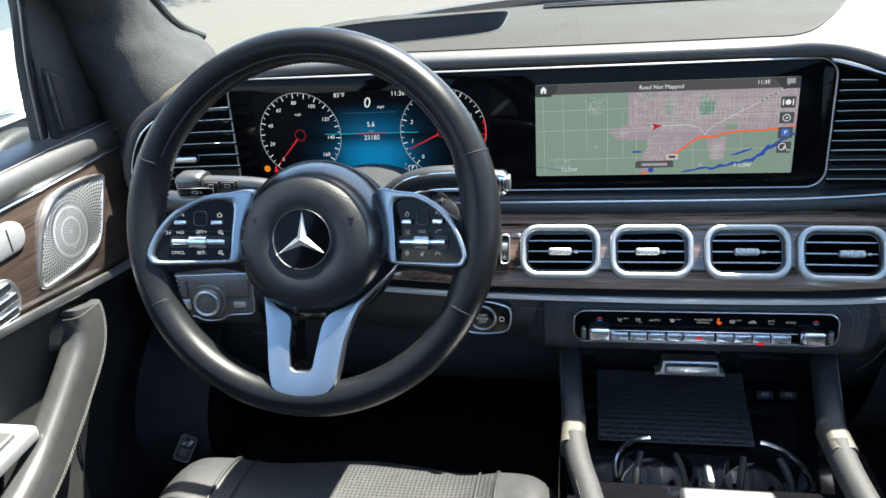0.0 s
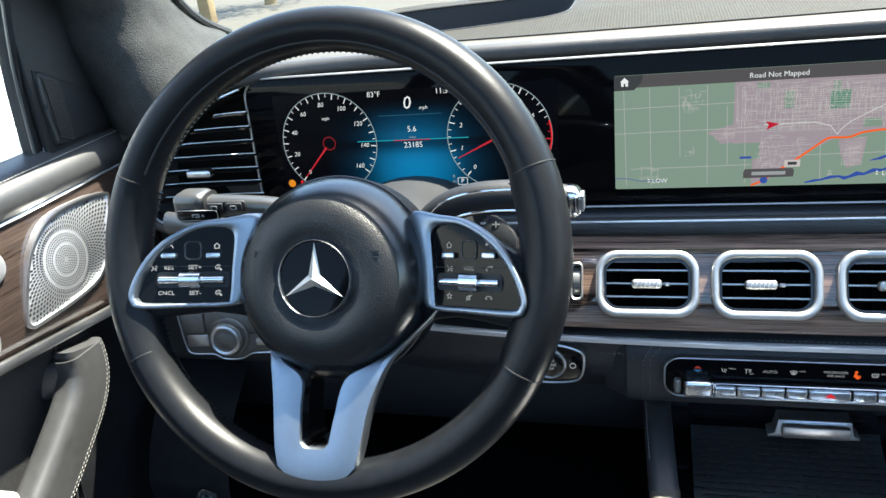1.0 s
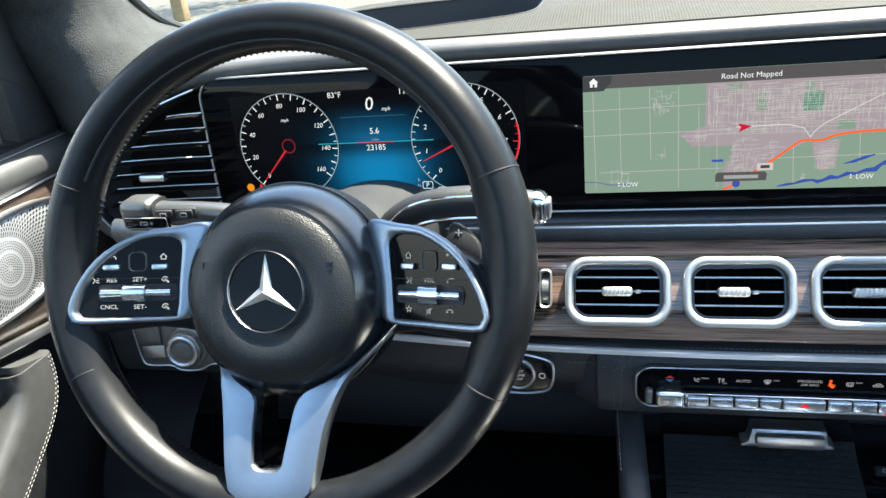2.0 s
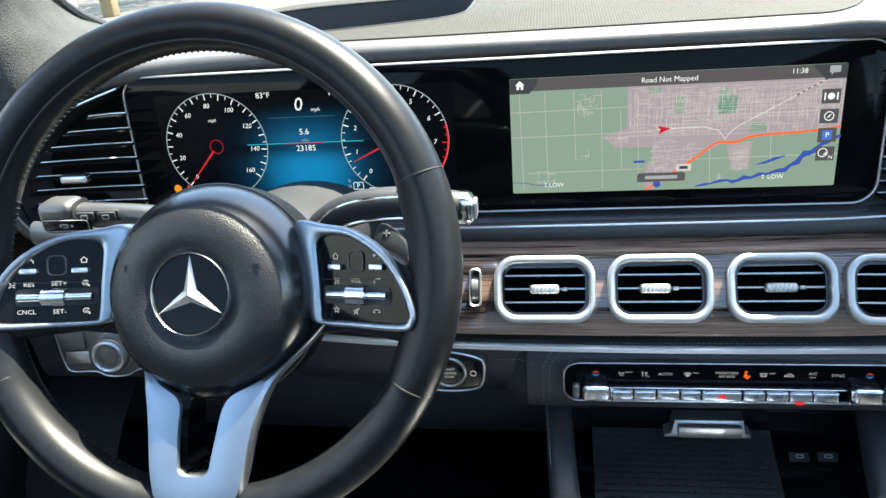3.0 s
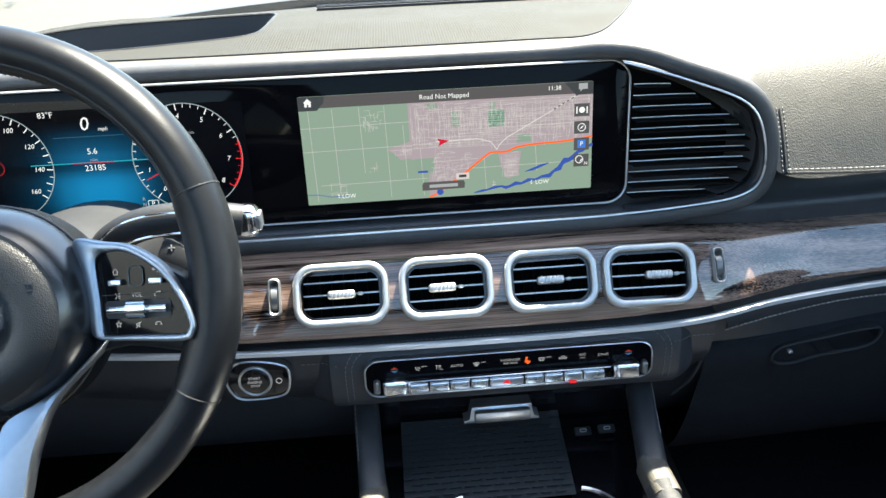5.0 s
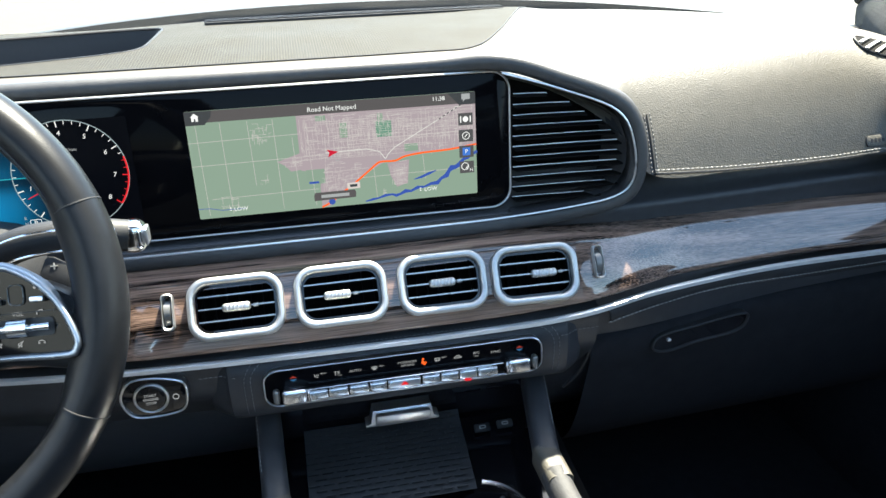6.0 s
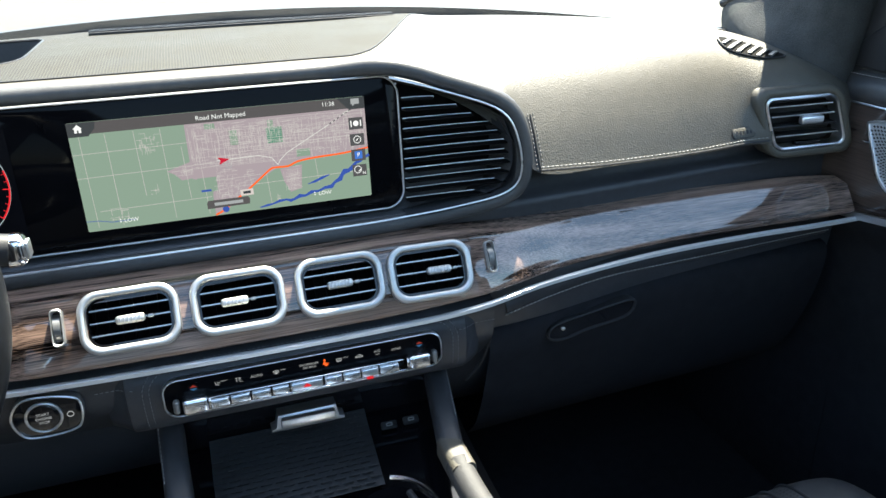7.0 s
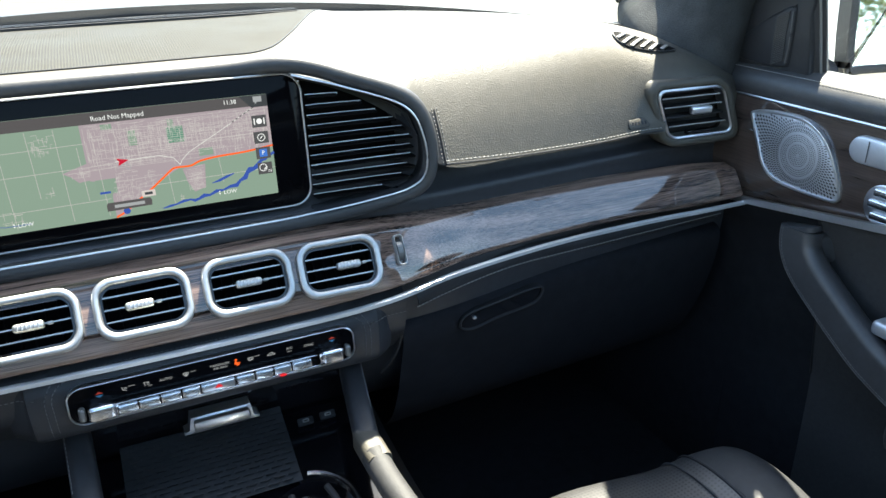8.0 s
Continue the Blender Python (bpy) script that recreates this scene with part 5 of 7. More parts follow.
    root = spline([(X(0.034), 0.706, 1.108), (X(0.016), 0.712, 1.112), (X(-0.004), 0.719, 1.1135)], 4)
    part("pull_handle", join(sweep(path, grip, up=(s, 0, 0)), sweep(root, rrect(0.050, 0.042, 0.012, 4), up=(0, 0, 1))), GRIP_LEATHER, d, "padded leather pull handle")
    part("handle_cap", sweep([path[0] + Vector((0, 0.0000, -0.001)), path[0] + Vector((0, 0.0006, 0.0025)), path[0] + Vector((0, 0.0010, 0.0040))], inset(grip, 0.003), up=(s, 0, 0)), GRIP_LEATHER, d)
    for off in (0.0165, 0.0198):
        run = []
        for p, q in zip(path[2:48], path[3:49]):
            dr = (q - p).normalized()
            nr = (Vector((-s, 0, 0)) - dr * dr.dot(Vector((-s, 0, 0)))).normalized()
            sd = dr.cross(nr)
            sd = sd if sd.y > 0 else -sd
            run.append(p + nr * (0.0172 if off < 0.018 else 0.0170) + sd * off)
        stitches("stitching", run, d, 0.0050, 0.0036, 0.0004)
    part("arm_rest", box(X(0.0), 0.32, 0.945, 0.10, 0.42, 0.06, 0.02, 3), LEATHER, d)
    sw = part("window_switch_panel", box(X(0.006), 0.525, 1.052, 0.052, 0.13, 0.020, 0.007, 3), PLATE, d, "silver window switch panel")
    for k in range(2):
        part("switch", box(X(0.003), 0.50 + 0.05 * k, 1.0635, 0.03, 0.030, 0.010, 0.003, 3), GREYPLASTIC, sw)
    # speaker plate
    def leaf(g):
        pts = [(0.836, 1.268), (0.80, 1.274), (0.748, 1.273), (0.712, 1.252), (0.690, 1.218), (0.679, 1.192), (0.682, 1.182), (0.695, 1.179), (0.745, 1.178), (0.785, 1.182), (0.808, 1.198), (0.824, 1.228), (0.838, 1.258)]
        c = (0.755, 1.226)
        return [(c[0] + (y - c[0]) * g, c[1] + (z - c[1]) * g) for y, z in pts]
    ol = rounded(leaf(1.0), 4)
    turn = Matrix(((0, s, 0, X(-0.0015)), (1, 0, 0, 0), (0, 0, 1, 0), (0, 0, 0, 1)))
    bm = plate(ol, 0.0, 0.012, 0.002)
    bm.transform(turn)
    spk = part("speaker_plate", bm, PLATE, d, "pale metal speaker plate with radial perforations")
    bm = ring(inset(ol, -0.0005), inset(ol, 0.003), -0.0014, 0.006, 0.0006)
    bm.transform(turn)
    part("plate_rim", bm, SATIN, spk)
    cy, cz = 0.752, 1.2245
    bm = bmesh.new()
    inner = inset(ol, 0.005)

    def within(y, z):
        ok = False
        for (y0, z0), (y1, z1) in zip(inner, inner[1:] + inner[:1]):
            if (z0 > z) != (z1 > z) and y < (y1 - y0) * (z - z0) / (z1 - z0) + y0:
                ok = not ok
        return ok

    r = 0.004
    ringno = 0
    while r < 0.10:
        cnt = max(8, int(2 * math.pi * min(r, 0.034) / 0.0026)) if r > 0.006 else 8
        ln = 0.0013 if r < 0.034 else 0.0032
        skip = abs(r - 0.0175) < 0.0010 or abs(r - 0.0295) < 0.0012
        for k in range(cnt):
            t = 2 * math.pi * (k + 0.5 * (ringno % 2)) / cnt
            y, z = cy + r * math.cos(t), cz + r * math.sin(t)
            if skip or not within(y, z):
                continue
            w = 0.0006 if r < 0.034 else 0.0006 * (r / 0.034) ** 0.8
            ry, rz = math.cos(t), math.sin(t)
            q = [(y + ry * a * ln / 2 - rz * b * w, z + rz * a * ln / 2 + ry * b * w) for a, b in ((-1, -1), (1, -1), (1, 1), (-1, 1))]
            bm.faces.new([bm.verts.new((X(-0.0015) - s * 0.0004, a, b)) for a, b in q])
        r += 0.0026 if r < 0.034 else 0.0042
        ringno += 1
    pf = part("perforations", bm, DARK, spk)
    # seat switch capsule and door opener
    bm = plate(rrect(0.14, 0.034, 0.0168, 7, 0.612, 1.255), 0.0, 0.012, 0.003)
    bm.transform(turn)
    cap = part("seat_switch_plate", bm, PLATE, d, "long pale metal seat switch plate")
    bm = join(*[box(0.655 - 0.03 * k, -0.0004, 1.255, 0.0008, 0.001, 0.026) for k in range(3)])
    bm.transform(turn)
    part("switch_gap", bm, DARK, cap)
    bm = plate(rrect(0.10, 0.052, 0.025, 8, 0.598, 1.196), 0.001, 0.012, 0.002)
    bm.transform(turn)
    op = part("opener_bowl", bm, SATIN, d, "silver door opener bowl")
    bm = join(*[box(0.600, -0.0005, 1.211 - 0.015 * k, 0.080 - 0.010 * (k != 1), 0.006, 0.0105, 0.0028, 3) for k in range(3)])
    bm.transform(turn)
    part("opener_lever", bm, ROCKER, op, "ribbed chrome opener lever")
    # mirror triangle with tweeter
    ahead = 0.026 if s < 0 else 0.0
    tri = [(0.806, 1.322), (0.804, 1.40), (0.808, 1.49), (0.82, 1.56), (0.85, 1.56), (0.95, 1.45), (1.05, 1.36), (1.06, 1.322)]
    # upper arm added above the view to keep window sun off the seat
    if s > 0:
        tri = [(0.778, 1.322), (0.79, 1.40), (0.786, 1.44), (0.742, 1.495), (0.68, 1.555), (0.60, 1.615), (0.64, 1.665), (0.85, 1.56), (0.95, 1.45), (1.05, 1.36), (1.06, 1.322)]
    bm = plate(tri, 0.0, 0.010, 0.002)
    bm.transform(Matrix(((0, s, 0, X(0.022)), (1, 0, 0, 0), (0, 0, 1, 0), (0, 0, 0, 1))))
    part("mirror_triangle", bm, SOFT, d)
    tw = rounded([(0.812, 1.404), (0.818, 1.409), (0.838, 1.400), (0.875, 1.378), (0.905, 1.352), (0.906, 1.338), (0.900, 1.331), (0.870, 1.328), (0.835, 1.3275), (0.816, 1.330), (0.811, 1.339)], 4)
    tm = Matrix(((0, s, 0, X(0.0185)), (1, 0, 0, 0), (0, 0, 1, 0), (0, 0, 0, 1)))
    bm = plate(tw, 0.0, 0.012, 0.003)
    bm.transform(tm)
    twp = part("tweeter_cover", bm, SOFT, d, "smooth black tweeter cover")
    bm = bmesh.new()
    for k in range(25):
        z = 1.335 + 0.0026 * k
        bmesh.ops.create_cube(bm, size=1, matrix=Matrix.Translation((0.829 + 0.0012 * math.sin(k * 0.12), -0.0006, z)) @ pose(0, 0, 0, 0, 25) @ Matrix.Diagonal((0.022, 0.002, 0.0012, 1)))
    bm.transform(tm)
    part("tweeter_ribs", bm, LEATHER, twp, "fine slanted ribs")
    bm = sweep(spline([(0.814, -0.001, 1.402), (0.812, -0.001, 1.37), (0.814, -0.001, 1.335)], 6), circle(0.0016, 8))
    bm.transform(tm)
    part("ridge", bm, LEATHER, twp)
    # glass, frame
    wg = part("window_glass", grid([[(X(0.045), y, 1.322), (X(0.02), y, 1.50), (X(-0.07), y, 1.745)] for y in (-0.2, 0.2, 0.52, 0.786 + ahead)]), CLEAR, d, "clear side window")
    wg.visible_shadow = False
    wg.data.flip_normals()
    part("window_frame", sweep(spline([(X(0.043), 0.776 + ahead, 1.325), (X(0.034), 0.790 + ahead * 0.5, 1.42), (X(0.018), 0.806, 1.53), (X(-0.01), 0.735, 1.61), (X(-0.05), 0.50, 1.70), (X(-0.068), 0.2, 1.755), (X(-0.07), -0.2, 1.76)], 4), [(-0.006, -0.008), (0.006, -0.008), (0.006, 0.008), (-0.006, 0.008)]), DARK, d, "slim black window frame")
    part("frame_line", sweep(spline([(X(0.036), 0.770 + ahead, 1.325), (X(0.027), 0.784 + ahead * 0.5, 1.42), (X(0.011), 0.800, 1.53), (X(-0.017), 0.729, 1.61), (X(-0.057), 0.50, 1.69)], 4), circle(0.0016, 6)), GREYPLASTIC, d, "thin bright line on the frame")
    # outer skin
    rows = [[(X(0.055), y, 1.322), (s * 0.86, y, 1.30), (s * 0.93, y, 1.20), (s * 0.965, y, 1.0), (s * 0.965, y, 0.7), (s * 0.93, y, 0.42)] for y in (-0.22, 0.3, 0.8, 1.15)]
    part("outer_skin", grid([spline(c, 4) for c in zip(*[spline(r, 4) for r in rows])]), WHITECAR, d, "white painted outer skin")
    return d


door(-1, 0.750, "black leather and wood driver door lit by the sun")
door(1, 0.774, "black leather and wood passenger door in shade")
for s in (-1, 1):
    rows = [[(s * 0.80, y, 1.322), (s * 0.86, y, 1.30), (s * 0.93, y, 1.20), (s * 0.97, y, 1.0), (s * 0.97, y, 0.7), (s * 0.93, y, 0.42)] for y in (-3.1, -2.0, -1.0, -0.23)]
    part("rear_flank", grid([spline(c, 4) for c in zip(*[spline(r, 4) for r in rows])]), WHITECAR, shell, "white painted rear flank")
    # door mirror
    mr = thing("door_mirror", (s * 0.92, 0.93, 1.27), "white door mirror with dark rim and clear glass", "door mirror", group="door mirrors")
    cm = pose(s * (1.085 if s > 0 else 1.15), 0.835, 1.385, -7, 0, -s * 26)
    mo = rounded([(-0.10 * s, -0.075), (-0.085 * s, -0.085), (0.08 * s, -0.07), (0.11 * s, -0.045), (0.115 * s, 0.05), (0.09 * s, 0.075), (-0.06 * s, 0.08), (-0.10 * s, 0.055)], 3)
    for nm, bm, mt, lb in (("mirror_glass", plate(inset(mo, 0.004), 0.0, 0.004), MIRROR, "reflecting mirror glass"), ("rim", ring(inset(mo, -0.008), inset(mo, 0.004), -0.008, 0.03, 0.002), SOFT, "dark rim"), ("cap", plate(inset(mo, -0.010), 0.02, 0.11, 0.02), WHITECAR, "white cap")):
        bm.transform(cm)
        part(nm, bm, mt, mr, lb)
    low_ = 0.0 if s > 0 else 0.06
    part("arm", sweep([(s * 0.80, 0.93, 1.325 - low_), (s * 0.88, 0.92, 1.30 - low_), (s * 0.98, 0.90, 1.29 - low_)], circle(0.03, 12, 0.022)), SOFT, mr)

# bonnet and front wings close the car ahead of the windscreen
rows = [[(x, y, z - 0.10 * abs(x / 0.95) ** 3) for x in (-0.95, -0.8, -0.4, 0.0, 0.4, 0.8, 0.95)] for y, z in ((1.47, 1.21), (1.9, 1.17), (2.4, 1.09), (2.62, 0.98), (2.68, 0.6))]
part("bonnet", thicken(grid([spline(c, 4) for c in zip(*[spline(r, 3) for r in rows])]), 0.02), WHITECAR, shell, "white painted bonnet")
for s in (-1, 1):
    part("front_wing", box(s * 0.955, 1.92, 0.85, 0.03, 1.5, 0.48, 0.01, 2), WHITECAR, shell, "white front wing")

# release lever by the driver's knee
rl = thing("bonnet_release", (-0.69, 0.745, 0.90), "small black release switch with pale outline", "switch")
RM = pose(-0.666, 0.742, 0.904, -40, 36, 20)
for nm, bm, mt, lb in (("outline", ring(rrect(0.022, 0.036, 0.005, 4), rrect(0.0200, 0.0340, 0.004, 4), -0.001, 0.006, 0.0004), GREYPLASTIC, "thin silver outline"), ("lower_key", box(0, 0.0, -0.007, 0.016, 0.006, 0.011, 0.002, 2), SOFT, ""), ("upper_key", box(0, 0.001, 0.007, 0.016, 0.005, 0.013, 0.002, 2), GLOSS, ""), ("base", plate(rrect(0.020, 0.034, 0.004, 4), 0.002, 0.02), DARK, "")):
    bm.transform(RM)
    part(nm, bm, mt, rl, lb)
part("knee_panel", loft([(x, [(0.87, 1.03), (0.80, 0.98), (0.76, 0.90), (0.80, 0.80), (0.95, 0.70)]) for x in (-0.75, -0.70, -0.64)], 3, 4), CARPET, dash)

# ---------- centre console ----------
con = thing("centre_console", (0.01, 0.70, 0.70), "black centre console with leather side rails", "console")
part("base", loft([(x, [(0.98, 0.98), (0.90, 0.955), (0.84, 0.945), (0.78, 0.925), (0.70, 0.90), (0.60, 0.895), (0.40, 0.90), (0.10, 0.90)]) for x in (-0.15, -0.12, 0.0, 0.12, 0.175)], 3, 4), GLOSS, con)
for x in (-0.155, 0.180):
    part("side_wall", loft([(x - 0.004, [(0.98, 1.02), (0.84, 0.985), (0.70, 0.965), (0.55, 0.965), (0.1, 0.96)]), (x, [(0.98, 0.6), (0.84, 0.6), (0.70, 0.6), (0.55, 0.6), (0.1, 0.6)])], 2, 4), SOFT, con)
part("stowage_face", loft([(x, [(0.84, 1.035), (0.845, 1.01), (0.86, 0.985), (0.875, 0.955)]) for x in (-0.15, 0.0, 0.165)], 3, 4), GLOSS, con, "gloss black stowage front")
hd = part("cover_handle", join(plate([(-0.041, 0.9985), (-0.035, 1.001), (-0.032, 1.017), (0.034, 1.017), (0.037, 1.001), (0.043, 0.9985), (0.043, 0.996), (-0.041, 0.996)], 0.818, 0.835, 0.001), box(0.001, 0.813, 1.009, 0.062, 0.010, 0.014, 0.003, 2)), SATIN, con, "satin silver cover handle")
# ribbed roller cover
cov = part("roller_cover", loft([(x, [(0.862, 0.972), (0.845, 0.962), (0.81, 0.950), (0.765, 0.932)]) for x in (-0.112, 0.0, 0.074)], 3, 3), COVER, con, "dark ribbed roller cover")
bm = bmesh.new()
for r in range(15):
    t = r / 14
    y, z = 0.858 - 0.09 * t, 0.9715 - 0.036 * t + 0.0015
    for c in range(11):
        x = -0.105 + 0.0163 * c + (0.008 if r % 2 else 0)
        bmesh.ops.create_cube(bm, size=1, matrix=Matrix.Translation((x, y, z)) @ pose(0, 0, 0, 22) @ Matrix.Diagonal((0.012, 0.0026, 0.0016, 1)))
part("ribs", bm, COVER, cov)
# sockets beside the cover
for k, (x, y, z) in enumerate(((0.10, 0.842, 0.955), (0.128, 0.842, 0.956))):
    bm = plate(rrect(0.020, 0.010, 0.002, 3), 0, 0.004, 0.001)
    bm.transform(pose(x, y, z, -60))
    part("socket_flap", bm, SOFT, con)
    bm = ring(rrect(0.008, 0.004, 0.0012, 3), rrect(0.006, 0.0024, 0.0008, 3), -0.0004, 0.001)
    bm.transform(pose(x, y - 0.001, z + 0.001, -60))
    part("socket_mark", bm, THREAD, con)
# side rails with a paler stretch standing in for sunlight, and leather grips
for s, pts in ((-1, [(-0.150, 0.88, 1.03), (-0.146, 0.80, 0.995), (-0.142, 0.735, 0.975)]), (1, [(0.168, 0.88, 1.03), (0.156, 0.80, 1.000), (0.146, 0.735, 0.982)])):
    part("rail", sweep(spline(pts, 5), rrect(0.028, 0.031, 0.009, 4, 0, -0.0045)), DASH_LOW, con, "padded rail")
    e = Vector(pts[-1])
    part("rail_sunlit_end", sweep([e + Vector((0, 0.012, 0.002)), e + Vector((s * 0.002, -0.035, -0.002))], rrect(0.0284, 0.0314, 0.009, 4, 0, -0.0045)), DASH_LEATHER, con)
    if s > 0:
        run = ((0, -0.02, -0.004), (0.003, -0.06, -0.012), (0.012, -0.12, -0.022), (0.026, -0.20, -0.030), (0.032, -0.32, -0.045))
    else:
        run = ((0, -0.02, -0.004), (0.006, -0.06, -0.008), (0.016, -0.10, -0.014), (0.026, -0.16, -0.024), (0.030, -0.32, -0.05))
    g = spline([e + Vector(v) for v in run], 5)
    part("grip", sweep(g, [(0.0145 * math.cos(t), 0.017 * math.sin(t)) for t in [2 * math.pi * j / 16 for j in range(16)]]), LOWER, con, "leather knee grip")
    stitches("stitching", [p + Vector((s * 0.0115, 0, 0.0105)) for p in g[9:]], con, 0.0055, 0.0038, 0.0006)
    stitches("stitching", [p + Vector((s * 0.012, 0, 0.0105)) for p in spline(pts, 5)[:-3]], con, 0.0055, 0.0038, 0.0006)
# cup holders
for x in (-0.045, 0.072):
    cup = thing("cup_holder", (x, 0.70, 0.90), "black cup holder with bright half ring", "cup holder", group="cup holders")
    part("well", join(*[grid([[(x + 0.045 * math.cos(t), 0.705 + 0.05 * math.sin(t), z) for z in (0.905, 0.935)] for t in [2 * math.pi * j / 32 for j in range(33)]])]), GLOSS, cup)
    a0, a1 = (95, 200) if x < 0 else (-20, 85)
    part("bright_ring", sweep([(x + 0.05 * math.cos(radians(t)), 0.708 + 0.062 * math.sin(radians(t)), 0.936) for t in range(a0, a1, 5)], circle(0.003, 8)), CHROME, cup, "bright half ring")
    for k in (-0.018, 0.022):
        part("finger", sweep(spline([(x + k, 0.735, 0.94), (x + k * 1.3, 0.715, 0.932), (x + k * 1.5, 0.70, 0.91)], 4), circle(0.004, 8)), SOFT, cup)
part("touch_pad", join(box(0.022, 0.586, 0.943, 0.100, 0.164, 0.022, 0.006, 3), box(-0.048, 0.576, 0.938, 0.034, 0.150, 0.014, 0.004, 2)), SATIN, con, "satin touch pad unit")
part("slider_tab", box(0.010, 0.700, 0.940, 0.008, 0.030, 0.014, 0.003, 2), SATIN, con, "small silver tab")
part("pad_bridge", box(0.012, 0.600, 0.934, 0.26, 0.160, 0.02, 0.005, 2), GLOSS, con)

# ---------- outside ----------
def van(x0, y0, turn, label):
    th = thing("white_van", pose(x0, y0, 0, 0, 0, turn), label, "van", group="parked white vans")

    def put(name, bm, material, parent=None, lab=""):
        return part(name, bm, material, parent or th, lab, local=True)

    rows = [[(0.0, y, 0.95), (0.02, y, 1.2), (-0.05, y, 1.6), (-0.2, y, 2.0), (-0.7, y, 2.1), (-1.2, y, 2.0), (-1.4, y, 1.6), (-1.45, y, 0.95)] for y in (-3.9, -3.5, -1.4, 0.6, 2.6, 3.1)]
    put("body", grid([spline(c, 3) for c in zip(*[spline(r, 4) for r in rows])]), WHITECAR)
    for y in (-3.88, 3.08):
        put("end_panel", box(-0.72, y, 1.45, 1.40, 0.05, 1.15, 0.02, 2), WHITECAR)
    put("lower_body", box(-0.72, -0.4, 0.68, 1.45, 7.0, 0.55, 0.08, 3), WHITECAR)
    for z in (0.83, 0.89, 0.95):
        put("groove_rib", box(0.025, -0.4, z, 0.03, 6.6, 0.025, 0.008, 2), WHITECAR)
    put("window_band", grid([[(0.032, y, 1.205), (0.018, y, 1.30), (-0.028, y, 1.58)] for y in (-3.3, -1.0, 1.2, 2.55)]), PIANO, None, "dark side glass")
    put("lower_cladding", box(0.012, -0.4, 0.59, 0.03, 6.9, 0.32, 0.01, 2), SOFT, None, "black plastic lower cladding")
    for y in (-2.2, 1.95):
        bm = plate(circle(0.52, 40), -0.02, 0.06, 0.01)
        bm.transform(pose(-0.005, y, 0.32, 0, 0, 90))
        put("wheel_arch", bm, DARK)
        bm = hoop(circle(0.54, 40), circle(0.515, 40), -0.03, 0.02)
        bm.transform(pose(0, y, 0.32, 0, 0, 90))
        put("arch_trim", bm, GREYPLASTIC)
        bm = plate(circle(0.40, 40), -0.12, 0.1, 0.03)
        bm.transform(pose(0, y, 0.40, 0, 0, 90))
        wl = put("wheel", bm, SOFT)
        bm = plate(circle(0.25, 32), -0.135, -0.1, 0.02)
        bm.transform(pose(0, y, 0.40, 0, 0, 90))
        put("rim", bm, SATIN, wl)
    return th


van(-2.65, 0.9, 0, "white van with grooved side parked alongside")
van(3.6, -5.5, 180, "white van parked further back in the yard")


def tree(x, y, h, r, seed):
    """Tapered trunk with limbs and a ragged crown of single leaves."""
    rng = random.Random(seed)
    th = thing("tree", (x, y, 0), "leafy green tree with pale brown trunk", "tree", group="yard trees")
    base = h * 0.38
    bm = sweep(spline([(x, y, 0), (x + 0.05, y, base * 0.5), (x, y + 0.05, base), (x + 0.1, y, h * 0.75)], 4), circle(0.16, 10))
    for v in bm.verts:
        k = 1 - 0.75 * min(1, v.co.z / (h * 0.75))
        v.co.x, v.co.y = x + (v.co.x - x) * k, y + (v.co.y - y) * k
    part("trunk", bm, BARK, th, "pale brown trunk")
    clumps = []
    for k in range(16):
        a_, q = rng.uniform(0, 6.28), rng.uniform(0.15, 1)
        c = Vector((x + r * 0.75 * q * math.cos(a_), y + r * 0.75 * q * math.sin(a_), base + (h - base) * rng.uniform(0.25, 0.85)))
        clumps.append((c, r * rng.uniform(0.25, 0.45)))
        if k < 6:
            st = Vector((x, y, base * rng.uniform(0.8, 1.3)))
            part("limb", sweep(spline([st, (st + c) / 2 + Vector((0, 0, 0.2)), c], 4), circle(0.035, 6)), BARK, th)
    bm = bmesh.new()
    for c, rad in clumps:
        for k in range(150):
            d = Vector((rng.gauss(0, 1), rng.gauss(0, 1), rng.gauss(0, 0.8))).normalized() * rad * rng.uniform(0.5, 1.05)
            u = Vector((rng.gauss(0, 1), rng.gauss(0, 1), rng.gauss(0, 0.6))).normalized()
            w = u.orthogonal().normalized()
            s_ = rng.uniform(0.09, 0.17)
            p = c + d
            bm.faces.new([bm.verts.new(p + u * s_), bm.verts.new(p + w * s_ * 0.5), bm.verts.new(p - u * s_), bm.verts.new(p - w * s_ * 0.5)])
    tagged(part("crown", bm, LEAF, th, "ragged leafy crown"), kind="stuff")


# crown out of view, put here to cast shade on the yard ahead
tree(-9.4, 18.6, 5.6, 3.6, 1)
tree(5.0, -24, 7, 4, 2)
tree(10.5, -27, 6, 3.6, 3)
tree(1.0, -30, 7.5, 4.2, 4)
post = thing("wooden_post", (-9.15, 15.1, 0), "weathered yellowish wooden post standing in the yard", "post")
part("shaft", box(-9.15, 15.1, 0.75, 0.26, 0.26, 1.5, 0.02, 2), BARK, post)
part("cap", box(-9.15, 15.1, 1.53, 0.32, 0.32, 0.06, 0.015, 2), BARK, post)

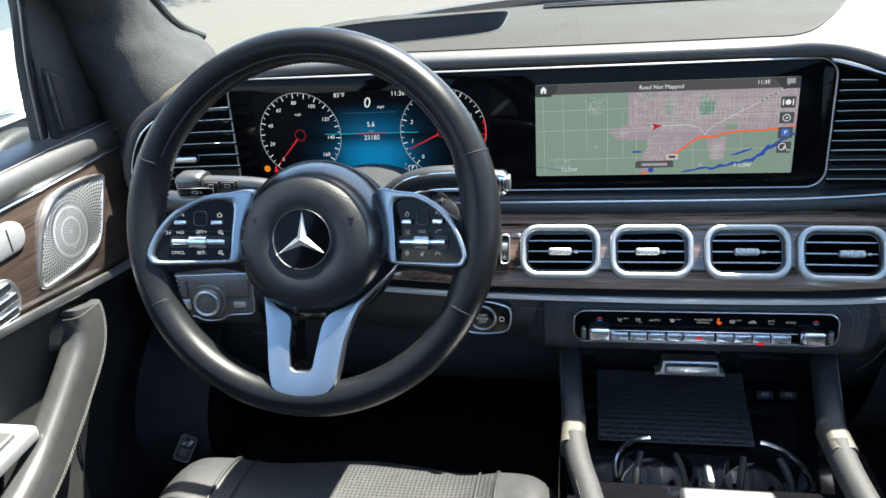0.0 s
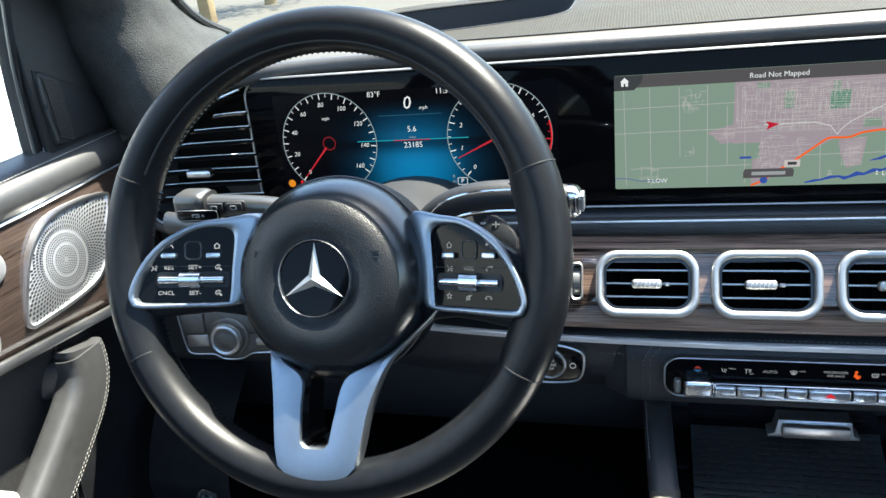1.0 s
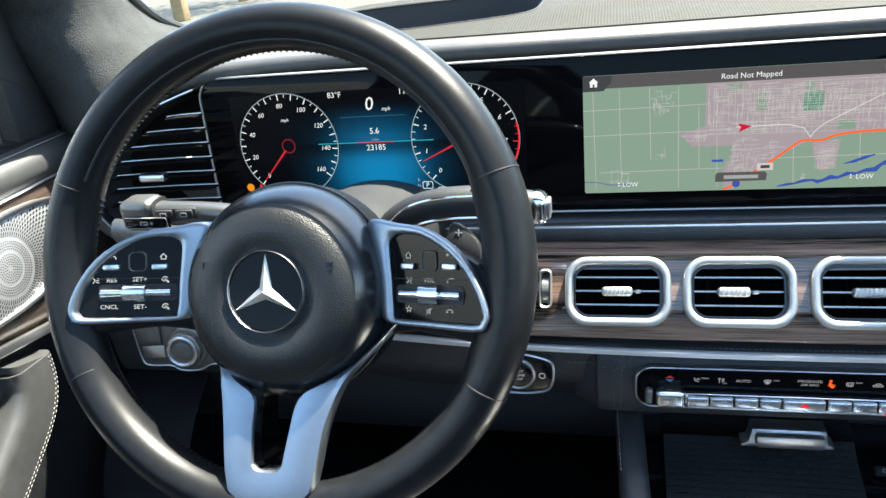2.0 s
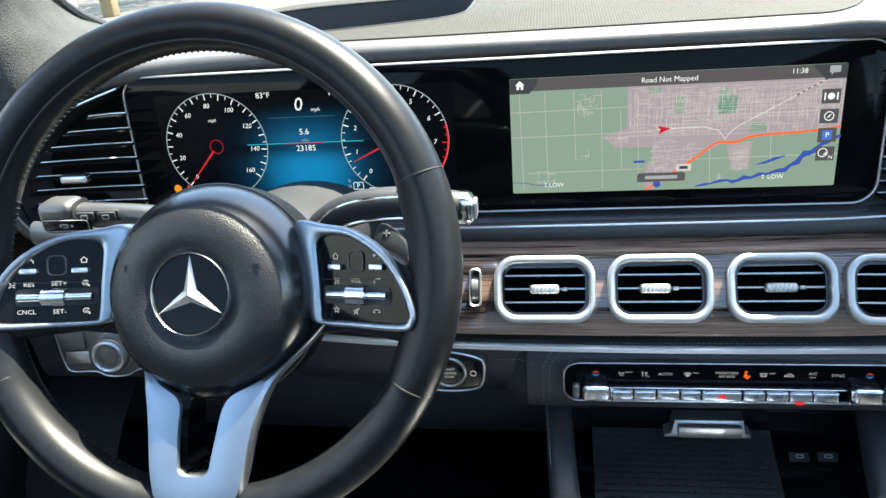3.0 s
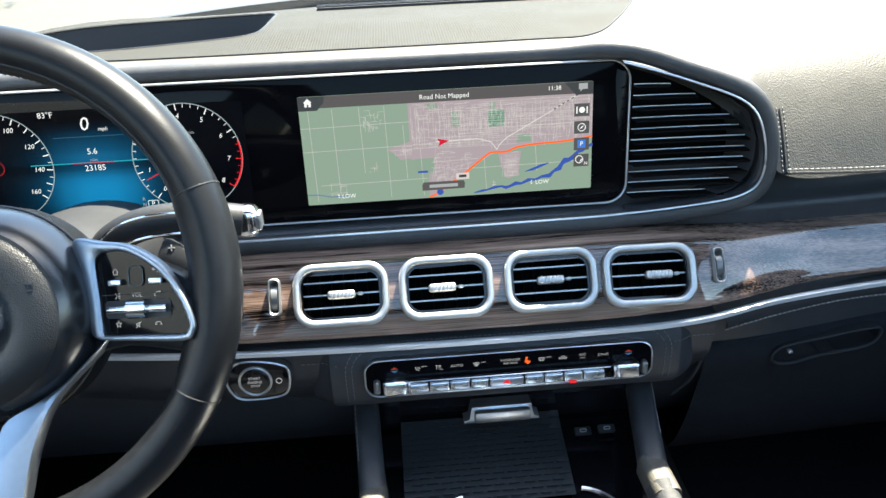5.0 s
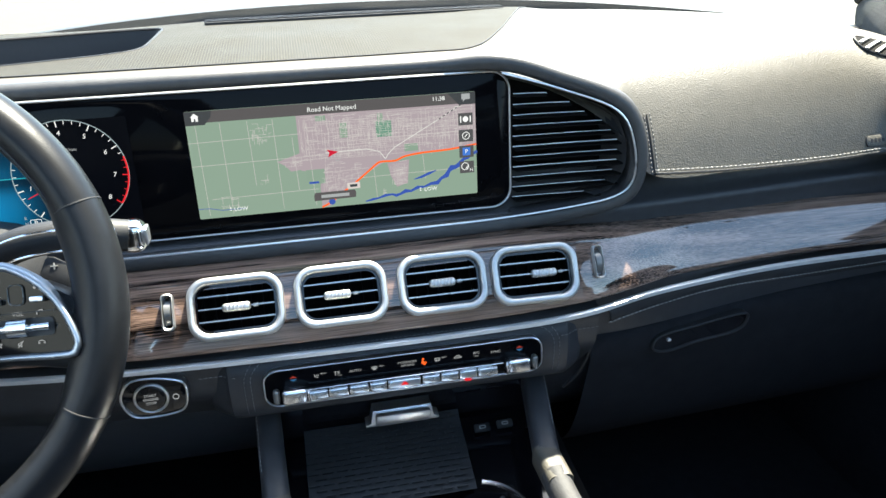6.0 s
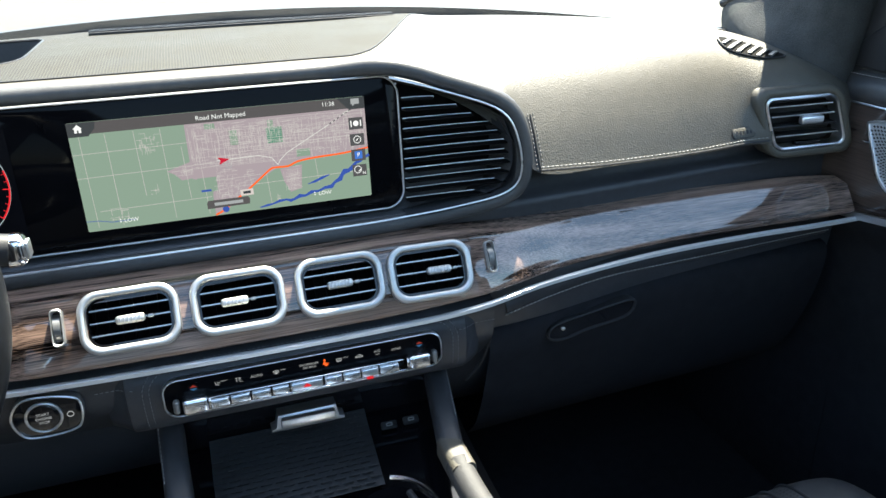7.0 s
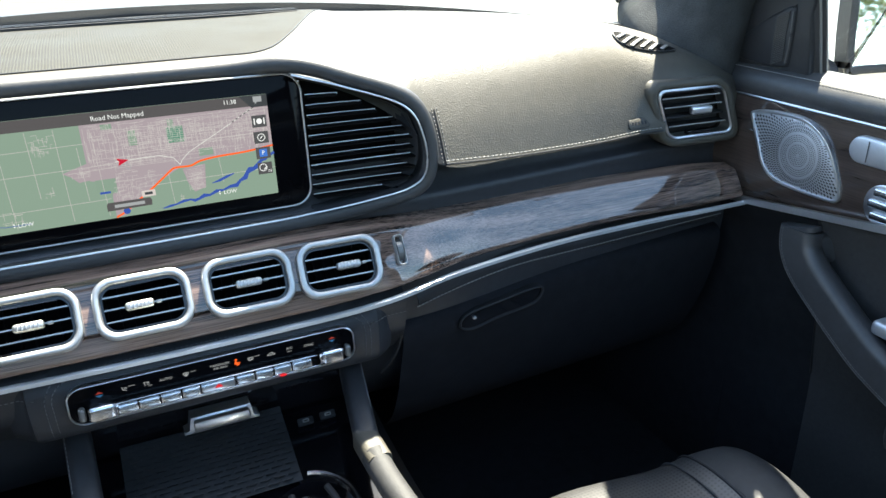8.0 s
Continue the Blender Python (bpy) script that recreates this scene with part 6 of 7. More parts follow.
# ---------- writing ----------
def text_mesh(body, size, m, align="CENTER", depth=0.0):
    cu = bpy.data.curves.new("text", "FONT")
    cu.body, cu.size, cu.align_x, cu.align_y, cu.extrude = body, size, align, "CENTER", depth
    cu.resolution_u = 2
    tmp = bpy.data.objects.new("text", cu)
    scene.collection.objects.link(tmp)
    me = bpy.data.meshes.new_from_object(tmp.evaluated_get(bpy.context.evaluated_depsgraph_get()))
    bpy.data.objects.remove(tmp)
    bpy.data.curves.remove(cu)
    bm = bmesh.new()
    bm.from_mesh(me)
    bpy.data.meshes.remove(me)
    bm.transform(m @ pose(0, 0, 0, 90))
    return bm


def label_on(name, body, size, x, y, z, material, parent, align="CENTER", shear_=0.0):
    m = Matrix.Translation((x, y, z))
    if shear_:
        m = m @ Matrix(((1, 0, shear_, 0), (0, 1, 0, 0), (0, 0, 1, 0), (0, 0, 0, 1)))
    return part(name, text_mesh(body, size, m, align), material, parent, local=True)


def flat(polys, y):
    """Flat pieces of a display picture: lists of (x, z)."""
    bm = bmesh.new()
    for p in polys:
        bm.faces.new([bm.verts.new((a, y, b)) for a, b in p])
    return bm


def bar(x0, z0, x1, z1):
    return [(x0, z0), (x1, z0), (x1, z1), (x0, z1)]


def stroke(pts, w, taper=None):
    out = []
    for i, (p, q) in enumerate(zip(pts, pts[1:])):
        d = Vector((q[0] - p[0], q[1] - p[1]))
        if d.length < 1e-9:
            continue
        n = Vector((-d.y, d.x)).normalized()
        a, b = (w / 2, w / 2) if taper is None else (taper[i] / 2, taper[i + 1] / 2)
        e = d.normalized() * w * 0.25
        out.append([(p[0] + n.x * a - e.x, p[1] + n.y * a - e.y), (p[0] - n.x * a - e.x, p[1] - n.y * a - e.y), (q[0] - n.x * b + e.x, q[1] - n.y * b + e.y), (q[0] + n.x * b + e.x, q[1] + n.y * b + e.y)])
    return out


def disc(cx, cz, r, n=20):
    return [(cx + x, cz + z) for x, z in circle(r, n)]


WHITE_L, GREY_L = glow("lit_white", (0.85, 0.87, 0.9), 0.95), glow("lit_grey", (0.40, 0.42, 0.45), 0.8)
RED_L, ORANGE_L, AMBER_L, BLUE_L = glow("lit_red", (0.75, 0.02, 0.03), 0.9), glow("lit_orange", (0.95, 0.13, 0.02), 0.95), glow("lit_amber", (0.9, 0.30, 0.02), 0.8), glow("lit_blue", (0.03, 0.10, 0.42), 0.9)
PINK_L, ROAD_L, HEAD_L, TAB_L, GREEN_L, WATER_L = glow("map_town", (0.34, 0.285, 0.325), 1.0), glow("map_street", (0.50, 0.475, 0.48), 1.0), glow("map_header", (0.085, 0.080, 0.084), 1.0), glow("map_tab", (0.045, 0.05, 0.055), 1.0), glow("map_park", (0.10, 0.24, 0.17), 1.0), glow("map_water", (0.035, 0.08, 0.36), 1.0)

# map picture
def M(u, v):
    return MX0 + u * (MX1 - MX0), MZ1 - v * (MZ1 - MZ0)


def mbar(u0, v0, u1, v1):
    return bar(*M(u0, v1), *M(u1, v0))


Y0 = -0.0011
town = [[M(*p) for p in ((0.365, 0.10), (1, 0.10), (1, 0.52), (0.90, 0.54), (0.80, 0.55), (0.74, 0.565), (0.66, 0.605), (0.60, 0.69), (0.545, 0.80), (0.50, 0.88), (0.455, 0.99), (0.425, 0.99), (0.425, 0.80), (0.435, 0.66), (0.365, 0.62))],
        [M(*p) for p in ((0.285, 0.52), (0.37, 0.45), (0.37, 0.61), (0.33, 0.62), (0.31, 0.56))], [M(*p) for p in ((0.67, 0.62), (0.75, 0.60), (0.74, 0.83), (0.70, 0.86), (0.68, 0.75))]]
part("map_town", flat(town, Y0), PINK_L, display, "pale pink town area", local=True)
part("map_park", flat([mbar(0.637, 0.21, 0.693, 0.36)], Y0 - 0.0001), GREEN_L, display, "deep green park", local=True)
FIELD_L = glow("map_field", (0.21, 0.295, 0.24), 1.0)
for park in (mbar(0.51, 0.20, 0.537, 0.34), mbar(0.735, 0.45, 0.785, 0.52), mbar(0.38, 0.62, 0.445, 0.76), mbar(0.645, 0.14, 0.665, 0.21), mbar(0.43, 0.12, 0.465, 0.17)):
    part("map_park", flat([park], Y0 - 0.0001), FIELD_L, display, "pale green park", local=True)
rng = random.Random(7)
streets = []
for k in range(46):
    u = 0.375 + 0.625 * k / 45 + rng.uniform(-0.004, 0.004)
    v0, v1 = 0.12 + rng.random() * 0.14, 0.50 - max(0, u - 0.7) * 0.02 - rng.random() * 0.12
    if rng.random() < 0.8:
        streets += stroke([M(u, v0), M(u, v1)], 0.00032)
for k in range(24):
    v = 0.13 + 0.40 * k / 23
    u0 = 0.37 + rng.random() * 0.25
    streets += stroke([M(u0, v), M(u0 + 0.12 + rng.random() * 0.34 if u0 < 0.55 else 0.99, v + rng.uniform(-0.008, 0.008))], 0.00030)
for k in range(150):
    u, v = 0.38 + 0.6 * rng.random(), 0.13 + 0.38 * rng.random()
    if rng.random() < 0.5:
        streets += stroke([M(u, v), M(u + 0.03 * rng.random() + 0.012, v)], 0.00028)
    else:
        streets += stroke([M(u, v), M(u, v + 0.07 * rng.random() + 0.02)], 0.00028)
for k in range(42):
    u, v = 0.435 + 0.13 * rng.random(), 0.58 + 0.28 * rng.random()
    if v < 1.36 - u * 0.98:
        streets += stroke([M(u, v), M(u + rng.uniform(0.01, 0.035), v)], 0.00028) + stroke([M(u, v), M(u, v + rng.uniform(0.02, 0.07))], 0.00028)
for k in range(16):
    v = 0.635 + 0.2 * k / 15
    streets += stroke([M(0.685 + rng.random() * 0.01, v), M(0.735 + rng.random() * 0.01, v)], 0.00026)
for u, v0, v1 in ((0.03, 0.12, 0.97), (0.11, 0.12, 0.97), (0.20, 0.12, 0.72), (0.285, 0.12, 0.97), (0.345, 0.3, 0.8), (0.40, 0.5, 0.97), (0.62, 0.65, 0.95), (0.80, 0.56, 0.8)):
    streets += stroke([M(u, v0), M(u + 0.006, v1)], 0.00040)
for v, u0, u1 in ((0.285, 0.0, 0.37), (0.50, 0.0, 0.44), (0.53, 0.30, 0.46), (0.82, 0.05, 0.42), (0.74, 0.5, 1.0), (0.66, 0.44, 0.6), (0.44, 0.44, 0.67), (0.375, 0.5, 1.0)):
    streets += stroke([M(u0, v), M(u1, v - 0.012)], 0.00042)
for k in range(14):
    u, v = 0.22 + 0.05 * rng.random(), 0.15 + 0.16 * rng.random()
    streets += stroke([M(u, v), M(u + rng.uniform(-0.02, 0.02), v)], 0.0003) + stroke([M(u, v), M(u, v + 0.04)], 0.0003)
for k in range(420):
    u, v = 0.37 + 0.63 * rng.random(), 0.12 + 0.40 * rng.random()
    if v > 0.5 - 0.1 * (u > 0.62) and rng.random() < 0.6:
        continue
    L = rng.uniform(0.02, 0.07)
    streets += stroke([M(u, v), M(u + rng.uniform(-0.004, 0.004), min(0.53, v + L * 1.3))], 0.00032) if rng.random() < 0.62 else stroke([M(u, v), M(min(1, u + L * 0.6), v - 0.005)], 0.00032)
for u0, u1, v0, v1, n_ in ((0.31, 0.37, 0.47, 0.58, 20), (0.21, 0.26, 0.18, 0.34, 16), (0.68, 0.74, 0.60, 0.84, 30), (0.43, 0.52, 0.55, 0.85, 26), (0.64, 0.66, 0.86, 0.95, 8), (0.22, 0.25, 0.62, 0.72, 8), (0.07, 0.14, 0.80, 0.92, 12)):
    for k in range(n_):
        u, v = rng.uniform(u0, u1), rng.uniform(v0, v1)
        streets += stroke([M(u, v), M(u, min(v1, v + 0.06))], 0.0003) if k % 2 else stroke([M(u, v), M(min(u1, u + 0.03), v)], 0.0003)
tagged(part("map_street_grid", flat(streets, Y0 - 0.0002), ROAD_L, display, "fine pale street lines", local=True), kind="stuff")
river = [(0.585, 0.975), (0.61, 0.962), (0.63, 0.955), (0.655, 0.935), (0.68, 0.930), (0.695, 0.945), (0.71, 0.935), (0.73, 0.91), (0.75, 0.915), (0.775, 0.885), (0.80, 0.885), (0.825, 0.86), (0.85, 0.855), (0.865, 0.815), (0.885, 0.79), (0.895, 0.745), (0.905, 0.72), (0.92, 0.715), (0.935, 0.69), (0.95, 0.645), (0.965, 0.63), (0.985, 0.60), (1.0, 0.58)]
wat = stroke([M(*p) for p in river], 0.003, [0.0012, 0.0026, 0.0016, 0.0030, 0.0018, 0.0034, 0.0024, 0.0042, 0.0022, 0.0036, 0.0020, 0.0030, 0.0044, 0.0026, 0.0052, 0.0036, 0.0060, 0.0040, 0.0050, 0.0030, 0.0040, 0.0028, 0.003])
wat += stroke([M(0.765, 0.80), M(0.79, 0.785), M(0.82, 0.755), M(0.845, 0.735)], 0.002, [0.0006, 0.0026, 0.0028, 0.001]) + [mbar(0.388, 0.735, 0.422, 0.755)] + stroke([M(0.0, 0.90), M(0.04, 0.905), (M(0.08, 0.93)), M(0.16, 0.93)], 0.0006)
tagged(part("map_river", flat(wat[:22], Y0 - 0.0003), WATER_L, display, "blue river", local=True), kind="stuff")
part("map_pond", flat(wat[22:25], Y0 - 0.0003), WATER_L, display, "blue pond", local=True)
part("map_pond", flat(wat[25:26], Y0 - 0.0003), WATER_L, display, "blue pond", local=True)
part("map_stream", flat(wat[26:], Y0 - 0.0003), WATER_L, display, "thin blue stream", local=True)
white_road = [(0.455, 0.47), (0.60, 0.465), (0.645, 0.50), (0.665, 0.575), (0.675, 0.53), (0.70, 0.47), (0.76, 0.385), (0.82, 0.30), (0.88, 0.215), (0.93, 0.135), (0.955, 0.105)]
part("map_road", flat(stroke([M(*p) for p in white_road], 0.0007), Y0 - 0.0004), glow("map_white_road", (0.62, 0.62, 0.62), 1.0), display, "white road", local=True)
part("map_railway", flat([q for k in range(6) for q in stroke([M(0.865 + 0.015 * k, 0.235 - 0.022 * k), M(0.872 + 0.015 * k, 0.225 - 0.022 * k)], 0.0009)], Y0 - 0.0005), TAB_L, display, local=True)
hw = [(0.425, 0.99), (0.455, 0.955), (0.50, 0.87), (0.545, 0.79), (0.60, 0.68), (0.635, 0.61), (0.655, 0.598), (0.70, 0.60), (0.735, 0.565), (0.80, 0.545), (0.90, 0.535), (1.0, 0.505)]
run = spline([(M(*p)[0], Y0 - 0.0006, M(*p)[1]) for p in hw], 3)
band = []
for k, p in enumerate(run):
    d = (run[min(k + 1, len(run) - 1)] - run[max(k - 1, 0)]).normalized()
    side_ = Vector((-d.z, 0, d.x)) * 0.00095
    band.append([p + side_, p - side_])
bm = grid(band)
part("map_highway", bm, ORANGE_L, display, "bright orange highway", local=True)
ax, az = M(0.478, 0.475)
part("position_arrow", flat([[(ax + 0.0064, az + 0.0010), (ax - 0.0056, az + 0.0038), (ax - 0.0030, az + 0.0003)], [(ax + 0.0064, az + 0.0010), (ax - 0.0030, az + 0.0003), (ax - 0.0044, az - 0.0040)]], Y0 - 0.0008), glow("arrow_red", (0.50, 0.01, 0.035), 1.0), display, "dark red position arrow", local=True)
rx_, rz_ = M(0.494, 0.53)
part("position_ring", ring(disc(rx_, rz_, 0.0027), disc(rx_, rz_, 0.0022), Y0 - 0.0008, Y0), GREY_L, display, local=True)
part("map_header", flat([mbar(0, 0, 1, 0.105)], Y0 - 0.0007), HEAD_L, display, local=True)
for tab in ([M(0, 0), M(0, 0.125), M(0.062, 0.125), M(0.085, 0.06), M(0.09, 0)], [M(1, 0), M(1, 0.115), M(0.94, 0.115), M(0.90, 0)]):
    part("map_tab", flat([tab], Y0 - 0.0009), TAB_L, display, local=True)
hx, hz = M(0.033, 0.055)
part("home_icon", flat([[(hx - 0.0042, hz + 0.0003), (hx, hz + 0.0042), (hx + 0.0042, hz + 0.0003)], bar(hx - 0.0031, hz - 0.0038, hx - 0.0008, hz + 0.0004), bar(hx + 0.0008, hz - 0.0038, hx + 0.0031, hz + 0.0004), bar(hx - 0.001, hz - 0.0012, hx + 0.001, hz + 0.0008)], Y0 - 0.0011), WHITE_L, display, local=True)
cx, cz = M(0.965, 0.05)
part("message_icon", flat([bar(cx - 0.0045, cz - 0.0018, cx + 0.0045, cz + 0.004), [(cx - 0.003, cz - 0.0018), (cx - 0.0005, cz - 0.0018), (cx - 0.003, cz - 0.0042)]], Y0 - 0.0011), GREY_L, display, local=True)
for body, u, v, size, mt in (("Road Not Mapped", 0.490, 0.06, 0.0066, WHITE_L), ("11:38", 0.866, 0.045, 0.0062, WHITE_L), ("LOW", 0.143, 0.930, 0.0060, WHITE_L), ("LOW", 0.823, 0.910, 0.0060, WHITE_L)):
    label_on("screen_text", body, size, *M(u, v)[:1], Y0 - 0.0012, M(u, v)[1], mt, display)
for u, v in ((0.108, 0.925), (0.785, 0.905)):
    x, z = M(u, v)
    part("temperature_arrows", flat([[(x - 0.001, z + 0.0006), (x + 0.001, z + 0.0006), (x, z + 0.0022)], [(x - 0.001, z - 0.0006), (x + 0.001, z - 0.0006), (x, z - 0.0022)]], Y0 - 0.0012), WHITE_L, display, local=True)
part("street_pill", flat([[M(*p) for p in ((0.40, 0.87), (0.405, 0.845), (0.545, 0.845), (0.55, 0.87), (0.548, 0.92), (0.40, 0.925))]], Y0 - 0.0010), HEAD_L, display, local=True)
part("street_bar", flat([mbar(0.425, 0.87, 0.525, 0.90)], Y0 - 0.0012), GREY_L, display, local=True)
part("road_shield", flat([mbar(0.52, 0.775, 0.566, 0.835)], Y0 - 0.0010), glow("shield", (0.55, 0.5, 0.5), 1.0), display, local=True)
part("shield_bar", flat([mbar(0.53, 0.792, 0.556, 0.818)], Y0 - 0.0012), TAB_L, display, local=True)
part("round_shield", flat([disc(*M(0.462, 0.945), 0.0034)], Y0 - 0.0009), WATER_L, display, local=True)
for k, v in enumerate((0.255, 0.415, 0.57, 0.725)):
    x, z = M(0.962, v)
    key = part("map_key", flat([bar(x - 0.0078, z - 0.0064, x + 0.0078, z + 0.0064)], Y0 - 0.0009), glow("key_dark", (0.075, 0.075, 0.08), 1.0), display, local=True)
    if k == 2:
        part("parking_sign", flat([bar(x - 0.0042, z - 0.0042, x + 0.0042, z + 0.0042)], Y0 - 0.0011), glow("sign_blue", (0.05, 0.16, 0.55), 1.0), key, local=True)
        label_on("sign_letter", "P", 0.0066, x, Y0 - 0.0014, z, WHITE_L, key)
    elif k == 0:
        part("symbol", flat([disc(x, z, 0.0030), bar(x - 0.0058, z - 0.0034, x - 0.0046, z + 0.0034), bar(x + 0.0046, z - 0.0034, x + 0.0058, z + 0.0034)], Y0 - 0.0011), WHITE_L, key, local=True)
    else:
        bm = join(ring(disc(x - (0.002 if k == 3 else 0), z + (0.001 if k == 3 else 0), 0.0042), disc(x - (0.002 if k == 3 else 0), z + (0.001 if k == 3 else 0), 0.0035), Y0 - 0.0012, Y0 - 0.001), flat([[(x - 0.002, z - 0.002), (x + 0.0003, z - 0.0006), (x + 0.0022, z + 0.0022), (x - 0.0003, z + 0.0006)]], Y0 - 0.0012))
        part("symbol", bm, WHITE_L, key, local=True)
        if k == 3:
            label_on("sign_letter", "N", 0.0048, x + 0.0048, Y0 - 0.0012, z - 0.0035, WHITE_L, key)

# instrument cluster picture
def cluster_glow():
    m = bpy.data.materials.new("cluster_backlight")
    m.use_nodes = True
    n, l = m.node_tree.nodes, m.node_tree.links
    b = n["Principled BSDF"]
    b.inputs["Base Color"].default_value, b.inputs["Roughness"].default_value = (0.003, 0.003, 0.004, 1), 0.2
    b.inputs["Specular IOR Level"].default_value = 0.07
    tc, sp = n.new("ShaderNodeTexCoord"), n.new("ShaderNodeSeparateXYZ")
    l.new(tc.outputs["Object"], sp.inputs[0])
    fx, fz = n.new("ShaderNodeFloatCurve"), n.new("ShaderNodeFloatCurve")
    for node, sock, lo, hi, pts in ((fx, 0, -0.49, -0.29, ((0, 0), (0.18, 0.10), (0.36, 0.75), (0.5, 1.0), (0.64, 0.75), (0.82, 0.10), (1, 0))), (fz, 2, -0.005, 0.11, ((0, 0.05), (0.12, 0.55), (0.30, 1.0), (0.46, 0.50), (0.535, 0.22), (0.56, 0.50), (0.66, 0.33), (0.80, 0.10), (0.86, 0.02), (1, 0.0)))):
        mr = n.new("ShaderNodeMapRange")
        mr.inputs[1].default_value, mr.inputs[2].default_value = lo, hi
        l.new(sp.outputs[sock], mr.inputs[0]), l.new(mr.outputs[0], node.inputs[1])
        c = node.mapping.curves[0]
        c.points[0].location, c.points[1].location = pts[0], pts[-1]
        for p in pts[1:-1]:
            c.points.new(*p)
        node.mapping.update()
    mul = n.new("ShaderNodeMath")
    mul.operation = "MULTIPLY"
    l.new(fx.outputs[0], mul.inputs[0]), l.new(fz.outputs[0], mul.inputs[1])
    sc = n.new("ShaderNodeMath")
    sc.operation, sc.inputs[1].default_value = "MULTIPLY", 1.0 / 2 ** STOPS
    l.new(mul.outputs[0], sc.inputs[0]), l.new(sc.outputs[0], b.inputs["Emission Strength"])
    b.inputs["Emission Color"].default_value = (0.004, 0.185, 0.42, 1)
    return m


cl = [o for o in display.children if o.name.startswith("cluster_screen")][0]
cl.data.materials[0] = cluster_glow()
YC = -0.0009
part("speed_line", flat([bar(-0.452, 0.0575, -0.332, 0.0585)], YC), glow("teal_line", (0.02, 0.35, 0.45), 0.9), display, local=True)
part("mid_mark", flat([bar(-0.412, 0.0572, -0.372, 0.0582)], YC - 0.0002), glow("dim_red", (0.45, 0.02, 0.04), 0.9), display, local=True)
part("upper_line", flat([bar(-0.425, 0.0835, -0.358, 0.0840)], YC), glow("dim_blue", (0.03, 0.13, 0.22), 0.9), display, local=True)
for body, x, z, size, mt, sh in (("0", -0.393, 0.0955, 0.0185, WHITE_L, 0.15), ("mph", -0.3765, 0.0905, 0.0052, WHITE_L, 0.2), ("5.6", -0.391, 0.0690, 0.0082, WHITE_L, 0), ("miles", -0.391, 0.0607, 0.0036, GREY_L, 0), ("23185", -0.391, 0.0525, 0.0082, WHITE_L, 0), ("83°F", -0.428, 0.1060, 0.0078, WHITE_L, 0), ("11:38", -0.354, 0.1060, 0.0080, WHITE_L, 0), ("mph", -0.484, 0.0840, 0.0048, WHITE_L, 0.2)):
    label_on("cluster_text", body, size, x, YC - 0.0004, z, mt, display, shear_=sh)


def dial(cx, cz, r, first, sweep_, count, sub, words, needle, red_from=None):
    """A round gauge drawn on the screen: rim, ticks, figures, needle."""
    g = part("dial", ring(disc(cx, cz, r, 64), disc(cx, cz, r - 0.0008, 64), YC - 0.0002, YC), glow("dial_rim", (0.30, 0.38, 0.42), 0.9), display, "thin pale gauge rim", local=True)
    ticks, reds = [], []
    for k in range(count * sub + 1):
        t = radians(first - sweep_ * k / (count * sub))
        major = k % sub == 0
        d = Vector((math.cos(t), math.sin(t)))
        a, b = r - 0.0012, r - (0.0065 if major else 0.0042)
        (reds if red_from and k / sub >= red_from else ticks).extend(stroke([(cx + d.x * a, cz + d.y * a), (cx + d.x * b, cz + d.y * b)], 0.0010 if major else 0.0006))
    part("tick_marks", flat(ticks, YC - 0.0004), WHITE_L, g, local=True)
    if red_from:
        arc = [(cx + (r - 0.001) * math.cos(t), cz + (r - 0.001) * math.sin(t)) for t in [radians(first - sweep_ * (red_from + (count - red_from) * q / 12) / count) for q in range(13)]]
        part("red_band", flat(stroke(arc, 0.0016) + reds, YC - 0.0005), RED_L, g, "red rev band", local=True)
    for k, w in enumerate(words):
        if not w:
            continue
        t = radians(first - sweep_ * k / (len(words) - 1))
        label_on("figure", w, 0.0067, cx + (r - 0.0135) * math.cos(t), YC - 0.0005, cz + (r - 0.0125) * math.sin(t), WHITE_L, g, shear_=0.18)
    t = radians(first - sweep_ * needle)
    d = Vector((math.cos(t), math.sin(t)))
    part("needle", flat(stroke([(cx + d.x * 0.006, cz + d.y * 0.006), (cx + d.x * (r - 0.006), cz + d.y * (r - 0.006))], 0.0016, [0.0022, 0.0009]), YC - 0.0007), glow("needle_red", (0.55, 0.02, 0.04), 0.9), g, "red needle", local=True)
    part("needle_hub", ring(disc(cx, cz, 0.0075, 28), disc(cx, cz, 0.0062, 28), YC - 0.0006, YC - 0.0004), glow("dim_red_hub", (0.20, 0.01, 0.015), 0.9), g, local=True)


dial(-0.484, 0.0575, 0.0535, 228, 266, 16, 2, ["0", "20", "40", "60", "80", "100", "120", "140", "160"], 0.0)
dial(-0.301, 0.0575, 0.0535, 228, 266, 8, 4, ["0", "1", "2", "3", "4", "5", "6", "7", "8"], 0.085, 6.4)
label_on("cluster_text", "x1000/min", 0.0046, -0.301, YC - 0.0004, 0.082, GREY_L, display)
part("gear_box", ring(rrect(0.0105, 0.0075, 0.0012, 3, -0.342, 0.0125), rrect(0.0095, 0.0065, 0.001, 3, -0.342, 0.0125), YC - 0.0003, YC), WHITE_L, display, local=True)
part("mode_box", ring(rrect(0.0092, 0.0075, 0.0012, 3, -0.327, 0.0065), rrect(0.0082, 0.0065, 0.001, 3, -0.327, 0.0065), YC - 0.0003, YC), WHITE_L, display, local=True)
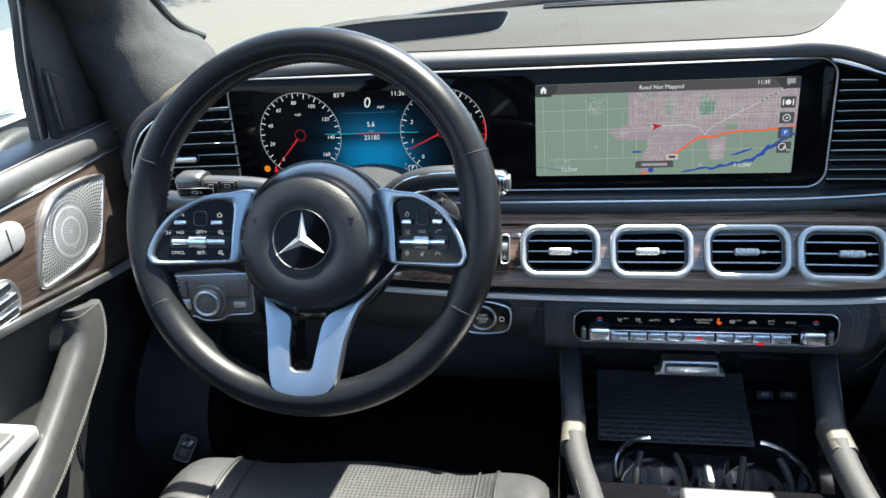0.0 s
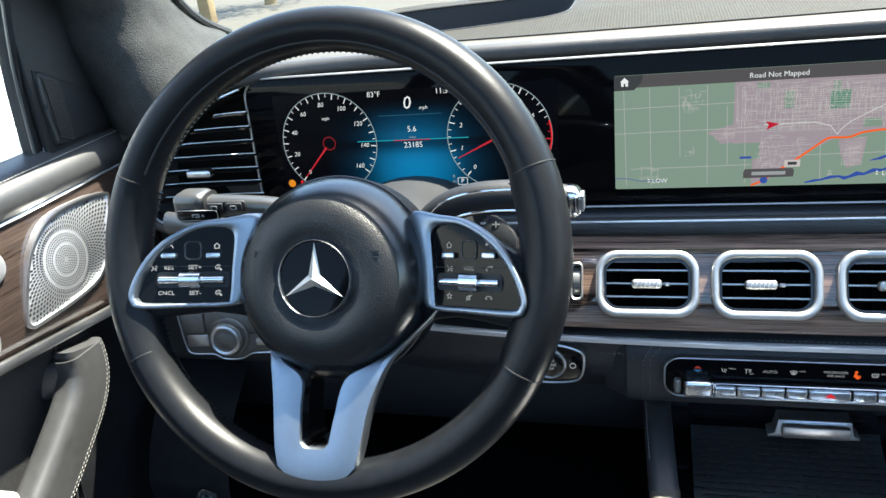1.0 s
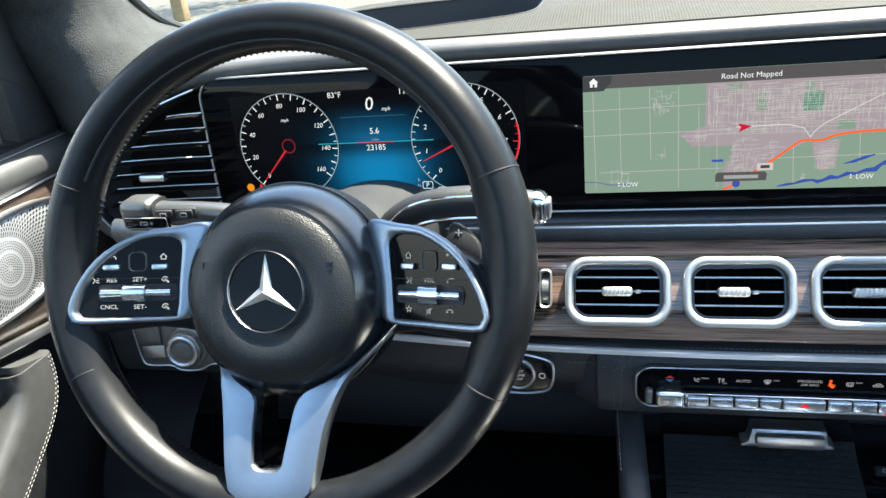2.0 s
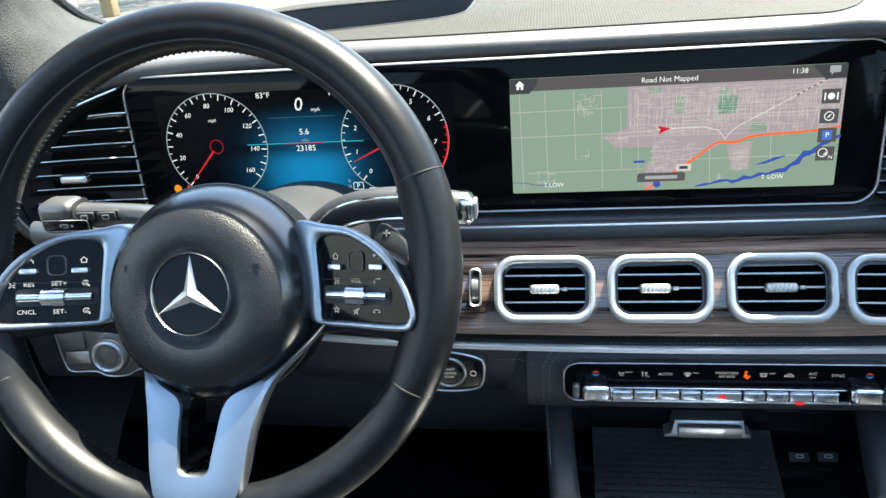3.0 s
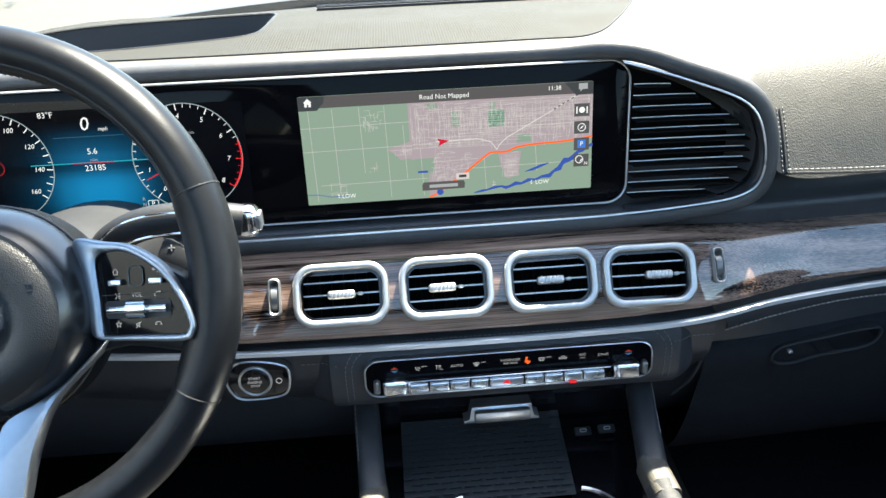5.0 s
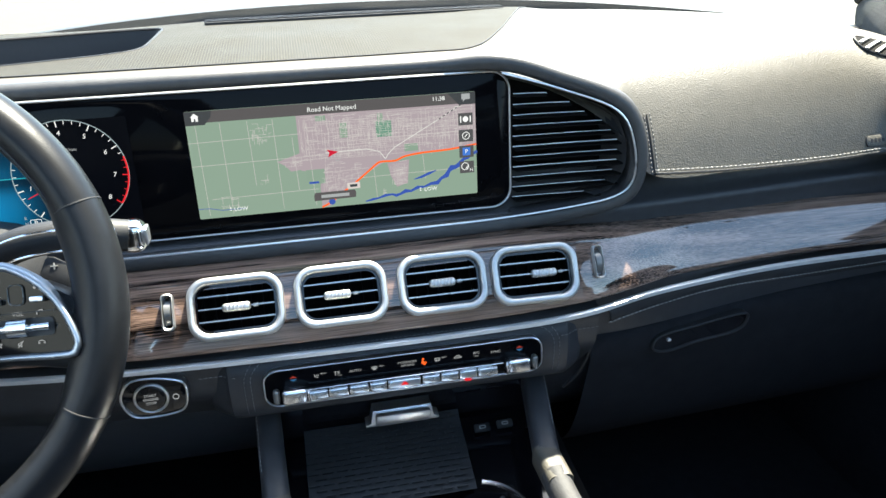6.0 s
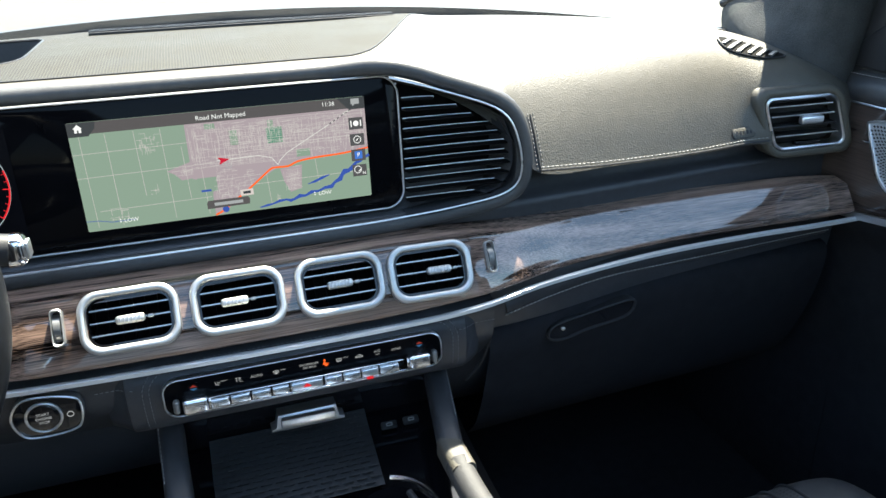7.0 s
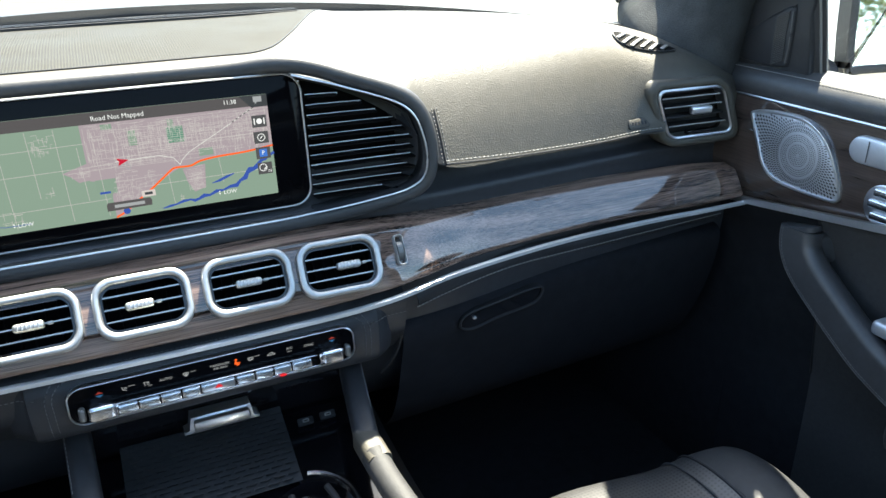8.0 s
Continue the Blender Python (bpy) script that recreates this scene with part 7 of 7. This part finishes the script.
for body, x, z, size, mt in (("P", -0.342, 0.0125, 0.0066, WHITE_L), ("C", -0.327, 0.0065, 0.0062, WHITE_L), ("R", -0.3505, 0.0178, 0.0046, GREY_L), ("N", -0.3505, 0.0122, 0.0046, GREY_L), ("D", -0.3505, 0.0062, 0.0046, GREY_L)):
    label_on("cluster_text", body, size, x, YC - 0.0005, z, mt, display)
arc = [(-0.301 + 0.046 * math.cos(radians(t)), 0.0575 + 0.056 * math.sin(radians(t))) for t in range(240, 290, 5)]
part("temperature_arc", flat(stroke(arc, 0.0016), YC - 0.0003), glow("arc_blue", (0.02, 0.25, 0.6), 0.9), display, local=True)
part("warning_lamp", join(flat([disc(-0.5345, 0.0150, 0.0042)], YC - 0.0003)), AMBER_L, display, "amber warning lamp", local=True)
part("belt_lamp", flat([disc(-0.5225, 0.0165, 0.0017, 10), [(-0.5255, 0.0105), (-0.5195, 0.0105), (-0.5205, 0.0145), (-0.5245, 0.0145)]], YC - 0.0003), RED_L, display, "red belt lamp", local=True)

# start button writing
for body, z in (("START", 1.0910), ("ENGINE", 1.0865), ("STOP", 1.0820)):
    part("marking", text_mesh(body, 0.0042, Matrix.Translation((-0.254, fy(-0.25) - 0.0216, z))), GREY_L, sb)
bm = ring(disc(-0.2305, 1.0845, 0.0032), disc(-0.2305, 1.0845, 0.0026), -0.0006, 0.0)
bm.transform(Matrix.Translation((0, fy(-0.25) - 0.0182, 0)))
part("marking_ring", bm, GREY_L, sb)

# steering wheel writing and pictograms
GLYPHS = {
    "home": [[(-3, -0.2), (0, 2.8), (3, -0.2)], [(-2.2, 0.4), (-2.2, -2.8), (2.2, -2.8), (2.2, 0.4)]],
    "back": [[(-1.2, 2.4), (-3, 1), (-1.2, -0.4)], [(-3, 1), (1.4, 1), (2.8, -0.2), (2.6, -2)]],
    "phone": [[(-3.2, -1.6), (-2.2, 0.6), (0, 1.8), (2.2, 1.9), (3.4, 1.0)], [(-3.2, -1.6), (-1.9, -2.0)], [(3.4, 1.0), (3.2, 2.4)]],
    "hang_up": [[(-3.4, -1.2), (-3.0, 0.6), (-1.4, 1.4), (1.4, 1.4), (3.0, 0.6), (3.4, -1.2)], [(-3.4, -1.2), (-1.6, -0.8)], [(3.4, -1.2), (1.6, -0.8)]],
    "star": [[(0, 3), (0.9, 0.9), (3, 0.9), (1.3, -0.5), (2, -2.8), (0, -1.4), (-2, -2.8), (-1.3, -0.5), (-3, 0.9), (-0.9, 0.9), (0, 3)]],
    "mute": [[(-2.6, 0.9), (-1.2, 0.9), (0.8, 2.4), (0.8, -2.4), (-1.2, -0.9), (-2.6, -0.9), (-2.6, 0.9)], [(-3, -3), (3, 3)]],
    "voice": [[(-2.6, 2.8), (-1, 1.2), (-0.6, -0.4), (-2.4, -2.8)], [(0.6, 1.6), (2.8, 2.4)], [(0.8, 0), (3, 0)], [(0.6, -1.6), (2.8, -2.4)]],
    "limit": [[(-3, -1), (-3, 1), (-1.6, 2.6), (0.6, 2.8), (2.2, 1.6)], [(-2, -2), (0.6, 1)], [(0.2, -2), (1.4, -0.6), (3, -2.4)], [(1.4, -2.8), (3, -2.8)]],
    "seat_menu": [[(-2.4, 2.8), (-1.6, -1.4), (1.2, -1.8), (1.6, -3)], [(0.2, 2), (0.8, 0)], [(2, 2), (2.6, 0)]],
    "air_split": [[(-3, 2.6), (-0.6, 2.6)], [(-1.8, 2.6), (-1.8, -2.8)], [(0.8, 2.6), (3, 0.4)], [(3, 2.6), (0.8, 0.4)], [(0.8, -1.2), (3, -1.2)]],
    "defrost": [[(-3.4, 2), (0, 2.8), (3.4, 2), (2, -1.4), (-2, -1.4), (-3.4, 2)], [(-1, 1.4), (-1, -2.8)], [(1, 1.4), (1, -2.8)], [(0, 1.4), (0, -2.8)]],
    "rear_defrost": [[(-3.2, 2.4), (3.2, 2.4), (2.8, -1.6), (-2.8, -1.6), (-3.2, 2.4)], [(-1.2, 1.4), (-1.2, -2.8)], [(1.2, 1.4), (1.2, -2.8)]],
    "recirculate": [[(-4.4, -1.6), (-4.2, 0), (-2.4, 0.6), (-1, 2.2), (2, 2.2), (3.4, 0.4), (4.6, 0), (4.6, -1.6), (-4.4, -1.6)], [(-1.4, 0), (1.6, 0), (2, 1)]],
}


def glyph(kind, cx, cz, size, y, w=0.0005):
    """A line pictogram about six units wide."""
    return flat([q for run in GLYPHS[kind] for q in stroke([(cx + a * size, cz + b * size) for a, b in run], w)], y)


for body, x, z, size in (("SET+", -0.1105, -0.0088, 0.0046), ("RES", -0.1290, -0.0092, 0.0044), ("CNCL", -0.1310, -0.0290, 0.0044), ("SET-", -0.1105, -0.0292, 0.0046), ("VOL", 0.1115, -0.0088, 0.0044)):
    spart("marking", text_mesh(body, size, Matrix.Translation((x, 0.0026, z))), WHITE_L if x < 0 else GREY_L)
for kind, x, z in (("limit", -0.0935, -0.0090), ("limit", -0.0935, -0.0292), ("voice", -0.1395, -0.0092), ("back", -0.1280, 0.0078), ("home", -0.0945, 0.0082), ("home", 0.0955, 0.0082), ("back", 0.1270, 0.0078), ("voice", 0.0960, -0.0090), ("phone", 0.1275, -0.0085), ("star", 0.0955, -0.0288), ("mute", 0.1115, -0.0295), ("hang_up", 0.1270, -0.0290)):
    spart("marking", glyph(kind, x, z, 0.00072, 0.0026), WHITE_L if x < 0 else GREY_L)

# climate panel writing
def cl_label(name, body, size, x, z, mt):
    return label_on(name, body, size, x, -0.0006, z, mt, cp)


for body, x, z, size in (("AUTO", -0.0545, 0.0095, 0.0046), ("PASSENGER", 0.0005, 0.0115, 0.0039), ("AIR BAG", 0.0005, 0.0075, 0.0039), ("A/C", 0.0750, 0.0115, 0.0044), ("MAX", 0.0750, 0.0072, 0.0024), ("SYNC", 0.0965, 0.0095, 0.0044), ("REAR", 0.0400, 0.0115, 0.0024), ("MAX", -0.0270, 0.0112, 0.0024), ("MENU", -0.0875, 0.0115, 0.0024), ("OFF", -0.0705, 0.0062, 0.0022)):
    cl_label("marking", body, size, x, z, GREY_L)
lamp = join(flat([disc(0.0172, 0.0128, 0.0014, 10), [(0.0150, 0.0070), (0.0185, 0.0070), (0.0178, 0.0112), (0.0160, 0.0112)]], -0.0006), glyph("defrost", 0.0185, 0.0070, 0.0007, -0.0007, 0.0007))
part("airbag_lamp", lamp, ORANGE_L, cp, "orange airbag lamp", local=True)
for kind, x in (("seat_menu", -0.0945), ("air_split", -0.0735), ("defrost", -0.0345), ("rear_defrost", 0.0325), ("recirculate", 0.0545)):
    part("pictogram", glyph(kind, x, 0.0095, 0.00085, -0.0007, 0.0007), GREY_L, cp, local=True)
for x in (-0.118, 0.123):
    part("warm_mark", flat([[(x - 0.004, 0.0105), (x + 0.004, 0.0105), (x, 0.0135)]], -0.0006), glow("mark_red", (0.35, 0.04, 0.03), 0.7), cp, local=True)
    part("cool_mark", flat([[(x - 0.004, 0.0090), (x + 0.004, 0.0090), (x, 0.0062)]], -0.0006), glow("mark_blue", (0.04, 0.16, 0.35), 0.7), cp, local=True)
part("hazard_mark", flat([[(-0.0095, -0.0110), (-0.0005, -0.0110), (-0.005, -0.0060)]], -0.0128), RED_L, cp, "red hazard triangle", local=True)
part("red_lamp", box(0.0630, -0.0095, -0.0175, 0.007, 0.004, 0.0022, 0.0005, 1), RED_L, cp, local=True)
